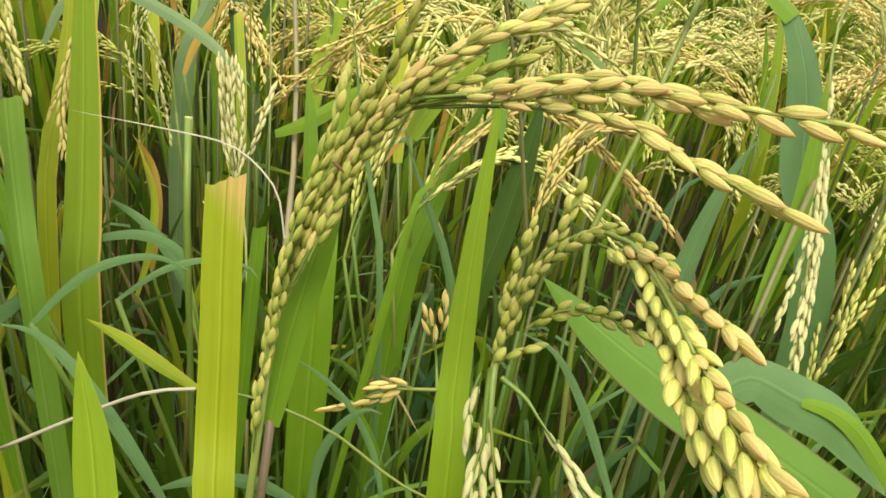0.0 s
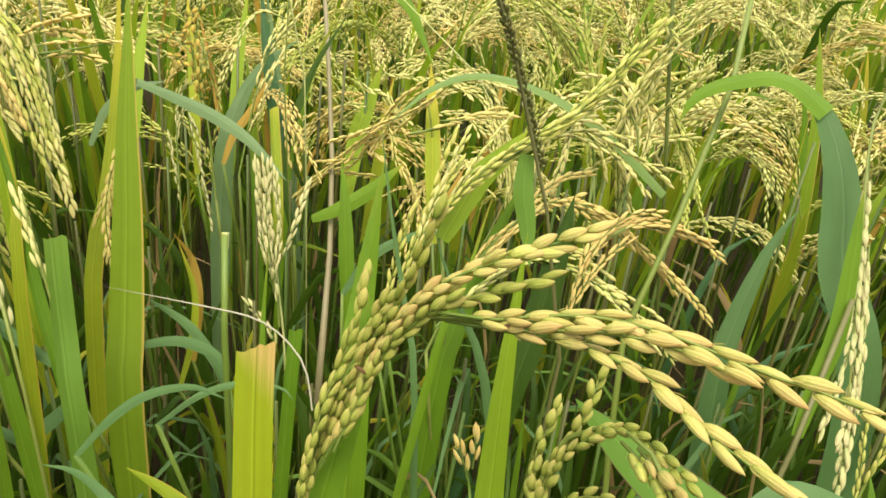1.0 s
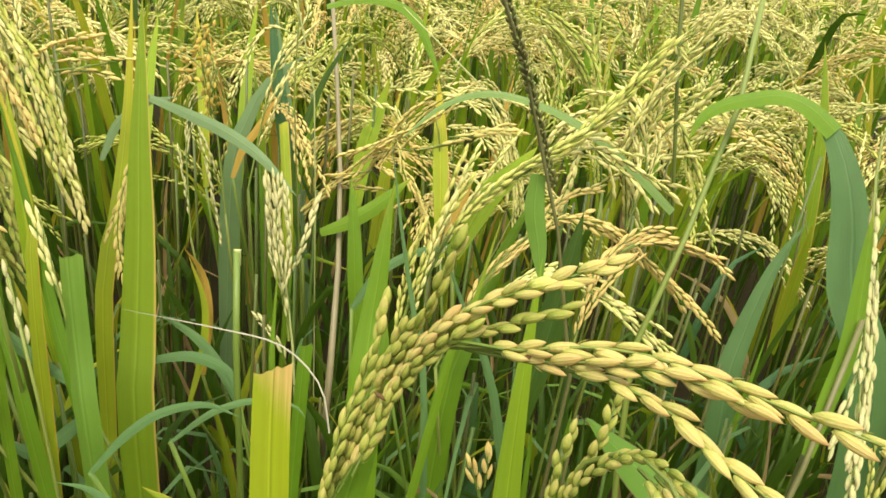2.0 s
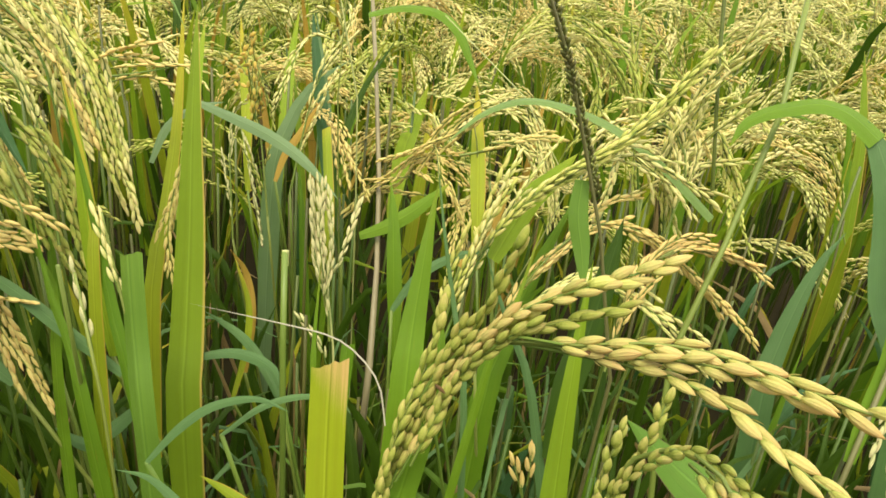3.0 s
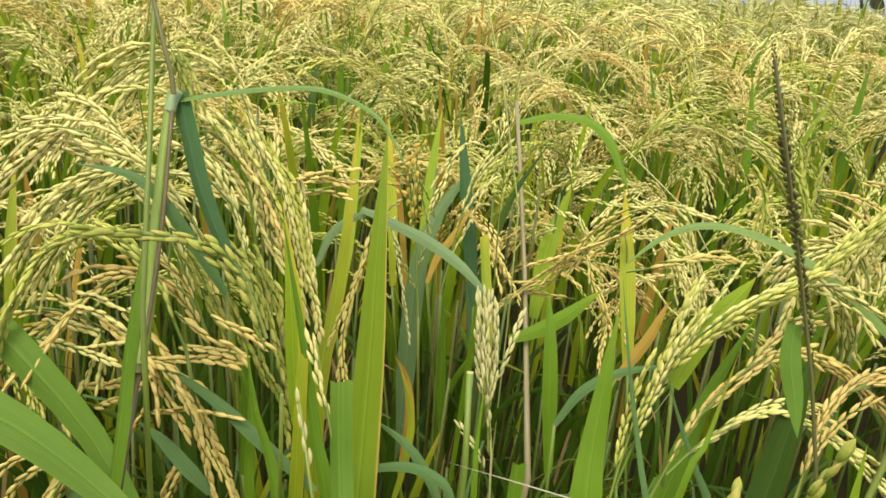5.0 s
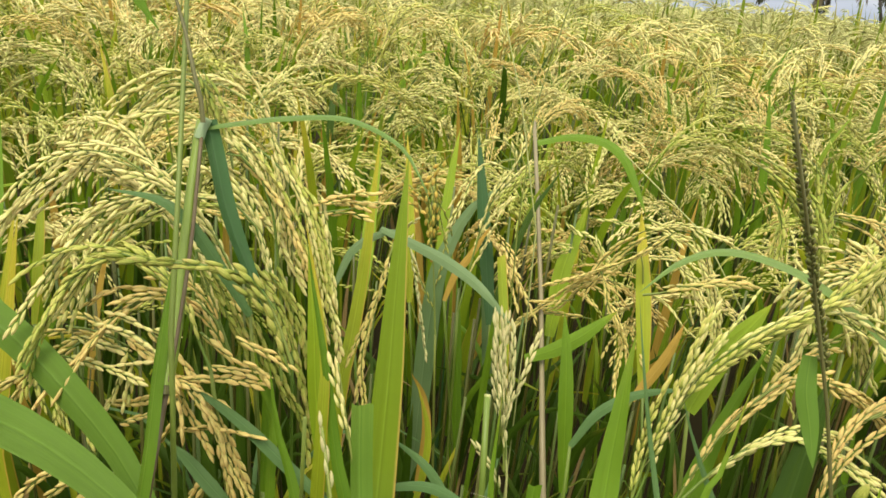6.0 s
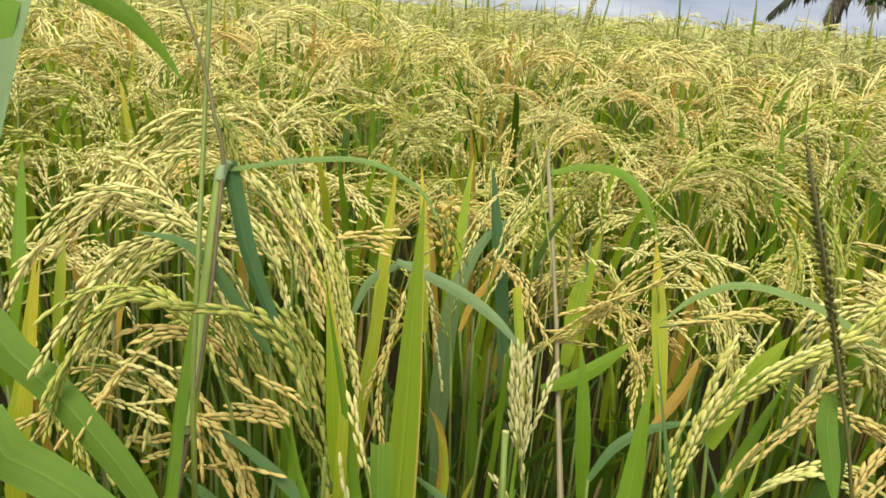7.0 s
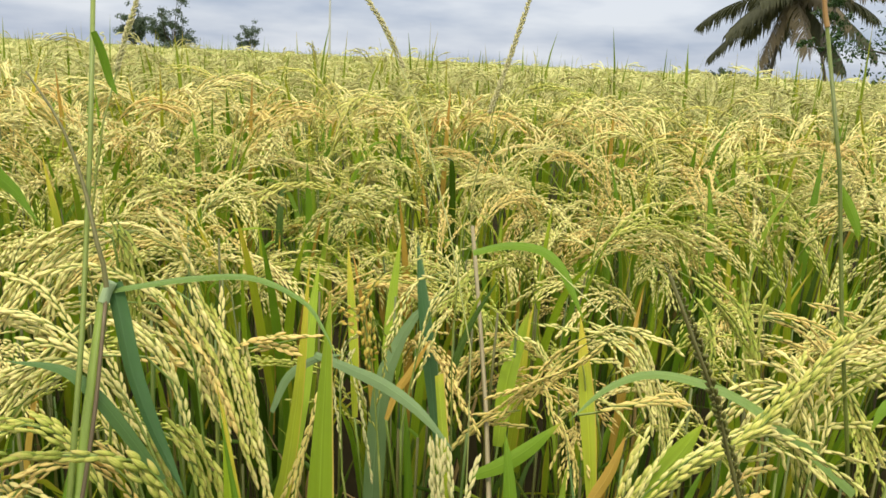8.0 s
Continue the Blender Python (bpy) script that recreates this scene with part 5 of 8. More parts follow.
bunch(left_rice, [(-0.357, 0.425, 0.903), (-0.329, 0.425, 0.900), (-0.304, 0.425, 0.881), (-0.288, 0.425, 0.850), (-0.278, 0.425, 0.814)], [
    [(-0.311, 0.412, 0.915), (-0.301, 0.410, 0.897), (-0.291, 0.409, 0.884), (-0.281, 0.407, 0.870), (-0.274, 0.406, 0.851), (-0.267, 0.404, 0.830), (-0.259, 0.403, 0.804), (-0.247, 0.401, 0.779), (-0.242, 0.400, 0.757)],
    [(-0.297, 0.419, 0.899), (-0.290, 0.417, 0.883), (-0.280, 0.416, 0.874), (-0.272, 0.414, 0.857), (-0.264, 0.412, 0.836), (-0.259, 0.410, 0.815), (-0.254, 0.409, 0.793), (-0.248, 0.407, 0.766)],
    [(-0.309, 0.415, 0.910), (-0.295, 0.413, 0.890), (-0.281, 0.411, 0.871), (-0.271, 0.409, 0.853), (-0.263, 0.407, 0.834), (-0.257, 0.405, 0.808), (-0.254, 0.403, 0.791)],
    [(-0.273, 0.420, 0.873), (-0.267, 0.417, 0.857), (-0.261, 0.414, 0.836), (-0.257, 0.411, 0.815), (-0.252, 0.408, 0.798)],
    [(-0.335, 0.421, 0.900), (-0.320, 0.419, 0.887), (-0.305, 0.418, 0.869), (-0.292, 0.416, 0.853), (-0.284, 0.414, 0.832), (-0.277, 0.412, 0.810), (-0.269, 0.411, 0.789), (-0.259, 0.409, 0.763)],
    [(-0.320, 0.408, 0.902), (-0.304, 0.406, 0.885), (-0.290, 0.404, 0.868), (-0.280, 0.402, 0.850), (-0.272, 0.400, 0.832), (-0.265, 0.398, 0.811), (-0.255, 0.396, 0.788)],
    [(-0.344, 0.406, 0.901), (-0.324, 0.404, 0.891), (-0.309, 0.402, 0.879), (-0.296, 0.400, 0.868), (-0.286, 0.398, 0.852), (-0.276, 0.396, 0.837), (-0.268, 0.394, 0.819)],
    [(-0.383, 0.426, 0.888), (-0.361, 0.424, 0.882), (-0.342, 0.422, 0.874), (-0.326, 0.420, 0.863), (-0.313, 0.418, 0.849), (-0.300, 0.416, 0.833), (-0.287, 0.414, 0.812)],
    [(-0.373, 0.412, 0.880), (-0.349, 0.410, 0.875), (-0.328, 0.408, 0.869), (-0.310, 0.406, 0.850), (-0.297, 0.404, 0.834), (-0.285, 0.402, 0.814), (-0.277, 0.400, 0.805)],
    [(-0.342, 0.412, 0.875), (-0.334, 0.409, 0.863), (-0.323, 0.407, 0.854), (-0.307, 0.404, 0.846), (-0.294, 0.402, 0.831), (-0.278, 0.400, 0.812)],
    [(-0.381, 0.430, 0.853), (-0.359, 0.426, 0.853), (-0.338, 0.422, 0.848), (-0.321, 0.418, 0.843)],
    [(-0.377, 0.417, 0.844), (-0.351, 0.411, 0.848), (-0.322, 0.405, 0.853)],
    [(-0.367, 0.426, 0.807), (-0.362, 0.423, 0.792), (-0.354, 0.420, 0.777), (-0.345, 0.417, 0.760), (-0.338, 0.414, 0.742)],
    [(-0.278, 0.417, 0.867), (-0.259, 0.413, 0.876), (-0.239, 0.409, 0.884), (-0.224, 0.405, 0.888)],
    [(-0.264, 0.421, 0.870), (-0.246, 0.415, 0.874), (-0.229, 0.409, 0.876)]], GRAIN, 192, step=0.0043, length=0.0102, single=True, lean=0.18, fat=0.152, bare=(0.0,) * 15, mats=(GRAIN, GRAIN_GREEN, GRAIN_GREEN, GRAIN, GRAIN, GRAIN_GREEN, GRAIN_TAN, GRAIN, GRAIN, GRAIN, GRAIN, GRAIN_TAN, GRAIN_TAN, GRAIN_TAN, GRAIN_TAN), label="long hanging panicle of braided pale strands")
stem(left_rice, [(-0.3, 0.44, 0), (-0.342, 0.440, 0.699), (-0.357, 0.425, 0.903)], 0.002, 0.0010, STALK, "stem", "")
bunch(left_rice, [(-0.364, 0.300, 0.793), (-0.339, 0.300, 0.786), (-0.317, 0.300, 0.765), (-0.298, 0.300, 0.752), (-0.282, 0.300, 0.724)], [
    [(-0.316, 0.291, 0.769), (-0.295, 0.290, 0.769), (-0.287, 0.289, 0.758), (-0.276, 0.288, 0.741), (-0.268, 0.287, 0.721), (-0.254, 0.286, 0.699), (-0.242, 0.286, 0.674)],
    [(-0.305, 0.302, 0.764), (-0.293, 0.301, 0.750), (-0.280, 0.300, 0.728), (-0.268, 0.299, 0.711), (-0.259, 0.298, 0.689), (-0.253, 0.297, 0.676)],
    [(-0.300, 0.289, 0.768), (-0.289, 0.288, 0.758), (-0.278, 0.287, 0.741), (-0.270, 0.286, 0.718), (-0.265, 0.285, 0.696), (-0.259, 0.284, 0.682)],
    [(-0.316, 0.298, 0.760), (-0.308, 0.297, 0.746), (-0.298, 0.295, 0.735), (-0.288, 0.293, 0.721)],
    [(-0.309, 0.288, 0.761), (-0.304, 0.286, 0.750), (-0.301, 0.283, 0.737)],
    [(-0.314, 0.291, 0.736), (-0.321, 0.289, 0.723), (-0.330, 0.288, 0.710), (-0.340, 0.286, 0.693)],
    [(-0.340, 0.303, 0.794), (-0.323, 0.302, 0.785), (-0.308, 0.300, 0.775), (-0.294, 0.299, 0.759), (-0.282, 0.298, 0.757)],
    [(-0.350, 0.290, 0.794), (-0.335, 0.289, 0.787), (-0.317, 0.287, 0.781), (-0.308, 0.285, 0.773)],
    [(-0.376, 0.297, 0.732), (-0.354, 0.295, 0.738), (-0.333, 0.292, 0.749)],
    [(-0.362, 0.294, 0.720), (-0.344, 0.293, 0.730), (-0.327, 0.291, 0.743), (-0.311, 0.289, 0.760)],
    [(-0.316, 0.294, 0.728), (-0.294, 0.293, 0.736), (-0.270, 0.291, 0.743), (-0.249, 0.289, 0.745)],
    [(-0.292, 0.295, 0.698), (-0.304, 0.293, 0.676), (-0.311, 0.292, 0.650), (-0.318, 0.290, 0.625)],
    [(-0.290, 0.290, 0.690), (-0.297, 0.288, 0.673), (-0.308, 0.285, 0.642)],
    [(-0.306, 0.300, 0.763), (-0.294, 0.299, 0.757), (-0.280, 0.298, 0.738), (-0.270, 0.297, 0.718), (-0.263, 0.295, 0.700)]], GRAIN_TAN, 201, single=True, step=0.0043, length=0.0102, lean=0.18, fat=0.152, bare=(0.0,) * 14, label="ripe tan panicle hanging in separate strands")
bunch(left_rice, [(-0.301, 0.305, 0.802), (-0.285, 0.305, 0.792), (-0.266, 0.305, 0.783)], [
    [(-0.318, 0.293, 0.768), (-0.295, 0.297, 0.772), (-0.274, 0.300, 0.776), (-0.256, 0.303, 0.775)],
    [(-0.292, 0.296, 0.783), (-0.277, 0.301, 0.782), (-0.256, 0.306, 0.781)],
    [(-0.289, 0.292, 0.808), (-0.280, 0.295, 0.800), (-0.272, 0.297, 0.794), (-0.257, 0.300, 0.790), (-0.251, 0.302, 0.782)],
    [(-0.268, 0.296, 0.810), (-0.257, 0.300, 0.804), (-0.245, 0.303, 0.799), (-0.237, 0.306, 0.793)]], GRAIN_TAN, 202, single=True, step=0.0043, length=0.0102, lean=0.18, fat=0.152, bare=(0.0,) * 4, label="short strands of orange-tan grains")
bunch(left_rice, [(-0.333, 0.270, 0.698), (-0.350, 0.270, 0.697), (-0.375, 0.270, 0.668)], [
    [(-0.351, 0.264, 0.699), (-0.365, 0.261, 0.683), (-0.378, 0.259, 0.662), (-0.388, 0.256, 0.642), (-0.400, 0.254, 0.621)],
    [(-0.358, 0.271, 0.687), (-0.374, 0.268, 0.663), (-0.387, 0.265, 0.632), (-0.388, 0.261, 0.612)],
    [(-0.331, 0.263, 0.691), (-0.335, 0.258, 0.682), (-0.341, 0.253, 0.671)],
    [(-0.351, 0.259, 0.700), (-0.365, 0.255, 0.681), (-0.375, 0.252, 0.658), (-0.385, 0.249, 0.638)]], GRAIN_TAN, 203, step=0.0043, length=0.0102, lean=0.18, fat=0.152, label="low drooping strands of ripe grains")
bunch(left_rice, [(-0.398, 0.290, 0.790), (-0.373, 0.290, 0.792), (-0.345, 0.290, 0.787)], [
    [(-0.372, 0.283, 0.800), (-0.350, 0.281, 0.803), (-0.332, 0.280, 0.802), (-0.317, 0.278, 0.798)],
    [(-0.397, 0.295, 0.782), (-0.377, 0.292, 0.782), (-0.354, 0.290, 0.783)],
    [(-0.394, 0.280, 0.773), (-0.374, 0.278, 0.775), (-0.352, 0.277, 0.775), (-0.328, 0.275, 0.774)],
    [(-0.345, 0.289, 0.788), (-0.350, 0.287, 0.771), (-0.358, 0.286, 0.750), (-0.361, 0.284, 0.743)],
    [(-0.337, 0.285, 0.783), (-0.341, 0.283, 0.767), (-0.343, 0.280, 0.751)],
    [(-0.368, 0.290, 0.809), (-0.346, 0.288, 0.809), (-0.328, 0.286, 0.807), (-0.308, 0.285, 0.808)],
    [(-0.362, 0.284, 0.770), (-0.345, 0.282, 0.777), (-0.325, 0.279, 0.786)]], GRAIN, 204, step=0.0043, length=0.0102, lean=0.18, fat=0.152, label="loose pale strands")
bunch(left_rice, [(-0.331, 0.345, 0.842), (-0.308, 0.345, 0.835), (-0.279, 0.345, 0.825), (-0.257, 0.345, 0.796), (-0.245, 0.345, 0.761)], [
    [(-0.327, 0.343, 0.830), (-0.314, 0.341, 0.817), (-0.302, 0.338, 0.800), (-0.289, 0.336, 0.784), (-0.279, 0.333, 0.767)],
    [(-0.307, 0.340, 0.832), (-0.292, 0.337, 0.816), (-0.282, 0.335, 0.800), (-0.272, 0.332, 0.784), (-0.265, 0.330, 0.769)],
    [(-0.286, 0.342, 0.843), (-0.271, 0.341, 0.830), (-0.259, 0.339, 0.814), (-0.249, 0.337, 0.795), (-0.243, 0.336, 0.772), (-0.236, 0.334, 0.748), (-0.229, 0.332, 0.726)],
    [(-0.277, 0.346, 0.838), (-0.262, 0.344, 0.826), (-0.249, 0.342, 0.804), (-0.240, 0.340, 0.785), (-0.234, 0.338, 0.761), (-0.230, 0.336, 0.736)],
    [(-0.266, 0.341, 0.773), (-0.256, 0.339, 0.756), (-0.243, 0.336, 0.739), (-0.235, 0.334, 0.718), (-0.232, 0.331, 0.708)],
    [(-0.261, 0.334, 0.847), (-0.251, 0.331, 0.834), (-0.238, 0.328, 0.820), (-0.234, 0.324, 0.801)],
    [(-0.277, 0.333, 0.839), (-0.262, 0.331, 0.825), (-0.250, 0.328, 0.807), (-0.240, 0.326, 0.785), (-0.233, 0.323, 0.763)],
    [(-0.321, 0.347, 0.827), (-0.308, 0.344, 0.814), (-0.295, 0.340, 0.798), (-0.283, 0.337, 0.782)],
    [(-0.299, 0.340, 0.831), (-0.286, 0.337, 0.812), (-0.275, 0.335, 0.796), (-0.264, 0.332, 0.774), (-0.251, 0.330, 0.752)]], GRAIN_OLIVE, 205, single=True, step=0.0043, length=0.0102, lean=0.18, fat=0.152, bare=(0.0,) * 9, label="heavy hanging panicle of olive green strands")
stem(left_rice, [(-0.3, 0.44, 0), (-0.446, 0.360, 0.486), (-0.364, 0.300, 0.793)], 0.0018, 0.0010, STALK, "stem", "")
stem(left_rice, [(-0.29, 0.44, 0), (-0.370, 0.380, 0.539), (-0.331, 0.345, 0.842)], 0.0018, 0.0010, STALK, "stem", "")
bunch(left_rice, [(-0.362, 0.400, 0.895), (-0.364, 0.400, 0.935), (-0.371, 0.400, 0.950), (-0.398, 0.400, 0.946), (-0.429, 0.400, 0.922)], [
    [(-0.363, 0.395, 0.955), (-0.382, 0.391, 0.956), (-0.400, 0.387, 0.946), (-0.418, 0.383, 0.933), (-0.433, 0.379, 0.914), (-0.454, 0.375, 0.883)],
    [(-0.367, 0.398, 0.947), (-0.392, 0.393, 0.943), (-0.410, 0.388, 0.927), (-0.424, 0.383, 0.908), (-0.438, 0.378, 0.888)],
    [(-0.371, 0.398, 0.937), (-0.388, 0.393, 0.929), (-0.402, 0.388, 0.910), (-0.412, 0.383, 0.891), (-0.417, 0.378, 0.876)],
    [(-0.361, 0.389, 0.957), (-0.380, 0.383, 0.959), (-0.399, 0.376, 0.951), (-0.415, 0.369, 0.936)],
    [(-0.361, 0.387, 0.945), (-0.376, 0.382, 0.939), (-0.389, 0.377, 0.924), (-0.396, 0.372, 0.906), (-0.397, 0.367, 0.889)]], GRAIN, 206, step=0.0044, length=0.0102, lean=0.18, fat=0.152, label="arching panicle of plump pale gold grains")
bunch(left_rice, [(-0.367, 0.405, 0.937), (-0.364, 0.405, 0.951), (-0.356, 0.405, 0.935)], [
    [(-0.364, 0.403, 0.959), (-0.352, 0.400, 0.947), (-0.342, 0.396, 0.934), (-0.336, 0.393, 0.922)],
    [(-0.367, 0.401, 0.958), (-0.355, 0.398, 0.943), (-0.345, 0.395, 0.927), (-0.339, 0.391, 0.908)],
    [(-0.367, 0.410, 0.951), (-0.359, 0.407, 0.934), (-0.353, 0.403, 0.914), (-0.349, 0.400, 0.890)],
    [(-0.370, 0.408, 0.954), (-0.363, 0.405, 0.938), (-0.358, 0.401, 0.917), (-0.354, 0.398, 0.897)]], GRAIN_OLIVE, 207, step=0.0044, length=0.0102, lean=0.18, fat=0.152, label="green strands hanging beside it")
stem(left_rice, [(-0.3, 0.44, 0), (-0.379, 0.420, 0.729), (-0.362, 0.400, 0.895)], 0.0018, 0.0010, STALK, "stem", "")

right_rice = thing("rice_plant", "dense rice plant with light green arching panicles", "rice plant", (0.1, 0.48, 0))
panicle(right_rice, [(-0.008, 0.369, 0.689), (-0.003, 0.386, 0.735), (0.009, 0.399, 0.771), (0.032, 0.413, 0.804), (0.06, 0.425, 0.831), (0.091, 0.436, 0.853), (0.123, 0.448, 0.891)], GRAIN_GREEN, 91, single=True, count=10, reach=0.11, spread=0.13, droop=0.1)
stem(right_rice, [(0.087, 0.467, 0), (0.041, 0.419, 0.379), (-0.008, 0.369, 0.689)], 0.002, 0.0012, STALK, "stem", "")
panicle(right_rice, [(-0.005, 0.376, 0.704), (0.008, 0.399, 0.757), (0.029, 0.423, 0.803), (0.062, 0.441, 0.829), (0.1, 0.458, 0.847), (0.125, 0.46, 0.834)], GRAIN, 92, count=9, reach=0.09, spread=0.18, droop=0.2)
stem(right_rice, [(0.087, 0.468, 0), (0.042, 0.423, 0.387), (-0.005, 0.376, 0.704)], 0.002, 0.0012, STALK, "stem", "")
panicle(right_rice, [(0.021, 0.397, 0.686), (0.036, 0.417, 0.726), (0.06, 0.439, 0.766), (0.098, 0.459, 0.793), (0.153, 0.466, 0.771), (0.186, 0.465, 0.747)], GRAIN_TAN, 93, single=True, count=10, reach=0.09, spread=0.22)
stem(right_rice, [(0.091, 0.47, 0), (0.057, 0.434, 0.377), (0.021, 0.397, 0.686)], 0.002, 0.0012, STALK, "stem", "")
panicle(right_rice, [(0.027, 0.388, 0.714), (0.052, 0.405, 0.743), (0.086, 0.421, 0.76), (0.126, 0.428, 0.749), (0.169, 0.429, 0.724)], GRAIN, 94, count=10, reach=0.09, spread=0.22)
panicle(right_rice, [(0.154, 0.518, 0.736), (0.151, 0.541, 0.796), (0.155, 0.56, 0.844), (0.171, 0.558, 0.857), (0.192, 0.54, 0.825)], GRAIN_GREEN, 95, count=9, reach=0.09, spread=0.25)
stem(right_rice, [(0.106, 0.485, 0), (0.13, 0.501, 0.405), (0.154, 0.518, 0.736)], 0.002, 0.0012, STALK, "stem", "")
panicle(right_rice, [(0.113, 0.405, 0.7), (0.124, 0.431, 0.76), (0.15, 0.448, 0.785), (0.188, 0.456, 0.781)], GRAIN_TAN, 96, count=9, reach=0.08, spread=0.25)
leaf(right_rice, [(0.023, 0.374, 0.378), (0.029, 0.413, 0.635), (0.039, 0.438, 0.693), (0.054, 0.463, 0.747), (0.076, 0.49, 0.802)], 0.022, LEAF_BRIGHT, "", fold=0.3)
stem(right_rice, [(0.091, 0.467, 0), (0.058, 0.422, 0.208), (0.023, 0.374, 0.378)], 0.0026, 0.0018, STALK, "stem", "")
leaf(right_rice, [(0.083, 0.374, 0.638), (0.087, 0.386, 0.683), (0.095, 0.403, 0.72), (0.102, 0.422, 0.764), (0.107, 0.439, 0.805)], 0.022, LEAF, "", fold=0.3, n=18, base=0.3)
leaf(right_rice, [(0.175, 0.482, 0.8), (0.131, 0.489, 0.833), (0.084, 0.491, 0.858), (0.033, 0.482, 0.869), (-0.001, 0.469, 0.859), (-0.028, 0.452, 0.834)], 0.0095, LEAF_GREY, "narrow grey-green leaf arching over the panicles", face=(0, -0.5, 0.9), fold=0.3, n=22, base=0.8, widest=0.4)
leaf(right_rice, [(0.128, 0.371, 0.422), (0.067, 0.383, 0.674), (0.051, 0.392, 0.709), (0.028, 0.402, 0.751), (0.015, 0.41, 0.78)], 0.008, LEAF_BLUE, "")
stem(right_rice, [(0.103, 0.467, 0), (0.115, 0.42, 0.232), (0.128, 0.371, 0.422)], 0.0026, 0.0018, STALK, "stem", "")
leaf(right_rice, [(0.003, 0.319, 0.477), (0.034, 0.353, 0.733), (0.043, 0.365, 0.758), (0.048, 0.378, 0.789), (0.053, 0.39, 0.816)], 0.006, LEAF_BRIGHT, "")
stem(right_rice, [(0.088, 0.461, 0), (0.047, 0.391, 0.262), (0.003, 0.319, 0.477)], 0.0026, 0.0018, STALK, "stem", "")
bunch(right_rice, [(0.136, 0.535, 0.777), (0.136, 0.535, 0.807), (0.146, 0.535, 0.843), (0.160, 0.535, 0.878), (0.181, 0.535, 0.904)], [
    [(0.133, 0.524, 0.822), (0.139, 0.523, 0.847), (0.146, 0.522, 0.868), (0.152, 0.521, 0.887), (0.162, 0.520, 0.902), (0.174, 0.520, 0.918), (0.183, 0.519, 0.927)],
    [(0.131, 0.531, 0.803), (0.137, 0.530, 0.832), (0.145, 0.529, 0.855), (0.153, 0.528, 0.875), (0.162, 0.527, 0.889), (0.171, 0.526, 0.906)],
    [(0.140, 0.527, 0.807), (0.148, 0.526, 0.833), (0.154, 0.524, 0.854), (0.156, 0.523, 0.873), (0.157, 0.522, 0.890)],
    [(0.148, 0.532, 0.816), (0.159, 0.531, 0.835), (0.169, 0.530, 0.852), (0.182, 0.529, 0.866), (0.193, 0.527, 0.882)],
    [(0.171, 0.533, 0.869), (0.181, 0.531, 0.877), (0.190, 0.528, 0.886)],
    [(0.131, 0.520, 0.817), (0.140, 0.519, 0.847), (0.148, 0.518, 0.872), (0.157, 0.517, 0.885), (0.167, 0.516, 0.901), (0.177, 0.515, 0.913)],
    [(0.151, 0.518, 0.919), (0.164, 0.517, 0.908), (0.174, 0.515, 0.923), (0.179, 0.513, 0.939)]], GRAIN, 197, step=0.0043, length=0.0102, lean=0.18, fat=0.152, label="cream panicle of braided strands")
bunch(right_rice, [(0.074, 0.535, 0.850), (0.095, 0.535, 0.839), (0.119, 0.535, 0.821), (0.143, 0.535, 0.798)], [
    [(0.077, 0.538, 0.861), (0.094, 0.536, 0.848), (0.108, 0.535, 0.836), (0.122, 0.533, 0.825), (0.136, 0.531, 0.814), (0.146, 0.530, 0.802), (0.157, 0.528, 0.780)],
    [(0.076, 0.524, 0.850), (0.093, 0.522, 0.842), (0.109, 0.519, 0.832), (0.124, 0.517, 0.822), (0.133, 0.514, 0.803)],
    [(0.145, 0.524, 0.824), (0.151, 0.520, 0.808), (0.160, 0.517, 0.797), (0.166, 0.514, 0.791)],
    [(0.152, 0.542, 0.814), (0.172, 0.537, 0.826), (0.193, 0.532, 0.833)],
    [(0.098, 0.529, 0.782), (0.117, 0.524, 0.794), (0.131, 0.519, 0.807)],
    [(0.133, 0.538, 0.810), (0.146, 0.535, 0.804), (0.153, 0.531, 0.782), (0.163, 0.528, 0.767)],
    [(0.151, 0.529, 0.808), (0.168, 0.524, 0.809), (0.182, 0.519, 0.809)]], GRAIN, 198, step=0.0043, length=0.0102, lean=0.18, fat=0.152, label="loose drooping strands of pale grains")
bunch(right_rice, [(0.139, 0.630, 0.757), (0.126, 0.630, 0.812), (0.114, 0.630, 0.865), (0.103, 0.630, 0.907)], [
    [(0.046, 0.623, 0.912), (0.067, 0.621, 0.902), (0.088, 0.618, 0.884), (0.105, 0.616, 0.864), (0.115, 0.613, 0.839), (0.122, 0.611, 0.809), (0.129, 0.608, 0.778)],
    [(0.055, 0.612, 0.919), (0.074, 0.608, 0.909), (0.095, 0.604, 0.895), (0.109, 0.600, 0.875), (0.115, 0.597, 0.857)],
    [(0.107, 0.623, 0.925), (0.107, 0.619, 0.900), (0.114, 0.616, 0.870), (0.121, 0.612, 0.835), (0.130, 0.608, 0.800)],
    [(0.134, 0.629, 0.914), (0.123, 0.625, 0.895), (0.121, 0.621, 0.870), (0.123, 0.618, 0.839), (0.125, 0.614, 0.808)],
    [(0.087, 0.621, 0.881), (0.080, 0.613, 0.856), (0.078, 0.606, 0.831)],
    [(0.078, 0.626, 0.891), (0.095, 0.621, 0.871), (0.111, 0.616, 0.849), (0.119, 0.611, 0.819)],
    [(0.098, 0.624, 0.918), (0.106, 0.619, 0.889), (0.114, 0.614, 0.860), (0.122, 0.609, 0.831)],
    [(0.060, 0.610, 0.896), (0.074, 0.605, 0.879), (0.082, 0.600, 0.856), (0.083, 0.595, 0.831)]], GRAIN_GREEN, 199, step=0.0043, length=0.0102, lean=0.18, fat=0.152, label="narrow panicle of green strands")
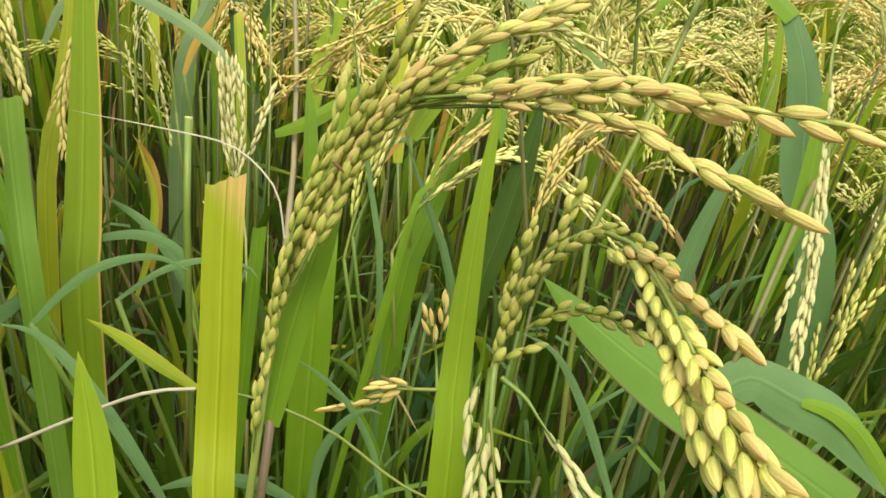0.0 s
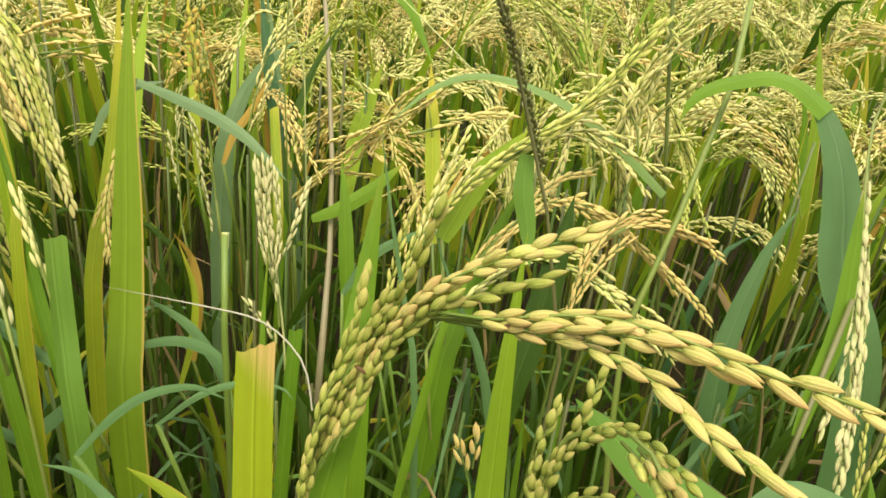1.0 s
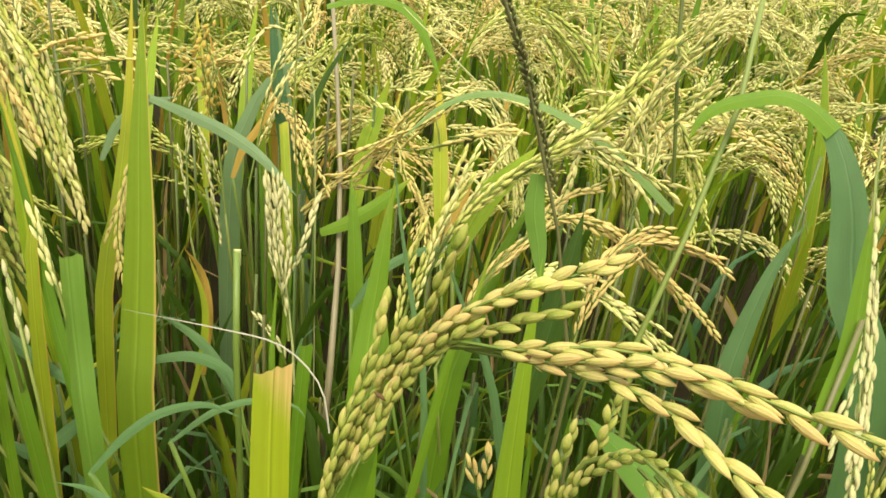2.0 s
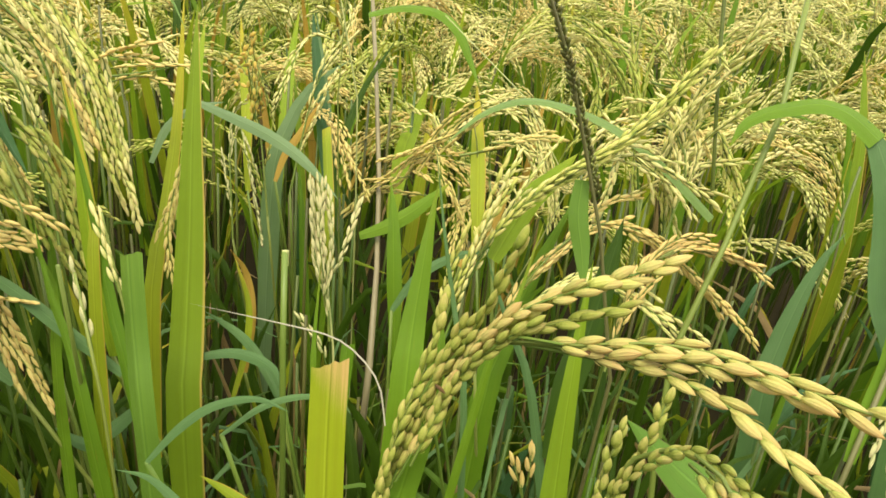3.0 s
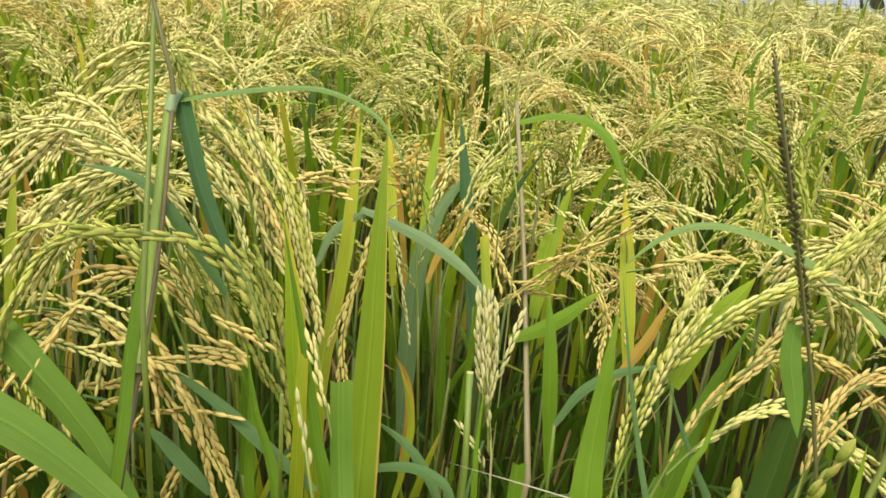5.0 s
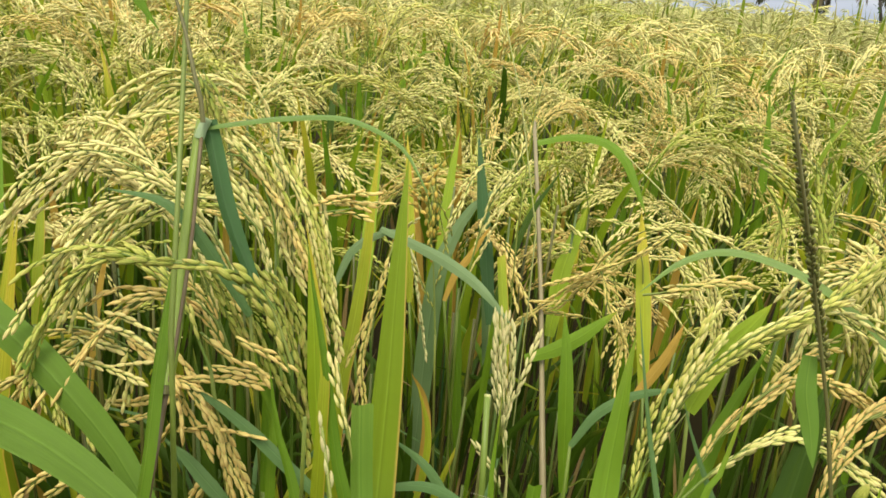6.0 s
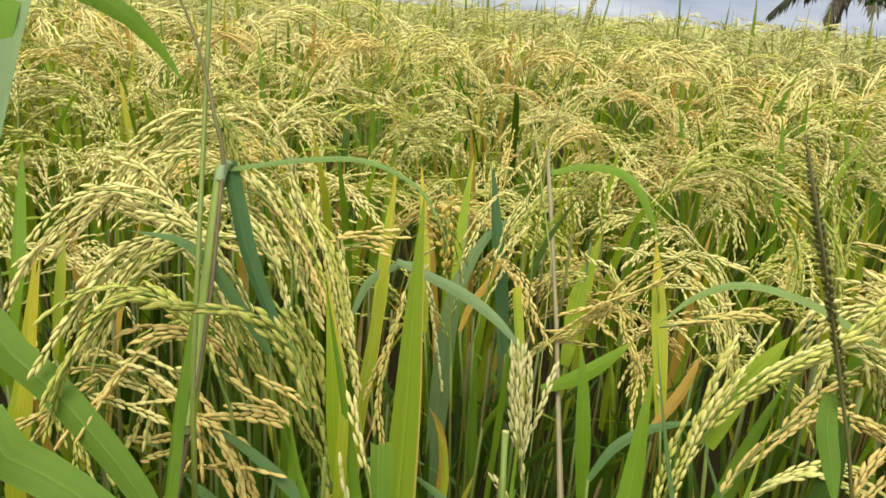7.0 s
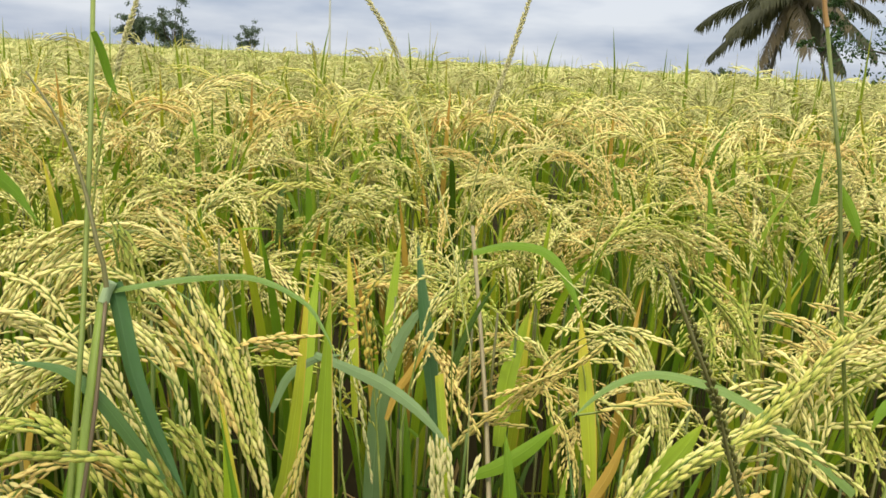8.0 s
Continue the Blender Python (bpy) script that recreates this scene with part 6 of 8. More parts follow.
bunch(right_rice, [(0.135, 0.700, 0.856), (0.164, 0.700, 0.851), (0.193, 0.700, 0.829)], [
    [(0.141, 0.706, 0.852), (0.164, 0.700, 0.848), (0.185, 0.693, 0.839), (0.204, 0.686, 0.821)],
    [(0.137, 0.702, 0.858), (0.162, 0.696, 0.860), (0.186, 0.689, 0.856), (0.201, 0.682, 0.848)],
    [(0.144, 0.695, 0.838), (0.170, 0.689, 0.833), (0.188, 0.682, 0.818), (0.203, 0.675, 0.797)],
    [(0.160, 0.689, 0.816), (0.173, 0.679, 0.816), (0.186, 0.669, 0.814)],
    [(0.154, 0.709, 0.807), (0.166, 0.699, 0.804), (0.169, 0.689, 0.803)],
    [(0.154, 0.699, 0.780), (0.172, 0.689, 0.788), (0.190, 0.679, 0.792)],
    [(0.147, 0.705, 0.862), (0.173, 0.699, 0.856), (0.195, 0.692, 0.835), (0.206, 0.685, 0.819)],
    [(0.172, 0.709, 0.873), (0.195, 0.699, 0.873), (0.213, 0.689, 0.871)]], GRAIN_TAN, 200, step=0.0043, length=0.0102, lean=0.18, fat=0.152, label="ripe tan panicle spreading sideways")
stem(right_rice, [(0.1, 0.48, 0), (0.124, 0.475, 0.768), (0.121, 0.475, 0.809)], 0.002, 0.0010, STALK, "stem", "")
stem(right_rice, [(0.12, 0.60, 0), (0.152, 0.630, 0.688), (0.139, 0.630, 0.757)], 0.002, 0.0010, STALK, "stem", "")

curl_grass = thing("tall_grass", "slender grass stalk with a curled leaf", "grass", (-0.16, 0.74, 0))
stem(curl_grass, [(-0.149, 0.705, 0), (-0.112, 0.581, 0.332), (-0.072, 0.451, 0.603), (-0.094, 0.552, 0.652), (-0.134, 0.688, 0.744), (-0.186, 0.817, 0.888)], 0.0040, 0.0024, STRAW, "stem", "weathered straight stalk")
leaf(curl_grass, [(-0.161, 0.712, 0.883), (-0.127, 0.719, 0.893), (-0.091, 0.723, 0.892), (-0.067, 0.718, 0.878), (-0.051, 0.708, 0.855), (-0.034, 0.696, 0.827)], 0.0125, LEAF_BRIGHT, "curled-over green leaf", face=(0, -0.5, 0.9), fold=0.2, n=18, base=0.8)
leaf(curl_grass, [(-0.124, 0.591, 0.687), (-0.098, 0.597, 0.7), (-0.073, 0.605, 0.718), (-0.043, 0.619, 0.747)], 0.016, LEAF_BRIGHT, "short green leaf", face=(0, -0.7, 0.7), fold=0.3)
leaf(curl_grass, [(-0.17, 0.729, 0.424), (-0.211, 0.774, 0.677), (-0.228, 0.795, 0.743), (-0.245, 0.816, 0.81), (-0.261, 0.833, 0.866)], 0.014, LEAF_PALE, "")
stem(curl_grass, [(-0.161, 0.739, 0), (-0.166, 0.734, 0.233), (-0.17, 0.729, 0.424)], 0.0026, 0.0018, STALK, "stem", "")
leaf(curl_grass, [(-0.251, 0.648, 0.428), (-0.256, 0.688, 0.685), (-0.249, 0.714, 0.749), (-0.229, 0.737, 0.794), (-0.193, 0.758, 0.824)], 0.024, LEAF_PALE, "", fold=0.2)
stem(curl_grass, [(-0.171, 0.729, 0), (-0.21, 0.689, 0.235), (-0.251, 0.648, 0.428)], 0.0026, 0.0018, STALK, "stem", "")
leaf(curl_grass, [(-0.271, 0.545, 0.812), (-0.238, 0.549, 0.801), (-0.204, 0.553, 0.788), (-0.168, 0.546, 0.772), (-0.13, 0.534, 0.745)], 0.012, LEAF_PALE, "", face=(0, -0.6, 0.8), fold=0.3)
leaf(curl_grass, [(-0.31, 0.533, 0.751), (-0.3, 0.548, 0.783), (-0.273, 0.552, 0.804), (-0.245, 0.552, 0.813)], 0.01, LEAF_PALE, "", face=(0, -0.6, 0.8))
leaf(curl_grass, [(-0.218, 0.603, 0.725), (-0.212, 0.614, 0.751), (-0.201, 0.625, 0.771), (-0.186, 0.641, 0.803)], 0.008, LEAF_ORANGE, "")
stem(curl_grass, [(-0.167, 0.724, 0), (-0.192, 0.665, 0.399), (-0.218, 0.603, 0.725)], 0.0022, 0.0014, STALK, "stem", "")
leaf(curl_grass, [(-0.177, 0.626, 0.441), (-0.172, 0.66, 0.699), (-0.169, 0.679, 0.747), (-0.151, 0.694, 0.83), (-0.126, 0.696, 0.876)], 0.008, LEAF_BRIGHT, "")
stem(curl_grass, [(-0.162, 0.726, 0), (-0.169, 0.677, 0.243), (-0.177, 0.626, 0.441)], 0.0026, 0.0018, STALK, "stem", "")
leaf(curl_grass, [(-0.18, 0.419, 0.594), (-0.175, 0.436, 0.635), (-0.178, 0.45, 0.672), (-0.195, 0.46, 0.71)], 0.0065, LEAF_YELLOW, "drying orange leaf")
stem(curl_grass, [(-0.162, 0.701, 0), (-0.171, 0.563, 0.327), (-0.18, 0.419, 0.594)], 0.0022, 0.0014, STALK, "stem", "")
leaf(curl_grass, [(-0.015, 0.545, 0.694), (-0.004, 0.555, 0.712), (0.008, 0.567, 0.734), (0.018, 0.581, 0.764)], 0.0105, LEAF_ORANGE, "")
stem(curl_grass, [(-0.143, 0.717, 0), (-0.08, 0.633, 0.382), (-0.015, 0.545, 0.694)], 0.0022, 0.0014, STALK, "stem", "")
leaf(curl_grass, [(-0.127, 0.816, 0.437), (-0.119, 0.89, 0.686), (-0.119, 0.904, 0.723), (-0.114, 0.922, 0.764)], 0.017, LEAF_YELLOW, "")
stem(curl_grass, [(-0.156, 0.749, 0), (-0.142, 0.782, 0.24), (-0.127, 0.816, 0.437)], 0.0026, 0.0018, STALK, "stem", "")

centre_rice = thing("rice_plant", "rice plant with fanned pale panicles tipped with tan", "rice plant", (0.02, 0.74, 0))
bunch(centre_rice, [(-0.021, 0.668, 0.740), (-0.028, 0.668, 0.782), (-0.036, 0.668, 0.796), (-0.059, 0.668, 0.777), (-0.085, 0.668, 0.742)], [
    [(-0.003, 0.652, 0.829), (-0.026, 0.648, 0.805), (-0.051, 0.644, 0.787), (-0.072, 0.640, 0.777), (-0.097, 0.636, 0.763), (-0.115, 0.632, 0.756)],
    [(-0.029, 0.663, 0.823), (-0.050, 0.660, 0.807), (-0.066, 0.657, 0.788), (-0.077, 0.653, 0.768), (-0.090, 0.650, 0.756), (-0.114, 0.647, 0.734), (-0.129, 0.643, 0.729)],
    [(-0.019, 0.669, 0.810), (-0.035, 0.666, 0.794), (-0.050, 0.663, 0.778), (-0.068, 0.660, 0.759), (-0.084, 0.657, 0.750), (-0.100, 0.655, 0.727), (-0.125, 0.652, 0.714), (-0.148, 0.649, 0.690)],
    [(-0.052, 0.661, 0.761), (-0.072, 0.656, 0.760), (-0.092, 0.651, 0.751), (-0.104, 0.646, 0.734), (-0.122, 0.641, 0.730)],
    [(-0.058, 0.666, 0.735), (-0.046, 0.661, 0.721), (-0.038, 0.656, 0.708), (-0.028, 0.651, 0.692), (-0.022, 0.646, 0.670)],
    [(-0.070, 0.664, 0.713), (-0.091, 0.659, 0.714), (-0.116, 0.654, 0.714), (-0.137, 0.649, 0.708), (-0.152, 0.644, 0.689)],
    [(-0.088, 0.650, 0.737), (-0.115, 0.645, 0.729), (-0.128, 0.640, 0.719), (-0.141, 0.635, 0.706), (-0.153, 0.630, 0.694)],
    [(-0.024, 0.666, 0.818), (-0.043, 0.662, 0.802), (-0.059, 0.658, 0.784), (-0.068, 0.654, 0.769), (-0.080, 0.650, 0.746), (-0.072, 0.646, 0.739)],
    [(-0.044, 0.662, 0.797), (-0.060, 0.656, 0.780), (-0.079, 0.649, 0.767), (-0.096, 0.642, 0.762)],
    [(-0.062, 0.655, 0.744), (-0.049, 0.649, 0.737), (-0.040, 0.642, 0.725), (-0.031, 0.635, 0.710)],
    [(-0.068, 0.649, 0.774), (-0.060, 0.642, 0.763), (-0.055, 0.635, 0.747), (-0.046, 0.629, 0.735)]], GRAIN_TAN, 193, step=0.0043, length=0.0102, lean=0.18, fat=0.152, label="ripe panicle bowing to one side")
bunch(centre_rice, [(-0.014, 0.735, 0.715), (-0.019, 0.735, 0.769), (-0.012, 0.735, 0.799), (0.016, 0.735, 0.806), (0.037, 0.735, 0.783)], [
    [(-0.123, 0.739, 0.795), (-0.108, 0.732, 0.786), (-0.092, 0.725, 0.785), (-0.077, 0.719, 0.771)],
    [(-0.094, 0.729, 0.805), (-0.071, 0.725, 0.807), (-0.046, 0.721, 0.807), (-0.022, 0.717, 0.809), (-0.002, 0.713, 0.804), (0.004, 0.709, 0.800)],
    [(-0.036, 0.735, 0.814), (-0.020, 0.729, 0.811), (-0.003, 0.722, 0.806), (0.012, 0.715, 0.805)],
    [(0.010, 0.739, 0.814), (0.029, 0.735, 0.798), (0.040, 0.731, 0.778), (0.050, 0.727, 0.757), (0.060, 0.723, 0.734), (0.071, 0.719, 0.692)],
    [(0.016, 0.735, 0.806), (0.028, 0.731, 0.786), (0.039, 0.727, 0.766), (0.047, 0.723, 0.745), (0.057, 0.719, 0.717), (0.061, 0.715, 0.679)],
    [(0.020, 0.740, 0.810), (0.034, 0.736, 0.788), (0.044, 0.732, 0.765), (0.054, 0.728, 0.739), (0.061, 0.724, 0.712), (0.067, 0.720, 0.686)],
    [(-0.038, 0.727, 0.769), (-0.019, 0.723, 0.774), (0.000, 0.719, 0.778), (0.016, 0.715, 0.767), (0.030, 0.711, 0.763), (0.043, 0.707, 0.770)],
    [(-0.025, 0.737, 0.731), (-0.005, 0.732, 0.726), (0.011, 0.727, 0.718), (0.025, 0.722, 0.704), (0.041, 0.717, 0.693)],
    [(-0.055, 0.729, 0.736), (-0.034, 0.722, 0.734), (-0.014, 0.715, 0.733), (0.001, 0.709, 0.733)],
    [(-0.003, 0.740, 0.750), (0.016, 0.735, 0.764), (0.030, 0.730, 0.744), (0.044, 0.725, 0.725), (0.049, 0.720, 0.706)],
    [(-0.023, 0.739, 0.802), (0.001, 0.735, 0.809), (0.022, 0.731, 0.814), (0.039, 0.727, 0.810), (0.053, 0.723, 0.806), (0.063, 0.719, 0.801)],
    [(-0.047, 0.720, 0.794), (-0.026, 0.716, 0.804), (-0.009, 0.712, 0.818), (0.012, 0.708, 0.820), (0.031, 0.704, 0.817), (0.047, 0.700, 0.816)],
    [(-0.039, 0.721, 0.785), (-0.021, 0.717, 0.797), (-0.000, 0.713, 0.804), (0.017, 0.709, 0.798), (0.031, 0.705, 0.781), (0.040, 0.701, 0.759)],
    [(-0.085, 0.723, 0.793), (-0.078, 0.717, 0.780), (-0.066, 0.710, 0.769), (-0.057, 0.703, 0.765)],
    [(-0.147, 0.741, 0.751), (-0.130, 0.731, 0.766), (-0.113, 0.721, 0.770)],
    [(-0.141, 0.728, 0.741), (-0.127, 0.718, 0.755), (-0.113, 0.708, 0.767)]], GRAIN, 194, step=0.0043, length=0.0102, lean=0.18, fat=0.152, label="pale panicle fanning out")
bunch(centre_rice, [(-0.024, 0.520, 0.807), (0.004, 0.520, 0.817), (0.034, 0.520, 0.832)], [
    [(-0.010, 0.518, 0.813), (0.004, 0.518, 0.819), (0.017, 0.518, 0.826), (0.030, 0.518, 0.832), (0.043, 0.518, 0.838), (0.052, 0.518, 0.836)],
    [(-0.000, 0.510, 0.824), (0.015, 0.510, 0.827), (0.028, 0.510, 0.832), (0.042, 0.510, 0.835), (0.052, 0.510, 0.835)]], GRAIN_TAN, 195, step=0.0046, length=0.0098, lean=0.13, fat=0.16, label="ripe tan strand")
stem(centre_rice, [(0.02, 0.74, 0), (-0.011, 0.700, 0.656), (-0.021, 0.668, 0.740)], 0.002, 0.0012, STALK, "stem", "")
stem(centre_rice, [(0.03, 0.73, 0), (-0.001, 0.735, 0.631), (-0.014, 0.735, 0.715)], 0.002, 0.0012, STALK, "stem", "")

seed_grass = thing("tall_grass", "two thin grass stalks with beaded seed heads", "grass", (-0.12, 0.62, 0))
stem(seed_grass, [(-0.121, 0.614, 0), (-0.124, 0.591, 0.463), (-0.128, 0.568, 0.841), (-0.154, 0.583, 0.924), (-0.178, 0.597, 0.998), (-0.213, 0.604, 1.076), (-0.256, 0.606, 1.148)], 0.001, 0.0005, STALK_PALE, "stem", "")
seed_spike(seed_grass, [(-0.213, 0.604, 1.076), (-0.23, 0.604, 1.107), (-0.249, 0.604, 1.133), (-0.278, 0.606, 1.166)], 0.0016, SPIKE_PALE, 53)
stem(seed_grass, [(-0.123, 0.613, 0), (-0.133, 0.589, 0.462), (-0.144, 0.563, 0.84), (-0.147, 0.587, 0.93), (-0.138, 0.608, 1), (-0.127, 0.622, 1.061), (-0.105, 0.648, 1.161)], 0.001, 0.0005, STALK, "stem", "")
seed_spike(seed_grass, [(-0.134, 0.614, 1.04), (-0.123, 0.625, 1.081), (-0.109, 0.642, 1.141), (-0.1, 0.655, 1.18)], 0.0016, SPIKE_PALE, 55)

edge_grass = thing("tall_grass", "tall green grass stalks with a seed head", "grass", (-0.5, 0.7, 0))
stem(edge_grass, [(-0.492, 0.67, 0), (-0.463, 0.56, 0.503), (-0.432, 0.446, 0.914), (-0.432, 0.461, 0.973), (-0.429, 0.477, 1.028), (-0.421, 0.49, 1.069), (-0.414, 0.508, 1.129)], 0.0012, 0.0007, STALK, "stem", "")
seed_spike(edge_grass, [(-0.424, 0.487, 1.062), (-0.42, 0.495, 1.088), (-0.414, 0.505, 1.12), (-0.413, 0.51, 1.138)], 0.0017, SPIKE_PALE, 57)
leaf(edge_grass, [(-0.313, 0.331, 1.09), (-0.311, 0.334, 1.079), (-0.308, 0.336, 1.063), (-0.302, 0.335, 1.054)], 0.0065, LEAF_BRIGHT, "", fold=0.2, base=0.6)

right_stalk_grass = thing("tall_grass", "tall green grass stalk with a brown joint", "grass", (0.33, 0.6, 0))
stem(right_stalk_grass, [(0.312, 0.591, 0), (0.245, 0.559, 0.457), (0.176, 0.525, 0.83), (0.162, 0.544, 0.912), (0.15, 0.566, 1.007), (0.139, 0.581, 1.073), (0.126, 0.592, 1.127)], 0.0017, 0.0015, STALK_OLIVE, "stem", "")
stem(right_stalk_grass, [(0.127, 0.591, 1.123), (0.124, 0.594, 1.135), (0.118, 0.601, 1.168)], 0.0021, 0.0015, STALK_RUST, "joint", "reddish-brown joint")
leaf(right_stalk_grass, [(0.15, 0.566, 1.007), (0.157, 0.565, 0.995), (0.165, 0.562, 0.979), (0.168, 0.56, 0.967)], 0.008, LEAF_BRIGHT, "")
stem(broad_weed, [(0.23, 0.365, 0), (0.194, 0.381, 0.38), (0.156, 0.399, 0.691), (0.165, 0.418, 0.729), (0.185, 0.458, 0.81), (0.205, 0.496, 0.888), (0.21, 0.535, 0.975)], 0.0028, 0.002, STALK, "stem", "grey-green jointed stalk")
leaf(bent_leaf_grass, [(0.291, 0.488, 0.333), (0.288, 0.574, 0.578), (0.293, 0.598, 0.624), (0.308, 0.625, 0.677), (0.323, 0.645, 0.715), (0.343, 0.661, 0.746)], 0.028, LEAF_BLUE, "", fold=0.15)
stem(bent_leaf_grass, [(0.352, 0.463, 0), (0.322, 0.475, 0.183), (0.291, 0.488, 0.333)], 0.0026, 0.0018, STALK, "stem", "")

mid_rice = thing("rice_plant", "rice plant with drooping gold and pale panicles", "rice plant", (-0.2, 0.68, 0))
bunch(mid_rice, [(-0.236, 0.600, 0.772), (-0.239, 0.600, 0.804), (-0.244, 0.600, 0.833), (-0.248, 0.600, 0.846)], [
    [(-0.226, 0.600, 0.880), (-0.234, 0.597, 0.869), (-0.240, 0.594, 0.857), (-0.244, 0.590, 0.846)],
    [(-0.232, 0.597, 0.873), (-0.237, 0.595, 0.859), (-0.234, 0.593, 0.843), (-0.234, 0.591, 0.822), (-0.235, 0.589, 0.799), (-0.232, 0.587, 0.778)],
    [(-0.271, 0.596, 0.848), (-0.263, 0.593, 0.840), (-0.254, 0.590, 0.845), (-0.245, 0.586, 0.849)],
    [(-0.277, 0.602, 0.832), (-0.266, 0.599, 0.836), (-0.254, 0.595, 0.835), (-0.245, 0.592, 0.838)],
    [(-0.277, 0.602, 0.818), (-0.265, 0.599, 0.826), (-0.256, 0.595, 0.823), (-0.249, 0.592, 0.821)],
    [(-0.250, 0.610, 0.845), (-0.246, 0.606, 0.831), (-0.245, 0.603, 0.816), (-0.241, 0.600, 0.800)],
    [(-0.230, 0.604, 0.832), (-0.232, 0.599, 0.819), (-0.233, 0.594, 0.805)],
    [(-0.243, 0.610, 0.781), (-0.235, 0.605, 0.792), (-0.231, 0.600, 0.801)]], GRAIN_OCHRE, 196, step=0.0058, length=0.0078, lean=0.5, fat=0.26, label="blighted cluster of ochre grains")
bunch(mid_rice, [(-0.315, 0.456, 0.841), (-0.281, 0.468, 0.848), (-0.246, 0.48, 0.857)], [
    [(-0.299, 0.464, 0.85), (-0.273, 0.473, 0.856), (-0.244, 0.481, 0.858)],
    [(-0.295, 0.461, 0.841), (-0.276, 0.469, 0.847), (-0.259, 0.472, 0.845)]], GRAIN_TAN, 101, lean=0.14)
panicle(mid_rice, [(-0.22, 0.589, 0.692), (-0.238, 0.614, 0.768), (-0.255, 0.63, 0.822), (-0.265, 0.635, 0.84), (-0.249, 0.631, 0.835), (-0.231, 0.617, 0.799)], GRAIN_OLIVE, 102, detail=1, count=9, reach=0.05, spread=0.5, length=0.0075, step=0.005)
stem(mid_rice, [(-0.202, 0.669, 0), (-0.211, 0.63, 0.381), (-0.22, 0.589, 0.692)], 0.002, 0.0012, STALK, "stem", "")
panicle(mid_rice, [(-0.271, 0.617, 0.645), (-0.29, 0.654, 0.736), (-0.288, 0.668, 0.765), (-0.264, 0.643, 0.724), (-0.24, 0.613, 0.673)], GRAIN_PALE, 103, detail=1, count=6, reach=0.07, spread=0.12)
stem(mid_rice, [(-0.209, 0.672, 0), (-0.239, 0.645, 0.355), (-0.271, 0.617, 0.645)], 0.002, 0.0012, STALK, "stem", "")
panicle(mid_rice, [(-0.202, 0.603, 0.716), (-0.193, 0.644, 0.816), (-0.174, 0.669, 0.868), (-0.207, 0.657, 0.86), (-0.219, 0.629, 0.822)], GRAIN, 106, detail=1, count=8, reach=0.08, spread=0.24)
stem(mid_rice, [(-0.2, 0.671, 0), (-0.201, 0.638, 0.394), (-0.202, 0.603, 0.716)], 0.002, 0.0012, STALK, "stem", "")
panicle(right_rice, [(0.148, 0.499, 0.776), (0.155, 0.52, 0.825), (0.133, 0.525, 0.856), (0.106, 0.513, 0.841), (0.099, 0.5, 0.812)], GRAIN, 109, count=9, reach=0.08, spread=0.25)
leaf(broad_weed, [(0.257, 0.26, 0.715), (0.272, 0.257, 0.714), (0.287, 0.252, 0.707), (0.304, 0.241, 0.69), (0.315, 0.231, 0.674)], 0.011, LEAF_BRIGHT, "", face=(-0.2, -0.5, 0.8), fold=0.3)

leaf(curl_grass, [(-0.178, 0.66, 0.682), (-0.2, 0.7, 0.746), (-0.221, 0.73, 0.816), (-0.239, 0.76, 0.874)], 0.0159, LEAF_DARK, "narrow dark blue-green upright leaf", fold=0.35, widest=0.3)
stem(curl_grass, [(-0.16, 0.74, 0), (-0.169, 0.7, 0.355), (-0.178, 0.66, 0.682)], 0.0022, 0.0014, STALK, "stem", "")
leaf(curl_grass, [(-0.144, 0.6, 0.651), (-0.166, 0.63, 0.725), (-0.154, 0.67, 0.805), (-0.126, 0.7, 0.865)], 0.0092, LEAF, "", fold=0.3, widest=0.3)
stem(curl_grass, [(-0.16, 0.74, 0), (-0.152, 0.67, 0.339), (-0.144, 0.6, 0.651)], 0.0022, 0.0014, STALK, "stem", "")
leaf(curl_grass, [(-0.126, 0.5, 0.686), (-0.137, 0.53, 0.738), (-0.159, 0.58, 0.795)], 0.009, LEAF_YELLOW, "leaf sheath cut off short", fold=0.5, cut=0.003, base=0.95, n=10)
stem(curl_grass, [(-0.16, 0.74, 0), (-0.143, 0.62, 0.357), (-0.126, 0.5, 0.686)], 0.0022, 0.0014, STALK, "stem", "")
leaf(mid_rice, [(-0.187, 0.46, 0.595), (-0.185, 0.47, 0.651), (-0.194, 0.48, 0.684), (-0.204, 0.47, 0.711)], 0.0089, LEAF_ORANGE, "drying orange leaf curled at its tip", fold=0.35, widest=0.3)
stem(mid_rice, [(-0.2, 0.68, 0), (-0.194, 0.57, 0.309), (-0.187, 0.46, 0.595)], 0.0022, 0.0014, STALK, "stem", "")
leaf(curl_grass, [(-0.113, 0.68, 0.674), (-0.114, 0.72, 0.736), (-0.109, 0.75, 0.769), (-0.101, 0.77, 0.808)], 0.0202, LEAF_SPOT, "bright green leaf with brown flecks", fold=0.25, widest=0.35)
stem(curl_grass, [(-0.16, 0.74, 0), (-0.137, 0.71, 0.35), (-0.113, 0.68, 0.674)], 0.0022, 0.0014, STALK, "stem", "")
leaf(big_leaf_rice, [(-0.295, 0.55, 0.69), (-0.308, 0.6, 0.751), (-0.324, 0.65, 0.805), (-0.337, 0.7, 0.857)], 0.0152, LEAF_SPOT, "", fold=0.3, widest=0.3)
stem(big_leaf_rice, [(-0.2, 0.5, 0), (-0.247, 0.525, 0.359), (-0.295, 0.55, 0.69)], 0.0022, 0.0014, STALK, "stem", "")
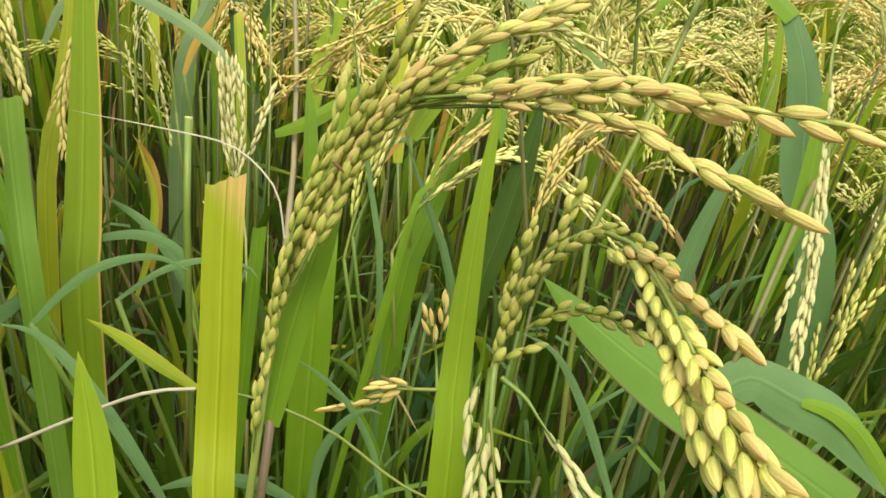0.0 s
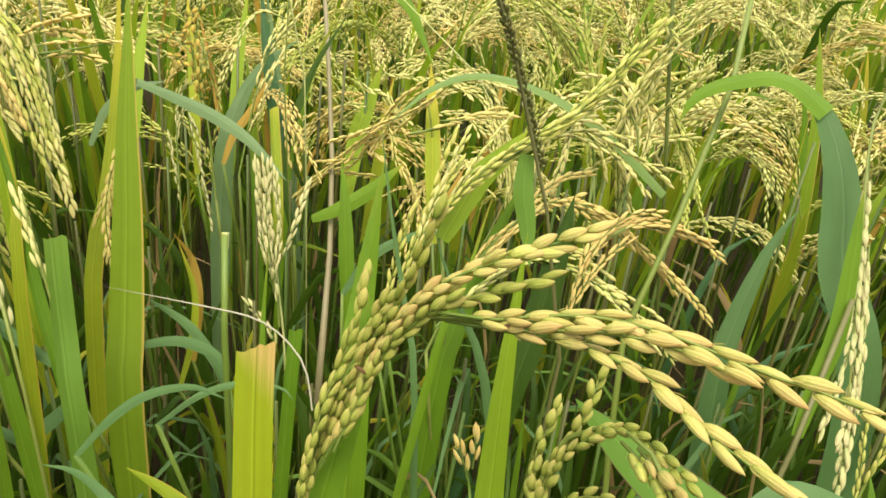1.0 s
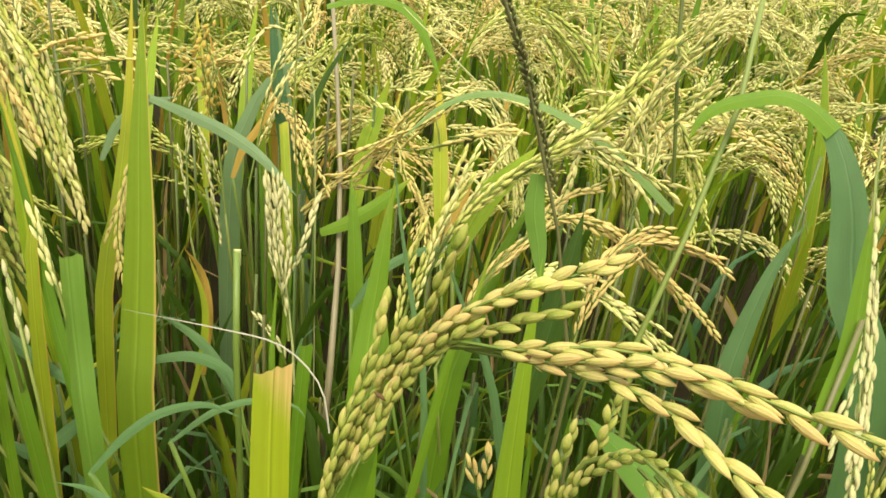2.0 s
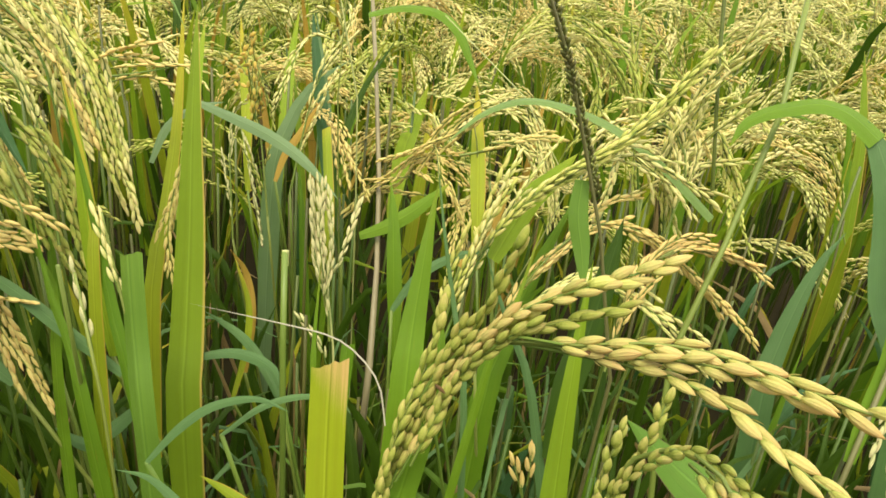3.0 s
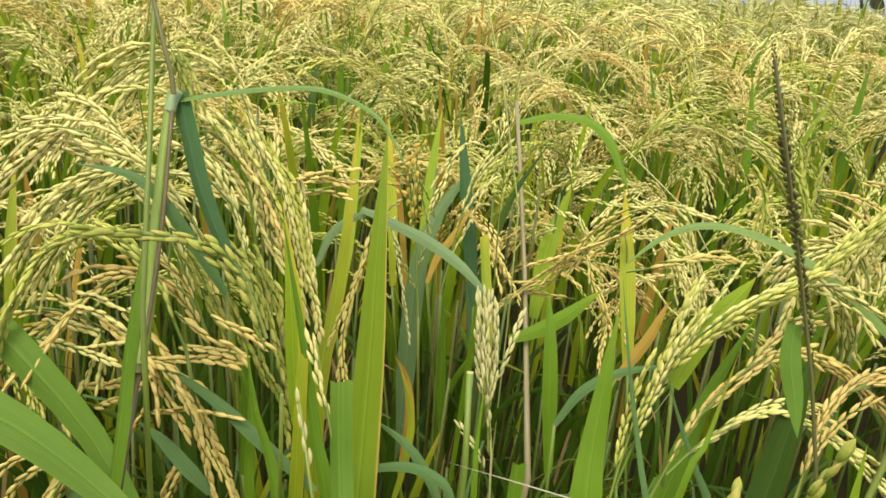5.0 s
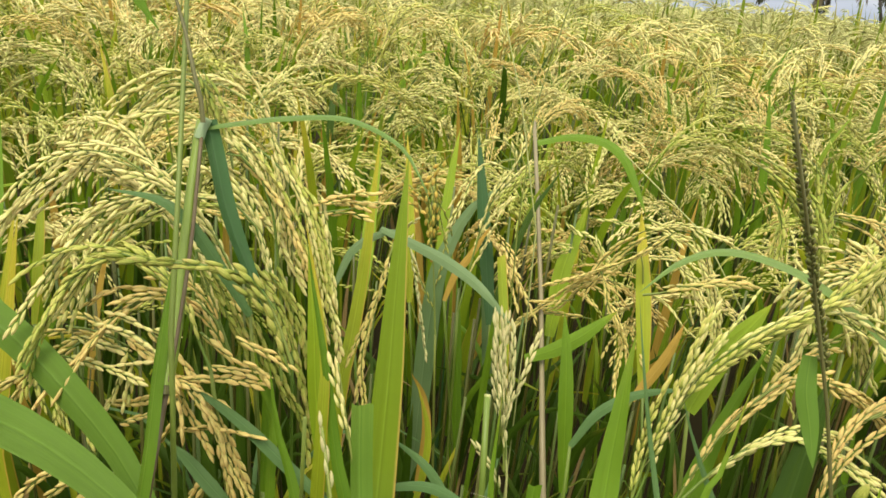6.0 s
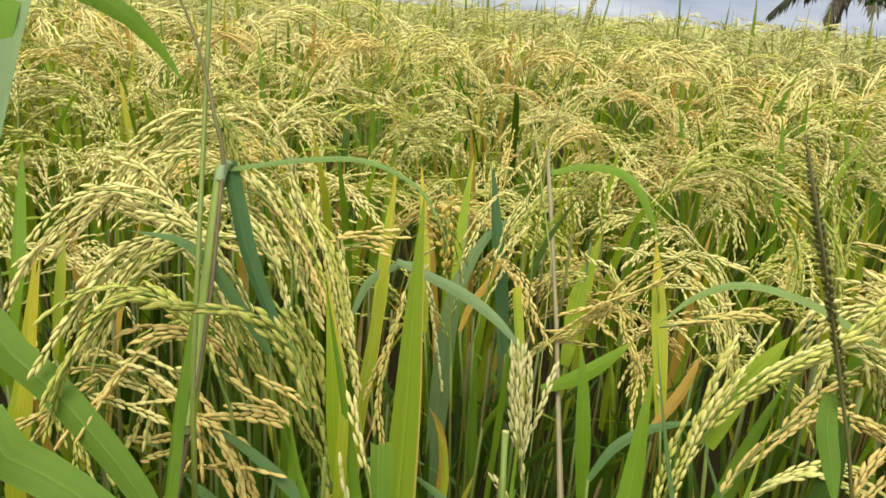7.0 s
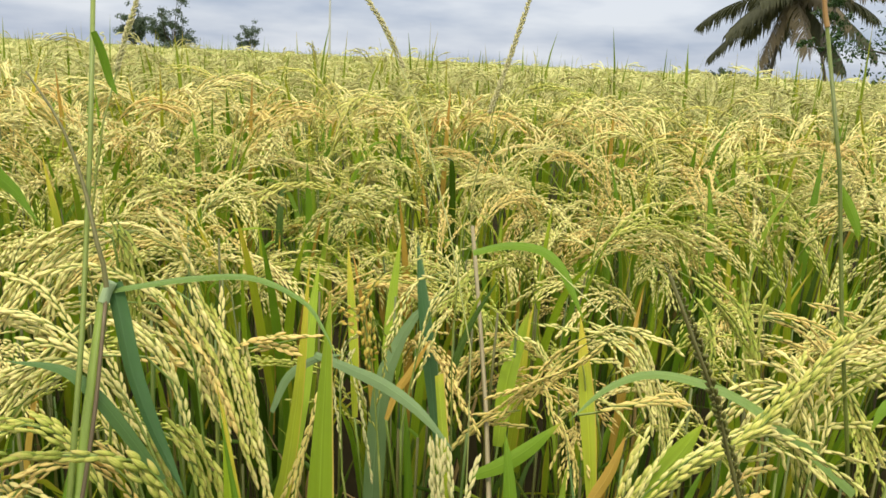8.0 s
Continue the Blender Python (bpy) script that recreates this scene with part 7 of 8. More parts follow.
leaf(mid_rice, [(-0.282, 0.68, 0.678), (-0.301, 0.72, 0.748), (-0.322, 0.76, 0.799), (-0.343, 0.8, 0.853)], 0.0121, LEAF_YELLOW, "", fold=0.3, widest=0.3)
stem(mid_rice, [(-0.2, 0.68, 0), (-0.241, 0.68, 0.353), (-0.282, 0.68, 0.678)], 0.0022, 0.0014, STALK, "stem", "")
leaf(mid_rice, [(-0.261, 0.72, 0.666), (-0.274, 0.77, 0.745), (-0.283, 0.81, 0.802), (-0.288, 0.85, 0.861)], 0.0147, LEAF_SPOT, "", fold=0.3, widest=0.3)
stem(mid_rice, [(-0.2, 0.68, 0), (-0.231, 0.7, 0.346), (-0.261, 0.72, 0.666)], 0.0022, 0.0014, STALK, "stem", "")
leaf(right_rice, [(0.021, 0.42, 0.765), (0.038, 0.45, 0.8), (0.054, 0.47, 0.816), (0.069, 0.49, 0.832)], 0.0184, LEAF_SPOT, "short bright leaf tip among the panicles", fold=0.3, widest=0.35)
stem(right_rice, [(0.1, 0.48, 0), (0.061, 0.45, 0.398), (0.021, 0.42, 0.765)], 0.0022, 0.0014, STALK, "stem", "")
leaf(right_rice, [(-0.005, 0.6, 0.676), (-0.016, 0.64, 0.73), (-0.027, 0.68, 0.775), (-0.04, 0.72, 0.825)], 0.0161, LEAF_YELLOW, "", fold=0.3, widest=0.4)
stem(right_rice, [(0.1, 0.48, 0), (0.048, 0.54, 0.352), (-0.005, 0.6, 0.676)], 0.0022, 0.0014, STALK, "stem", "")
leaf(left_rice, [(-0.55, 0.36, 0.748), (-0.559, 0.38, 0.802), (-0.583, 0.41, 0.847), (-0.605, 0.44, 0.899)], 0.0153, LEAF_BRIGHT, "", fold=0.3, widest=0.3)
stem(left_rice, [(-0.3, 0.44, 0), (-0.425, 0.4, 0.389), (-0.55, 0.36, 0.748)], 0.0022, 0.0014, STALK, "stem", "")
leaf(left_rice, [(-0.549, 0.4, 0.708), (-0.568, 0.43, 0.762), (-0.591, 0.46, 0.795), (-0.604, 0.48, 0.824)], 0.0126, LEAF_YELLOW, "", fold=0.3, widest=0.3)
stem(left_rice, [(-0.3, 0.44, 0), (-0.424, 0.42, 0.368), (-0.549, 0.4, 0.708)], 0.0022, 0.0014, STALK, "stem", "")
leaf(big_leaf_rice, [(-0.202, 0.3, 0.709), (-0.216, 0.31, 0.77), (-0.225, 0.32, 0.822), (-0.241, 0.34, 0.864)], 0.0129, LEAF_SPOT, "tall bright green leaf", fold=0.35, widest=0.25)
stem(big_leaf_rice, [(-0.2, 0.5, 0), (-0.201, 0.4, 0.369), (-0.202, 0.3, 0.709)], 0.0022, 0.0014, STALK, "stem", "")
leaf(cut_shoot_rice, [(-0.268, 0.33, 0.665), (-0.271, 0.34, 0.713), (-0.277, 0.35, 0.749), (-0.281, 0.36, 0.772)], 0.0088, LEAF_BRIGHT, "", fold=0.35, widest=0.3)
stem(cut_shoot_rice, [(-0.19, 0.36, 0), (-0.229, 0.345, 0.346), (-0.268, 0.33, 0.665)], 0.0022, 0.0014, STALK, "stem", "")
leaf(curl_grass, [(-0.059, 0.5, 0.609), (-0.07, 0.52, 0.679), (-0.079, 0.54, 0.725), (-0.089, 0.56, 0.76)], 0.0139, LEAF_BRIGHT, "", fold=0.4, widest=0.4)
stem(curl_grass, [(-0.16, 0.74, 0), (-0.11, 0.62, 0.317), (-0.059, 0.5, 0.609)], 0.0022, 0.0014, STALK, "stem", "")

under_grass = thing("tall_grass", "low tuft of arching blue-green grass leaves", "grass", (-0.03, 0.42, 0))
leaf(under_grass, [(-0.048, 0.178, 0.65), (-0.075, 0.191, 0.677), (-0.101, 0.202, 0.699), (-0.122, 0.207, 0.711), (-0.141, 0.207, 0.712)], 0.0065, LEAF_BLUE, "", face=(0, -0.6, 0.8), fold=0.3, n=20, widest=0.3)
stem(under_grass, [(-0.032, 0.391, 0), (-0.04, 0.287, 0.358), (-0.048, 0.178, 0.65)], 0.0022, 0.0014, STALK, "stem", "")
leaf(under_grass, [(0.052, 0.202, 0.65), (0.043, 0.213, 0.671), (0.028, 0.222, 0.689), (0.012, 0.227, 0.7), (-0.005, 0.23, 0.707)], 0.0035, LEAF_BLUE, "", face=(0, -0.6, 0.8), fold=0.3, n=20, widest=0.3)
stem(under_grass, [(-0.02, 0.394, 0), (0.015, 0.3, 0.358), (0.052, 0.202, 0.65)], 0.0022, 0.0014, STALK, "stem", "")
leaf(under_grass, [(0.016, 0.199, 0.644), (0.018, 0.21, 0.667), (0.027, 0.218, 0.683), (0.036, 0.222, 0.689), (0.045, 0.222, 0.688)], 0.005, LEAF_BLUE, "", face=(0, -0.6, 0.8), fold=0.3, n=20, widest=0.3)
stem(under_grass, [(-0.024, 0.393, 0), (-0.005, 0.298, 0.354), (0.016, 0.199, 0.644)], 0.0022, 0.0014, STALK, "stem", "")
leaf(under_grass, [(0.145, 0.16, 0.718), (0.127, 0.171, 0.751), (0.111, 0.176, 0.772), (0.096, 0.174, 0.78)], 0.0042, LEAF_BLUE, "", face=(0, -0.6, 0.8), fold=0.3, n=20, widest=0.3)
stem(under_grass, [(-0.009, 0.389, 0), (0.066, 0.277, 0.395), (0.145, 0.16, 0.718)], 0.0022, 0.0014, STALK, "stem", "")
leaf(under_grass, [(0.01, 0.191, 0.652), (-0.01, 0.193, 0.657), (-0.037, 0.191, 0.654), (-0.06, 0.186, 0.645)], 0.0065, LEAF_BLUE, "", face=(0, -0.6, 0.8), fold=0.3, n=20, widest=0.3)
stem(under_grass, [(-0.025, 0.393, 0), (-0.008, 0.294, 0.359), (0.01, 0.191, 0.652)], 0.0022, 0.0014, STALK, "stem", "")
leaf(under_grass, [(-0.114, 0.362, 0.662), (-0.125, 0.368, 0.674), (-0.15, 0.37, 0.679), (-0.176, 0.367, 0.673), (-0.202, 0.36, 0.662)], 0.0085, LEAF_BLUE, "", face=(0, -0.6, 0.8), fold=0.3, n=20, widest=0.3)
stem(under_grass, [(-0.04, 0.413, 0), (-0.076, 0.388, 0.364), (-0.114, 0.362, 0.662)], 0.0022, 0.0014, STALK, "stem", "")
leaf(under_grass, [(-0.314, 0.166, 0.692), (-0.289, 0.178, 0.706), (-0.264, 0.187, 0.712), (-0.237, 0.196, 0.719), (-0.209, 0.205, 0.723)], 0.0105, LEAF_BLUE, "", face=(0, -0.6, 0.8), fold=0.3, n=20, widest=0.3)
stem(under_grass, [(-0.064, 0.39, 0), (-0.186, 0.28, 0.381), (-0.314, 0.166, 0.692)], 0.0022, 0.0014, STALK, "stem", "")
leaf(under_grass, [(-0.14, 0.232, 0.696), (-0.126, 0.244, 0.714), (-0.11, 0.253, 0.726), (-0.088, 0.26, 0.731), (-0.069, 0.262, 0.725)], 0.0056, LEAF_BLUE, "", face=(0, -0.6, 0.8), fold=0.3, n=20, widest=0.3)
stem(under_grass, [(-0.043, 0.397, 0), (-0.091, 0.317, 0.383), (-0.14, 0.232, 0.696)], 0.0022, 0.0014, STALK, "stem", "")
leaf(under_grass, [(-0.111, 0.263, 0.698), (-0.091, 0.275, 0.714), (-0.069, 0.283, 0.721), (-0.048, 0.287, 0.719), (-0.04, 0.286, 0.712)], 0.0042, LEAF_BLUE, "", face=(0, -0.6, 0.8), fold=0.3, n=20, widest=0.3)
stem(under_grass, [(-0.04, 0.401, 0), (-0.075, 0.334, 0.384), (-0.111, 0.263, 0.698)], 0.0022, 0.0014, STALK, "stem", "")
leaf(under_grass, [(-0.131, 0.402, 0.619), (-0.147, 0.409, 0.643), (-0.168, 0.413, 0.665), (-0.199, 0.413, 0.682)], 0.0085, LEAF_BLUE, "", face=(0, -0.6, 0.8), fold=0.3, n=20, widest=0.3)
stem(under_grass, [(-0.042, 0.418, 0), (-0.086, 0.41, 0.34), (-0.131, 0.402, 0.619)], 0.0022, 0.0014, STALK, "stem", "")
leaf(under_grass, [(-0.265, 0.286, 0.683), (-0.285, 0.287, 0.698), (-0.304, 0.289, 0.712), (-0.319, 0.289, 0.721)], 0.01, LEAF_BLUE, "", face=(0, -0.6, 0.8), fold=0.3, n=20, widest=0.3)
stem(under_grass, [(-0.058, 0.404, 0), (-0.159, 0.346, 0.376), (-0.265, 0.286, 0.683)], 0.0022, 0.0014, STALK, "stem", "")
leaf(under_grass, [(-0.33, 0.227, 0.634), (-0.335, 0.237, 0.661), (-0.337, 0.247, 0.686), (-0.335, 0.255, 0.704)], 0.018, LEAF_BLUE, "", fold=0.2, widest=0.5)
stem(under_grass, [(-0.066, 0.397, 0), (-0.195, 0.314, 0.349), (-0.33, 0.227, 0.634)], 0.0022, 0.0014, STALK, "stem", "")
leaf(under_grass, [(-0.211, 0.337, 0.641), (-0.228, 0.325, 0.624), (-0.243, 0.317, 0.614), (-0.266, 0.316, 0.624)], 0.012, LEAF_BLUE, "", face=(0, -0.6, 0.8), fold=0.3, n=20, widest=0.3)
stem(under_grass, [(-0.052, 0.41, 0), (-0.13, 0.374, 0.353), (-0.211, 0.337, 0.641)], 0.0022, 0.0014, STALK, "stem", "")
leaf(under_grass, [(-0.058, 0.461, 0.685), (-0.041, 0.476, 0.713), (-0.013, 0.491, 0.73), (0.03, 0.507, 0.739)], 0.0085, LEAF_BLUE, "", face=(0, -0.6, 0.8), fold=0.3, n=20, widest=0.3)
stem(under_grass, [(-0.033, 0.425, 0), (-0.045, 0.443, 0.377), (-0.058, 0.461, 0.685)], 0.0022, 0.0014, STALK, "stem", "")
leaf(left_rice, [(-0.446, 0.29, 0.372), (-0.5, 0.303, 0.626), (-0.507, 0.324, 0.693), (-0.513, 0.346, 0.759), (-0.518, 0.369, 0.83)], 0.021, LEAF_YELLOW, "", fold=0.25)
stem(left_rice, [(-0.318, 0.422, 0), (-0.38, 0.357, 0.205), (-0.446, 0.29, 0.372)], 0.0026, 0.0018, STALK, "stem", "")
leaf(left_rice, [(-0.559, 0.442, 0.413), (-0.64, 0.49, 0.655), (-0.651, 0.512, 0.725), (-0.662, 0.534, 0.799)], 0.012, LEAF_YELLOW, "")
stem(left_rice, [(-0.331, 0.44, 0), (-0.442, 0.441, 0.227), (-0.559, 0.442, 0.413)], 0.0026, 0.0018, STALK, "stem", "")
leaf(left_rice, [(-0.202, 0.273, 0.493), (-0.201, 0.286, 0.753), (-0.207, 0.301, 0.801), (-0.218, 0.311, 0.841), (-0.235, 0.323, 0.89)], 0.0105, LEAF_YELLOW, "", fold=0.3, widest=0.2)
stem(left_rice, [(-0.288, 0.42, 0), (-0.246, 0.348, 0.271), (-0.202, 0.273, 0.493)], 0.0026, 0.0018, STALK, "stem", "")
lone_grain(near_rice, (0.067, 0.124, 0.88), (0.9, 0.1, 0.1), 0.007, GRAIN_BROWN, 'blighted brown grain')
lone_grain(near_rice, (0.025, 0.141, 0.848), (0.6, 0.1, -0.5), 0.005, GRAIN_BROWN, 'blighted brown grain')
stem(curl_grass, [(-0.132, 0.719, 0), (-0.032, 0.642, 0.435), (0.072, 0.562, 0.791), (0.043, 0.579, 0.826), (0.009, 0.592, 0.855), (-0.032, 0.604, 0.885), (-0.063, 0.613, 0.904)], 0.0007, 0.0005, STALK_PALE, "stalk", "thin pale leaning stalk")


# ---- the rice crop ----
def culm(rng, k, n):
    """Foot, neck and leaning direction of one stalk of a hill."""
    w = 2 * math.pi * k / n + rng.uniform(-0.5, 0.5)
    out = Vector((math.cos(w), math.sin(w), 0))
    foot = out * rng.uniform(0.008, 0.035)
    h = rng.uniform(0.60, 0.75)
    neck = foot + out * rng.uniform(0.015, 0.07) + UP * h
    return foot, neck, out


def head_axis(rng, neck, out, length):
    """A panicle that rises from the neck and bows over."""
    tip = Matrix.Rotation(rng.uniform(-0.5, 0.5), 3, "Z") @ out
    d, p = (UP + tip * 0.20).normalized(), neck.copy()
    pts, bow = [neck.copy()], rng.uniform(0.55, 1.25)
    for j in range(6):
        d = (d + tip * 0.26 * bow - UP * 0.20 * bow * (0.3 + 0.46 * j)).normalized()
        p = p + d * length / 6
        pts.append(p.copy())
    return pts


STAND = 0.16
GRAIN_CHOICE = [GRAIN, GRAIN, GRAIN, GRAIN_GREEN, GRAIN_TAN, GRAIN_GREEN]
LEAF_CHOICE = [LEAF, LEAF_BRIGHT, LEAF_BRIGHT, LEAF_BRIGHT, LEAF_SPOT, LEAF_SPOT, LEAF_EDGE, LEAF_YELLOW, LEAF_YELLOW]


FLAG_CHOICE = [LEAF_SPOT, LEAF_SPOT, LEAF_BRIGHT, LEAF_BRIGHT, LEAF_EDGE, LEAF_YELLOW, LEAF_YELLOW, LEAF_ORANGE]


def up_leaf(rng, start, out, length):
    tip = Matrix.Rotation(rng.uniform(-0.8, 0.8), 3, "Z") @ out
    bend = rng.choice((0.05, 0.10, 0.18, 0.35))
    d = (UP + tip * rng.uniform(0.05, 0.30)).normalized()
    a = start + d * length * 0.4
    b = start + d * length * 0.75 + tip * bend * length * 0.3
    c = start + d * length + tip * bend * length - UP * bend * bend * length * 1.6
    return [start, a, b, c]


def flag_leaf(rng, foot, neck, out, top):
    """A stiff upright leaf whose tip stands among or above the panicles."""
    start = foot.lerp(neck, rng.uniform(0.55, 0.8))
    tip = Matrix.Rotation(rng.uniform(-1.2, 1.2), 3, "Z") @ out
    rise = max(0.12, top - start.z)
    lean = rng.uniform(0.02, 0.22)
    return [start, start + UP * rise * 0.4 + tip * lean * rise * 0.3, start + UP * rise * 0.75 + tip * lean * rise * 0.7, start + UP * rise + tip * lean * rise * 1.2]


def rice_hill(seed, detail, heads, leaves):
    """One hill of rice at the origin: stalks, leaves and bowed panicles."""
    rng = random.Random(seed)
    own = GRAIN_CHOICE[seed % len(GRAIN_CHOICE)]
    hill = thing("rice_plant", "ripening rice plant with bowed pale gold panicles", "rice plant", group="rice plants of the field")
    for k in range(heads):
        foot, neck, out = culm(rng, k, heads)
        g = Geo()
        tube(g, [foot, foot.lerp(neck, 0.5) - out * 0.01, neck], 0.0026, 0.0013, 4, 4)
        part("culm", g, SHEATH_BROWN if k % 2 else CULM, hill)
        axis = head_axis(rng, neck, out, rng.uniform(0.20, 0.27))
        g = Geo()
        tube(g, axis, 0.0010, 0.0005, 6, 3)
        split = len(g.f)
        for pts in arc_strands(axis, 12 if detail >= 0 else 10, rng.uniform(0.095, 0.13), rng.uniform(0.22, 0.48), seed * 31 + k, 0.08, 0.84, 0.5, 0.22):
            if detail < 0:
                strand_cord(g, pts, 0.0019, 10, rng)
            else:
                strand_husks(g, pts, (0.0066, 0.0058)[detail], (0.0130, 0.0112)[detail], (0.165, 0.150)[detail], rng, detail)
        part("panicle", g.mesh("panicle", own if rng.random() < 0.65 else rng.choice(GRAIN_CHOICE), True, split, STALK), None, hill)
    for k in range(leaves):
        foot, neck, out = culm(rng, k, leaves)
        g = Geo()
        if k % 3 == 0:
            blade(g, flag_leaf(rng, foot, neck, out, rng.uniform(0.62, 0.86)), rng.uniform(0.011, 0.018), (-out.x, -out.y, 0.3), 0.3, rng.uniform(-0.5, 0.5), 9, across=2, base=0.8, widest=0.3)
            part("leaf", g, rng.choice(FLAG_CHOICE), hill)
            continue
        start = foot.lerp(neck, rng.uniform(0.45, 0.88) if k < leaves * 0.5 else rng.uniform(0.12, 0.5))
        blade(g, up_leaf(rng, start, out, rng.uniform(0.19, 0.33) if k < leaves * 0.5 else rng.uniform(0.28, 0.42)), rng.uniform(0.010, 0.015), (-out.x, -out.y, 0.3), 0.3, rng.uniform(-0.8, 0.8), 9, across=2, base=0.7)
        # low leaves mostly take LEAF, whose colour already holds the crop's shade
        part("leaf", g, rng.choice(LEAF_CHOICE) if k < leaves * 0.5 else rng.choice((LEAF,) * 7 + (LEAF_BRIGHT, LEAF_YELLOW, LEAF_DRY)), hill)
    return hill


VIEW = Vector((-0.27, 0.96, 0))


def stand(r):
    """The crop stands taller away from the trodden edge."""
    k = max(0.0, min(1.0, (r - 0.9) / 1.4))
    return 1.0 + STAND * k * k * (3 - 2 * k)


def off_view(x, y):
    return abs(math.degrees(Vector((x, y)).angle(Vector(VIEW.xy)))) if abs(x) + abs(y) > 1e-6 else 180


def clear_of_near_plants(x, y):
    """Bare round the camera and where the plants at hand stand."""
    if -0.60 < x < 0.46 and -0.55 < y < 0.71:
        return False
    if -0.9 < x < 0.8 and -0.55 < y < 0.36:
        return False
    return Vector((x, y)).length > 0.5


rng = random.Random(77)
near_spots, middle_spots, crop_spots, back_spots = [], [], [], []
STEP = 0.218
for i in range(-60, 61):
    for j in range(-20, 61):
        x = i * STEP + rng.uniform(-0.055, 0.055) + (STEP / 2 if j % 2 else 0)
        y = j * STEP + rng.uniform(-0.055, 0.055)
        r = math.hypot(x, y)
        if not clear_of_near_plants(x, y):
            continue
        a = off_view(x, y)
        if (r < 1.9 and a < 58) or (r < 2.9 and a < 40):
            near_spots.append((r, x, y))
near_spots.sort()

rough_hills = [rice_hill(250 + k, -1, 6, 14) for k in range(6)]
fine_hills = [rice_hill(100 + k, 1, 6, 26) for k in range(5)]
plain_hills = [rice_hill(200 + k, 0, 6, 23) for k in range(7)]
used = set()
for r, x, y in near_spots:
    stock = fine_hills if r < 1.15 else plain_hills if r < 1.9 else rough_hills
    src = stock[rng.randrange(len(stock))]
    m = Matrix.Translation((x, y, 0)) @ Matrix.Rotation(rng.uniform(0, 6.28), 4, "Z") @ Matrix.Scale(rng.uniform(0.92, 1.05) * stand(r), 4)
    if src.name in used:
        c = copy_thing(src, m)
        c.matrix_basis = m
    else:
        used.add(src.name)
        src.matrix_basis = m
for src in fine_hills + plain_hills + rough_hills:
    if src.name not in used:
        for o in (*src.children_recursive, src):
            bpy.data.objects.remove(o)


def sample_hill(seed, heads, strands, width, leaves, leaf_n, steps, grains=False):
    """Drooping strands and leaves of a simpler hill, as arrays to be set down many times."""
    rng = random.Random(seed)
    a, b = Geo(), Geo()
    for k in range(heads):
        foot, neck, out = culm(rng, k, heads)
        axis = head_axis(rng, neck, out, rng.uniform(0.20, 0.28))
        for pts in arc_strands(axis, strands, rng.uniform(0.11, 0.15), rng.uniform(0.30, 0.6), seed * 31 + k, 0.10, 0.82, 0.5, 0.20):
            if grains:
                strand_cord(a, pts, width * 0.5, steps, rng)
            else:
                strand_ribbon(a, [pts[0], pts[len(pts) // 2], pts[-1]], width, steps, (rng.gauss(0, 1), rng.gauss(0, 1), 0.8))
    for k in range(leaves):
        foot, neck, out = culm(rng, k, leaves)
        if k % 3 == 0:
            blade(b, flag_leaf(rng, foot, neck, out, rng.uniform(0.60, 0.90) if k else rng.uniform(0.84, 0.98)), rng.uniform(0.011, 0.018), (-out.x, -out.y, 0.3), 0.3, 0.4, leaf_n, across=1, base=0.8, widest=0.3)
            continue
        start = foot.lerp(neck, rng.uniform(0.34, 0.80))
        blade(b, up_leaf(rng, start, out, rng.uniform(0.20, 0.36)), rng.uniform(0.010, 0.016), (-out.x, -out.y, 0.3), 0.3, 0.4, leaf_n, across=1, base=0.7)
    return a, b


def lie(x, y):
    """How much taller or shorter the crop stands in patches."""
    return 1.0 + 0.07 * noise.noise((x * 0.9, y * 0.9, 5)) + 0.13 * noise.noise((x * 2.7, y * 2.7, 9))


def spread_crop(name, label, spots, samples, scale, tall, mats):
    """Sets simple hills down at all spots, joined into one thing."""
    whole = tagged(new(name), label, "rice crop", kind="stuff")
    rng = np.random.default_rng(5)
    for which, (pname, mat) in enumerate(mats):
        vs, ts, fs, at = [], [], [], 0
        choice = rng.integers(0, len(samples), len(spots))
        for k, smp in enumerate(samples):
            g = smp[which]
            v, t = np.array([tuple(p) for p in g.v]), np.array(g.t)
            loops = np.array([i for f in g.f for i in f])
            for x, y in [s for s, c in zip(spots, choice) if c == k]:
                w, sc = rng.uniform(0, 6.28), scale * rng.uniform(0.92, 1.08)
                c, s = math.cos(w), math.sin(w)
                q = np.stack([(v[:, 0] * c - v[:, 1] * s) * sc + x, (v[:, 0] * s + v[:, 1] * c) * sc + y, v[:, 2] * lie(x, y) * tall * rng.uniform(0.88, 1.12)], 1)
                vs.append(q)
                ts.append(t)
                fs.append((loops + at, [len(f) for f in g.f]))
                at += len(v)
        V, T = np.concatenate(vs), np.concatenate(ts)
        LO = np.concatenate([f[0] for f in fs]).astype(np.int32)
        NN = np.concatenate([f[1] for f in fs]).astype(np.int32)
        me = bpy.data.meshes.new(pname)
        me.vertices.add(len(V))
        me.vertices.foreach_set("co", V.astype(np.float32).ravel())
        me.loops.add(len(LO))
        me.loops.foreach_set("vertex_index", LO)
        me.polygons.add(len(NN))
        me.polygons.foreach_set("loop_start", np.concatenate([[0], np.cumsum(NN)[:-1]]).astype(np.int32))
        lay = me.uv_layers.new(name="UVMap")
        lay.data.foreach_set("uv", T[LO].astype(np.float32).ravel())
        me.materials.append(mat)
        me.update(calc_edges=True)
        me.validate()
        part(pname, me, mat, whole)
    return whole


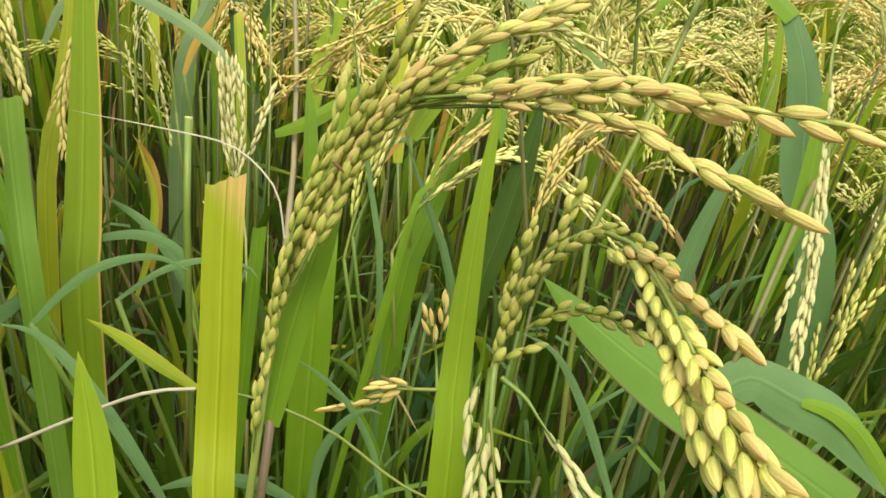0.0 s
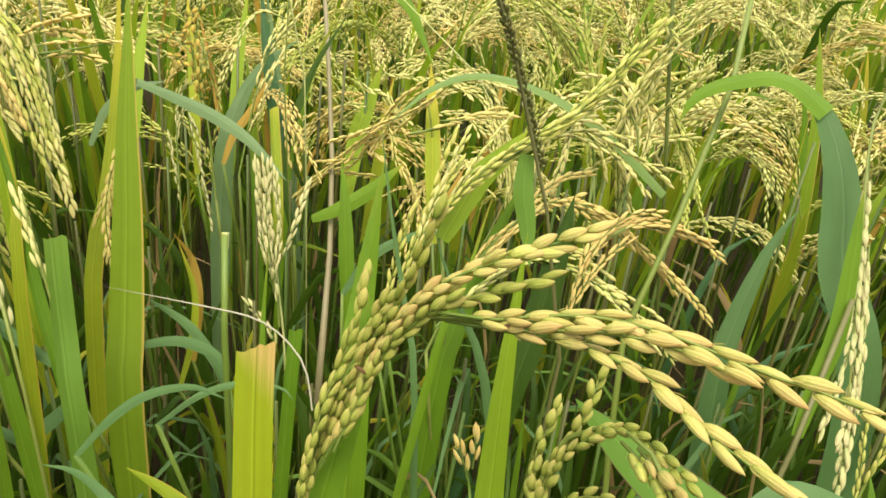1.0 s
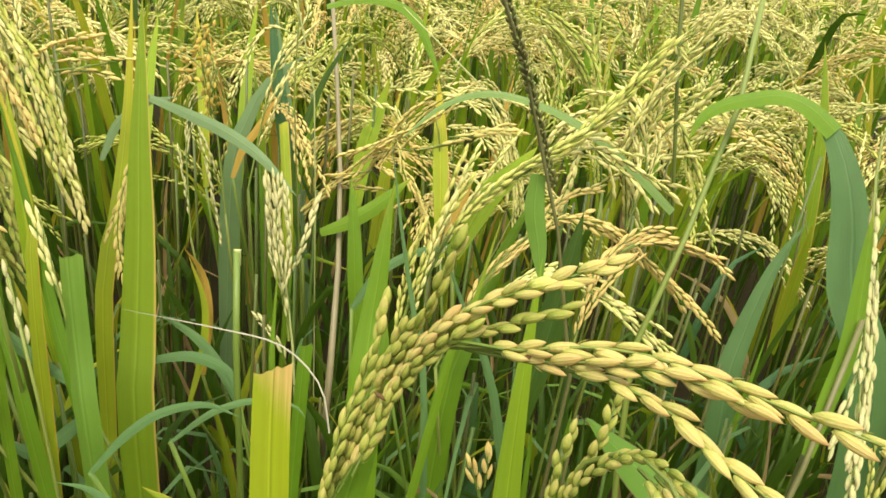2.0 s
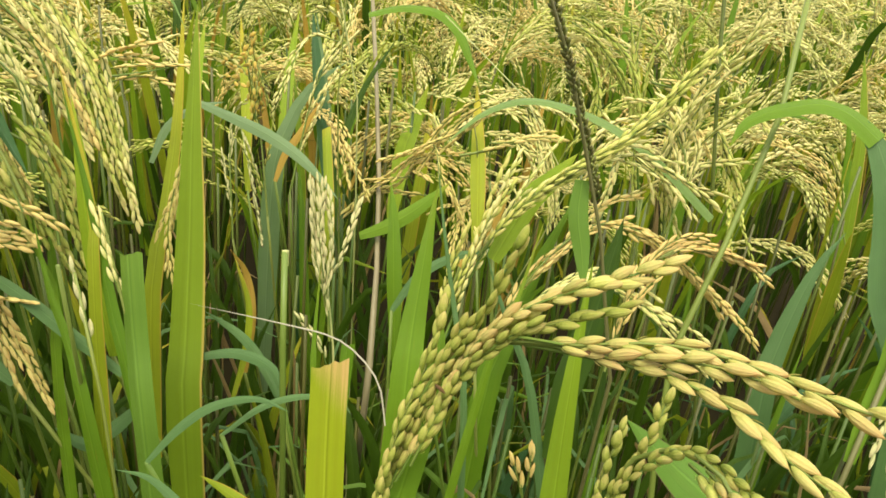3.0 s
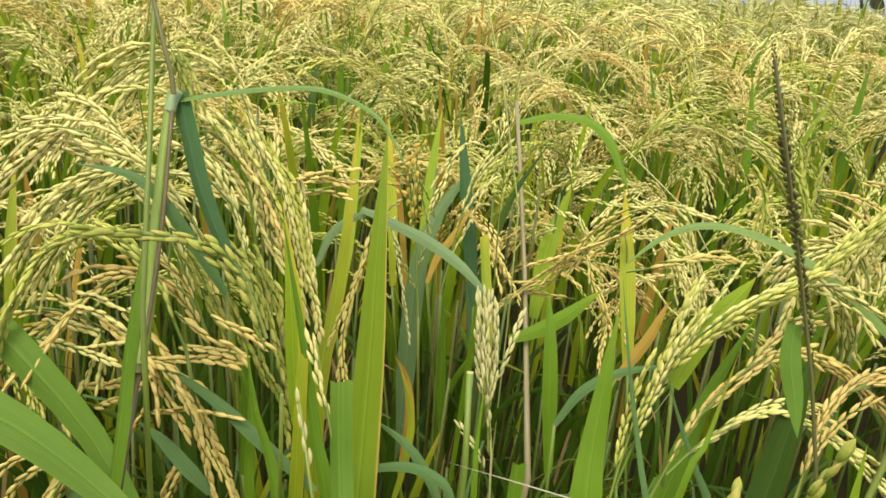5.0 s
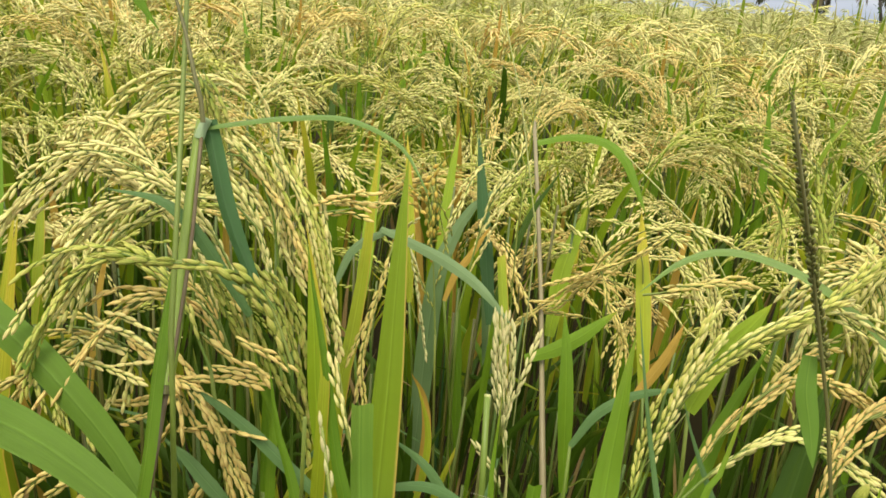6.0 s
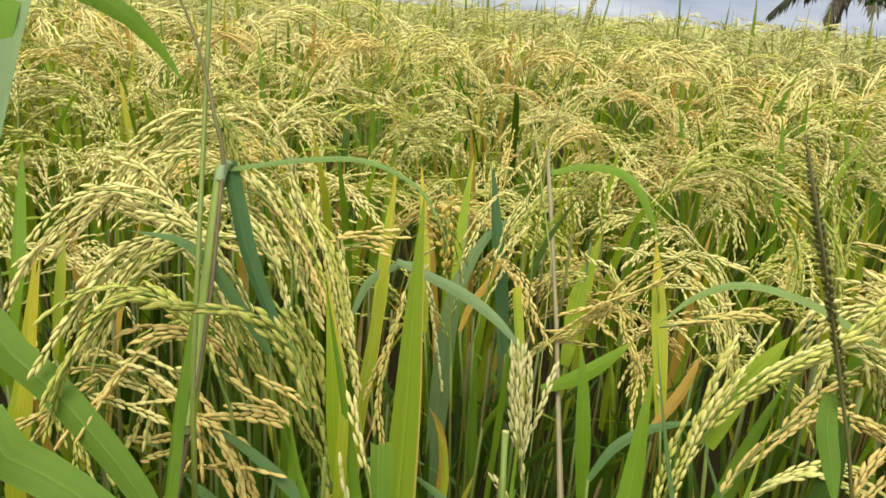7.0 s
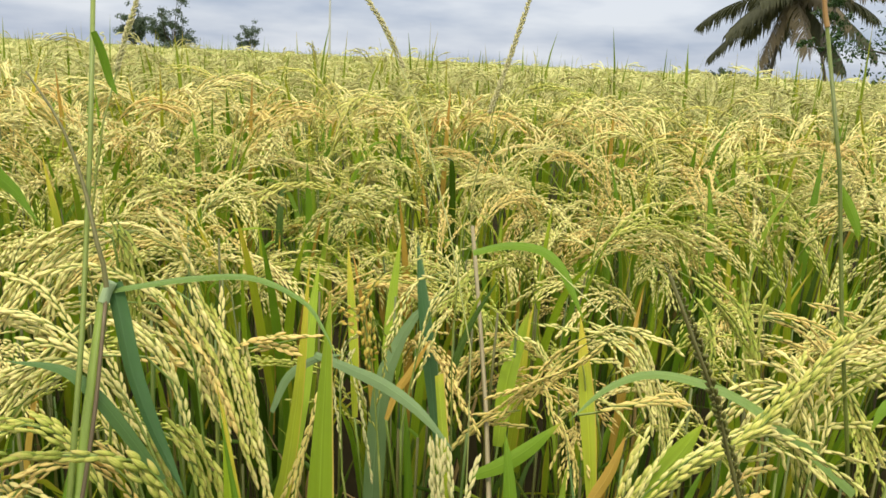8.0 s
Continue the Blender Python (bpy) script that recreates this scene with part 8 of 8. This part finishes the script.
for i in range(-60, 61):
    for j in range(-4, 62):
        x, y = i * 0.235 + rng.uniform(-0.08, 0.08) + (0.11 if j % 2 else 0), j * 0.235 + rng.uniform(-0.08, 0.08)
        r, a = math.hypot(x, y), off_view(x, y)
        if a < 38 and 2.9 <= r < 9.5 and rng.random() > 0.06:
            (crop_spots if r > 4.9 else middle_spots).append((x, y))
for i in range(-70, 71):
    for j in range(-70, 71):
        x, y = i * 0.42 + rng.uniform(-0.16, 0.16), j * 0.42 + rng.uniform(-0.16, 0.16)
        r, a = math.hypot(x, y), off_view(x, y)
        if (9.5 <= r < 28 and a < 38) or (a >= 38 and r >= 5 and r < 9):
            back_spots.append((x, y))
side_spots = []
for i in range(-22, 23):
    for j in range(-22, 23):
        x, y = i * 0.25 + rng.uniform(-0.08, 0.08), j * 0.25 + rng.uniform(-0.08, 0.08)
        r, a = math.hypot(x, y), off_view(x, y)
        if 0.62 < r < 5.2 and not ((r < 1.9 and a < 58) or a < 38.5) and not (y > 0.15 and r < 0.9):
            side_spots.append((x, y))
side_samples = [sample_hill(450 + k, 5, 3, 0.012, 8, 3, 2) for k in range(6)]
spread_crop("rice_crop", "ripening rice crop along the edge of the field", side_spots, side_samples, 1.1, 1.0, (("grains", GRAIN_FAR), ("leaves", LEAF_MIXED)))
mid_samples = [sample_hill(300 + k, 6, 5, 0.0095, 9, 3, 4) for k in range(8)]
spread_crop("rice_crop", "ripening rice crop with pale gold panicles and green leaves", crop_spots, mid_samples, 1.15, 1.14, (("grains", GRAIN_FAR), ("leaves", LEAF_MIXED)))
near_samples = [sample_hill(350 + k, 6, 8, 0.0042, 9, 4, 6, True) for k in range(8)]
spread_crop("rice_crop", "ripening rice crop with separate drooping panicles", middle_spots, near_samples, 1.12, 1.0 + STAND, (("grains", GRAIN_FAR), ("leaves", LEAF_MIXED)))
coarse = [sample_hill(400 + k, 5, 4, 0.012, 9, 2, 2) for k in range(6)]
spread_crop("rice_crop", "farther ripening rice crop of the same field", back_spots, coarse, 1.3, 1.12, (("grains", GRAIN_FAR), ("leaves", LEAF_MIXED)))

# blades standing out of the crop along the far edge of the field
tip_samples = []
for k in range(4):
    g, gb = Geo(), Geo()
    r4 = random.Random(500 + k)
    for i in range(3):
        w = r4.uniform(0, 6.28)
        out = Vector((math.cos(w), math.sin(w), 0))
        if i == 0 and k == 0 or not gb.f:
            blade(gb, up_leaf(r4, out * 0.2 + UP * 0.68, out, r4.uniform(0.15, 0.3)), 0.025, (-out.x, -out.y, 0.3), 0.3, 0.2, 3, across=1, base=0.8)
        pts = head_axis(r4, out * 0.3 + UP * 0.74, out, 0.25)
        for m, ln in strand_places(pts, 0.05, r4, 0.3, 0.0, 0.09)[1]:
            husk(g, m, ln, 0.2, -1)
    tip_samples.append((g, gb))
edge_spots = []
for k in range(1500):
    r, w = 29 + 30 * rng.random() ** 1.4, rng.uniform(-40, 40)
    d = Matrix.Rotation(radians(w), 2) @ Vector(VIEW.xy).normalized()
    edge_spots.append((d.x * r, d.y * r))
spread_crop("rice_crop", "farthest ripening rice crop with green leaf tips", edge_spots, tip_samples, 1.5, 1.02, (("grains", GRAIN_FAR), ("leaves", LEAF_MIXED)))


# ---- leafy shoots and weeds that fill the space between the plants at hand ----

def leafy_shoot(seed, at, count, top):
    """A hill without panicles: slim culms in old sheaths, upright leaves and a few dead ones from a common foot."""
    rng = random.Random(seed)
    hill = thing("rice_shoot", "leafy green rice shoots in the shade of the crop", "rice plant", (*at, 0), "shoots between the plants")
    foot0 = Vector((*at, 0))
    for k in range(4):
        w = rng.uniform(0, 6.28)
        out = Vector((math.cos(w), math.sin(w), 0))
        foot = foot0 + out * rng.uniform(0.005, 0.06)
        high = foot + out * rng.uniform(-0.02, 0.05) + UP * top * rng.uniform(0.85, 1.05)
        g = Geo()
        tube(g, [foot, foot.lerp(high, 0.5) + out * 0.006, high], 0.0028, 0.0016, 4, 5)
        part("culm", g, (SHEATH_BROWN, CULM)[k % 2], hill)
    for k in range(count):
        w = rng.uniform(0, 6.28)
        out = Vector((math.cos(w), math.sin(w), 0))
        foot = foot0 + out * rng.uniform(0.005, 0.05)
        start = foot + out * rng.uniform(0.0, 0.04) + UP * rng.uniform(0.12, 0.42)
        g = Geo()
        tube(g, [foot, start], 0.0028, 0.002, 3, 5)
        split = len(g.f)
        ln = min(rng.uniform(0.2, 0.36), max(0.1, top - start.z))
        # except at the right front, nearly all take LEAF with shade in its colour
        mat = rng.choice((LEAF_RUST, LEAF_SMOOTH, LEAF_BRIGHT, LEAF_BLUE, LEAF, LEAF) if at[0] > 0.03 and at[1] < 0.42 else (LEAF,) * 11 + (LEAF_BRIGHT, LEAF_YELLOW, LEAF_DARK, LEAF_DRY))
        width = rng.uniform(0.003, 0.006) if mat is LEAF_DRY else rng.uniform(0.006, 0.013)
        blade(g, up_leaf(rng, start, out, ln), width, (-out.x * 0.4, -1, 0.3), 0.35, rng.uniform(-0.5, 0.5), 10, across=4, base=0.75)
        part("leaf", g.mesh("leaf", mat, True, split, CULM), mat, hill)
    return hill


def arching_weed(seed, at, count, mat=None):
    """A tuft of narrow leaves that rise and arch over."""
    rng = random.Random(seed)
    tuft = thing("grass_weed", "tuft of narrow arching grass leaves among the rice", "grass", (*at, 0), "weeds between the plants")
    foot = Vector((*at, 0))
    for k in range(count):
        w = rng.uniform(0, 6.28)
        out = Vector((math.cos(w), math.sin(w), 0))
        h, reach = rng.uniform(0.38, 0.62), rng.uniform(0.10, 0.26)
        pts = [foot + out * 0.01, foot + out * 0.03 + UP * h * 0.6, foot + out * reach * 0.35 + UP * h * 0.95, foot + out * reach * 0.75 + UP * h, foot + out * reach * 1.2 + UP * h * 0.88]
        g = Geo()
        blade(g, pts, rng.uniform(0.004, 0.0085), (out.x * -0.2, out.y * -0.2 - 0.3, 1), 0.3, 0.0, 16, across=2, base=0.5)
        part("leaf", g, mat or rng.choice((LEAF_BLUE, LEAF, LEAF_SMOOTH)), tuft)
    return tuft


k = 0
for i in range(-6, 7):
    for j in range(0, 5):
        x, y = i * 0.125 + rng.uniform(-0.04, 0.04), 0.26 + j * 0.115 + rng.uniform(-0.03, 0.03)
        k += 1
        leafy_shoot(600 + k, (round(x, 3), round(y, 3)), 14, 0.56 + 0.055 * j + 0.05 * (abs(i) > 3))
for i in range(16):
    x, y = rng.uniform(-0.45, 0.5), rng.uniform(0.2, 0.62)
    arching_weed(800 + i, (round(x, 3), round(y, 3)), 7)
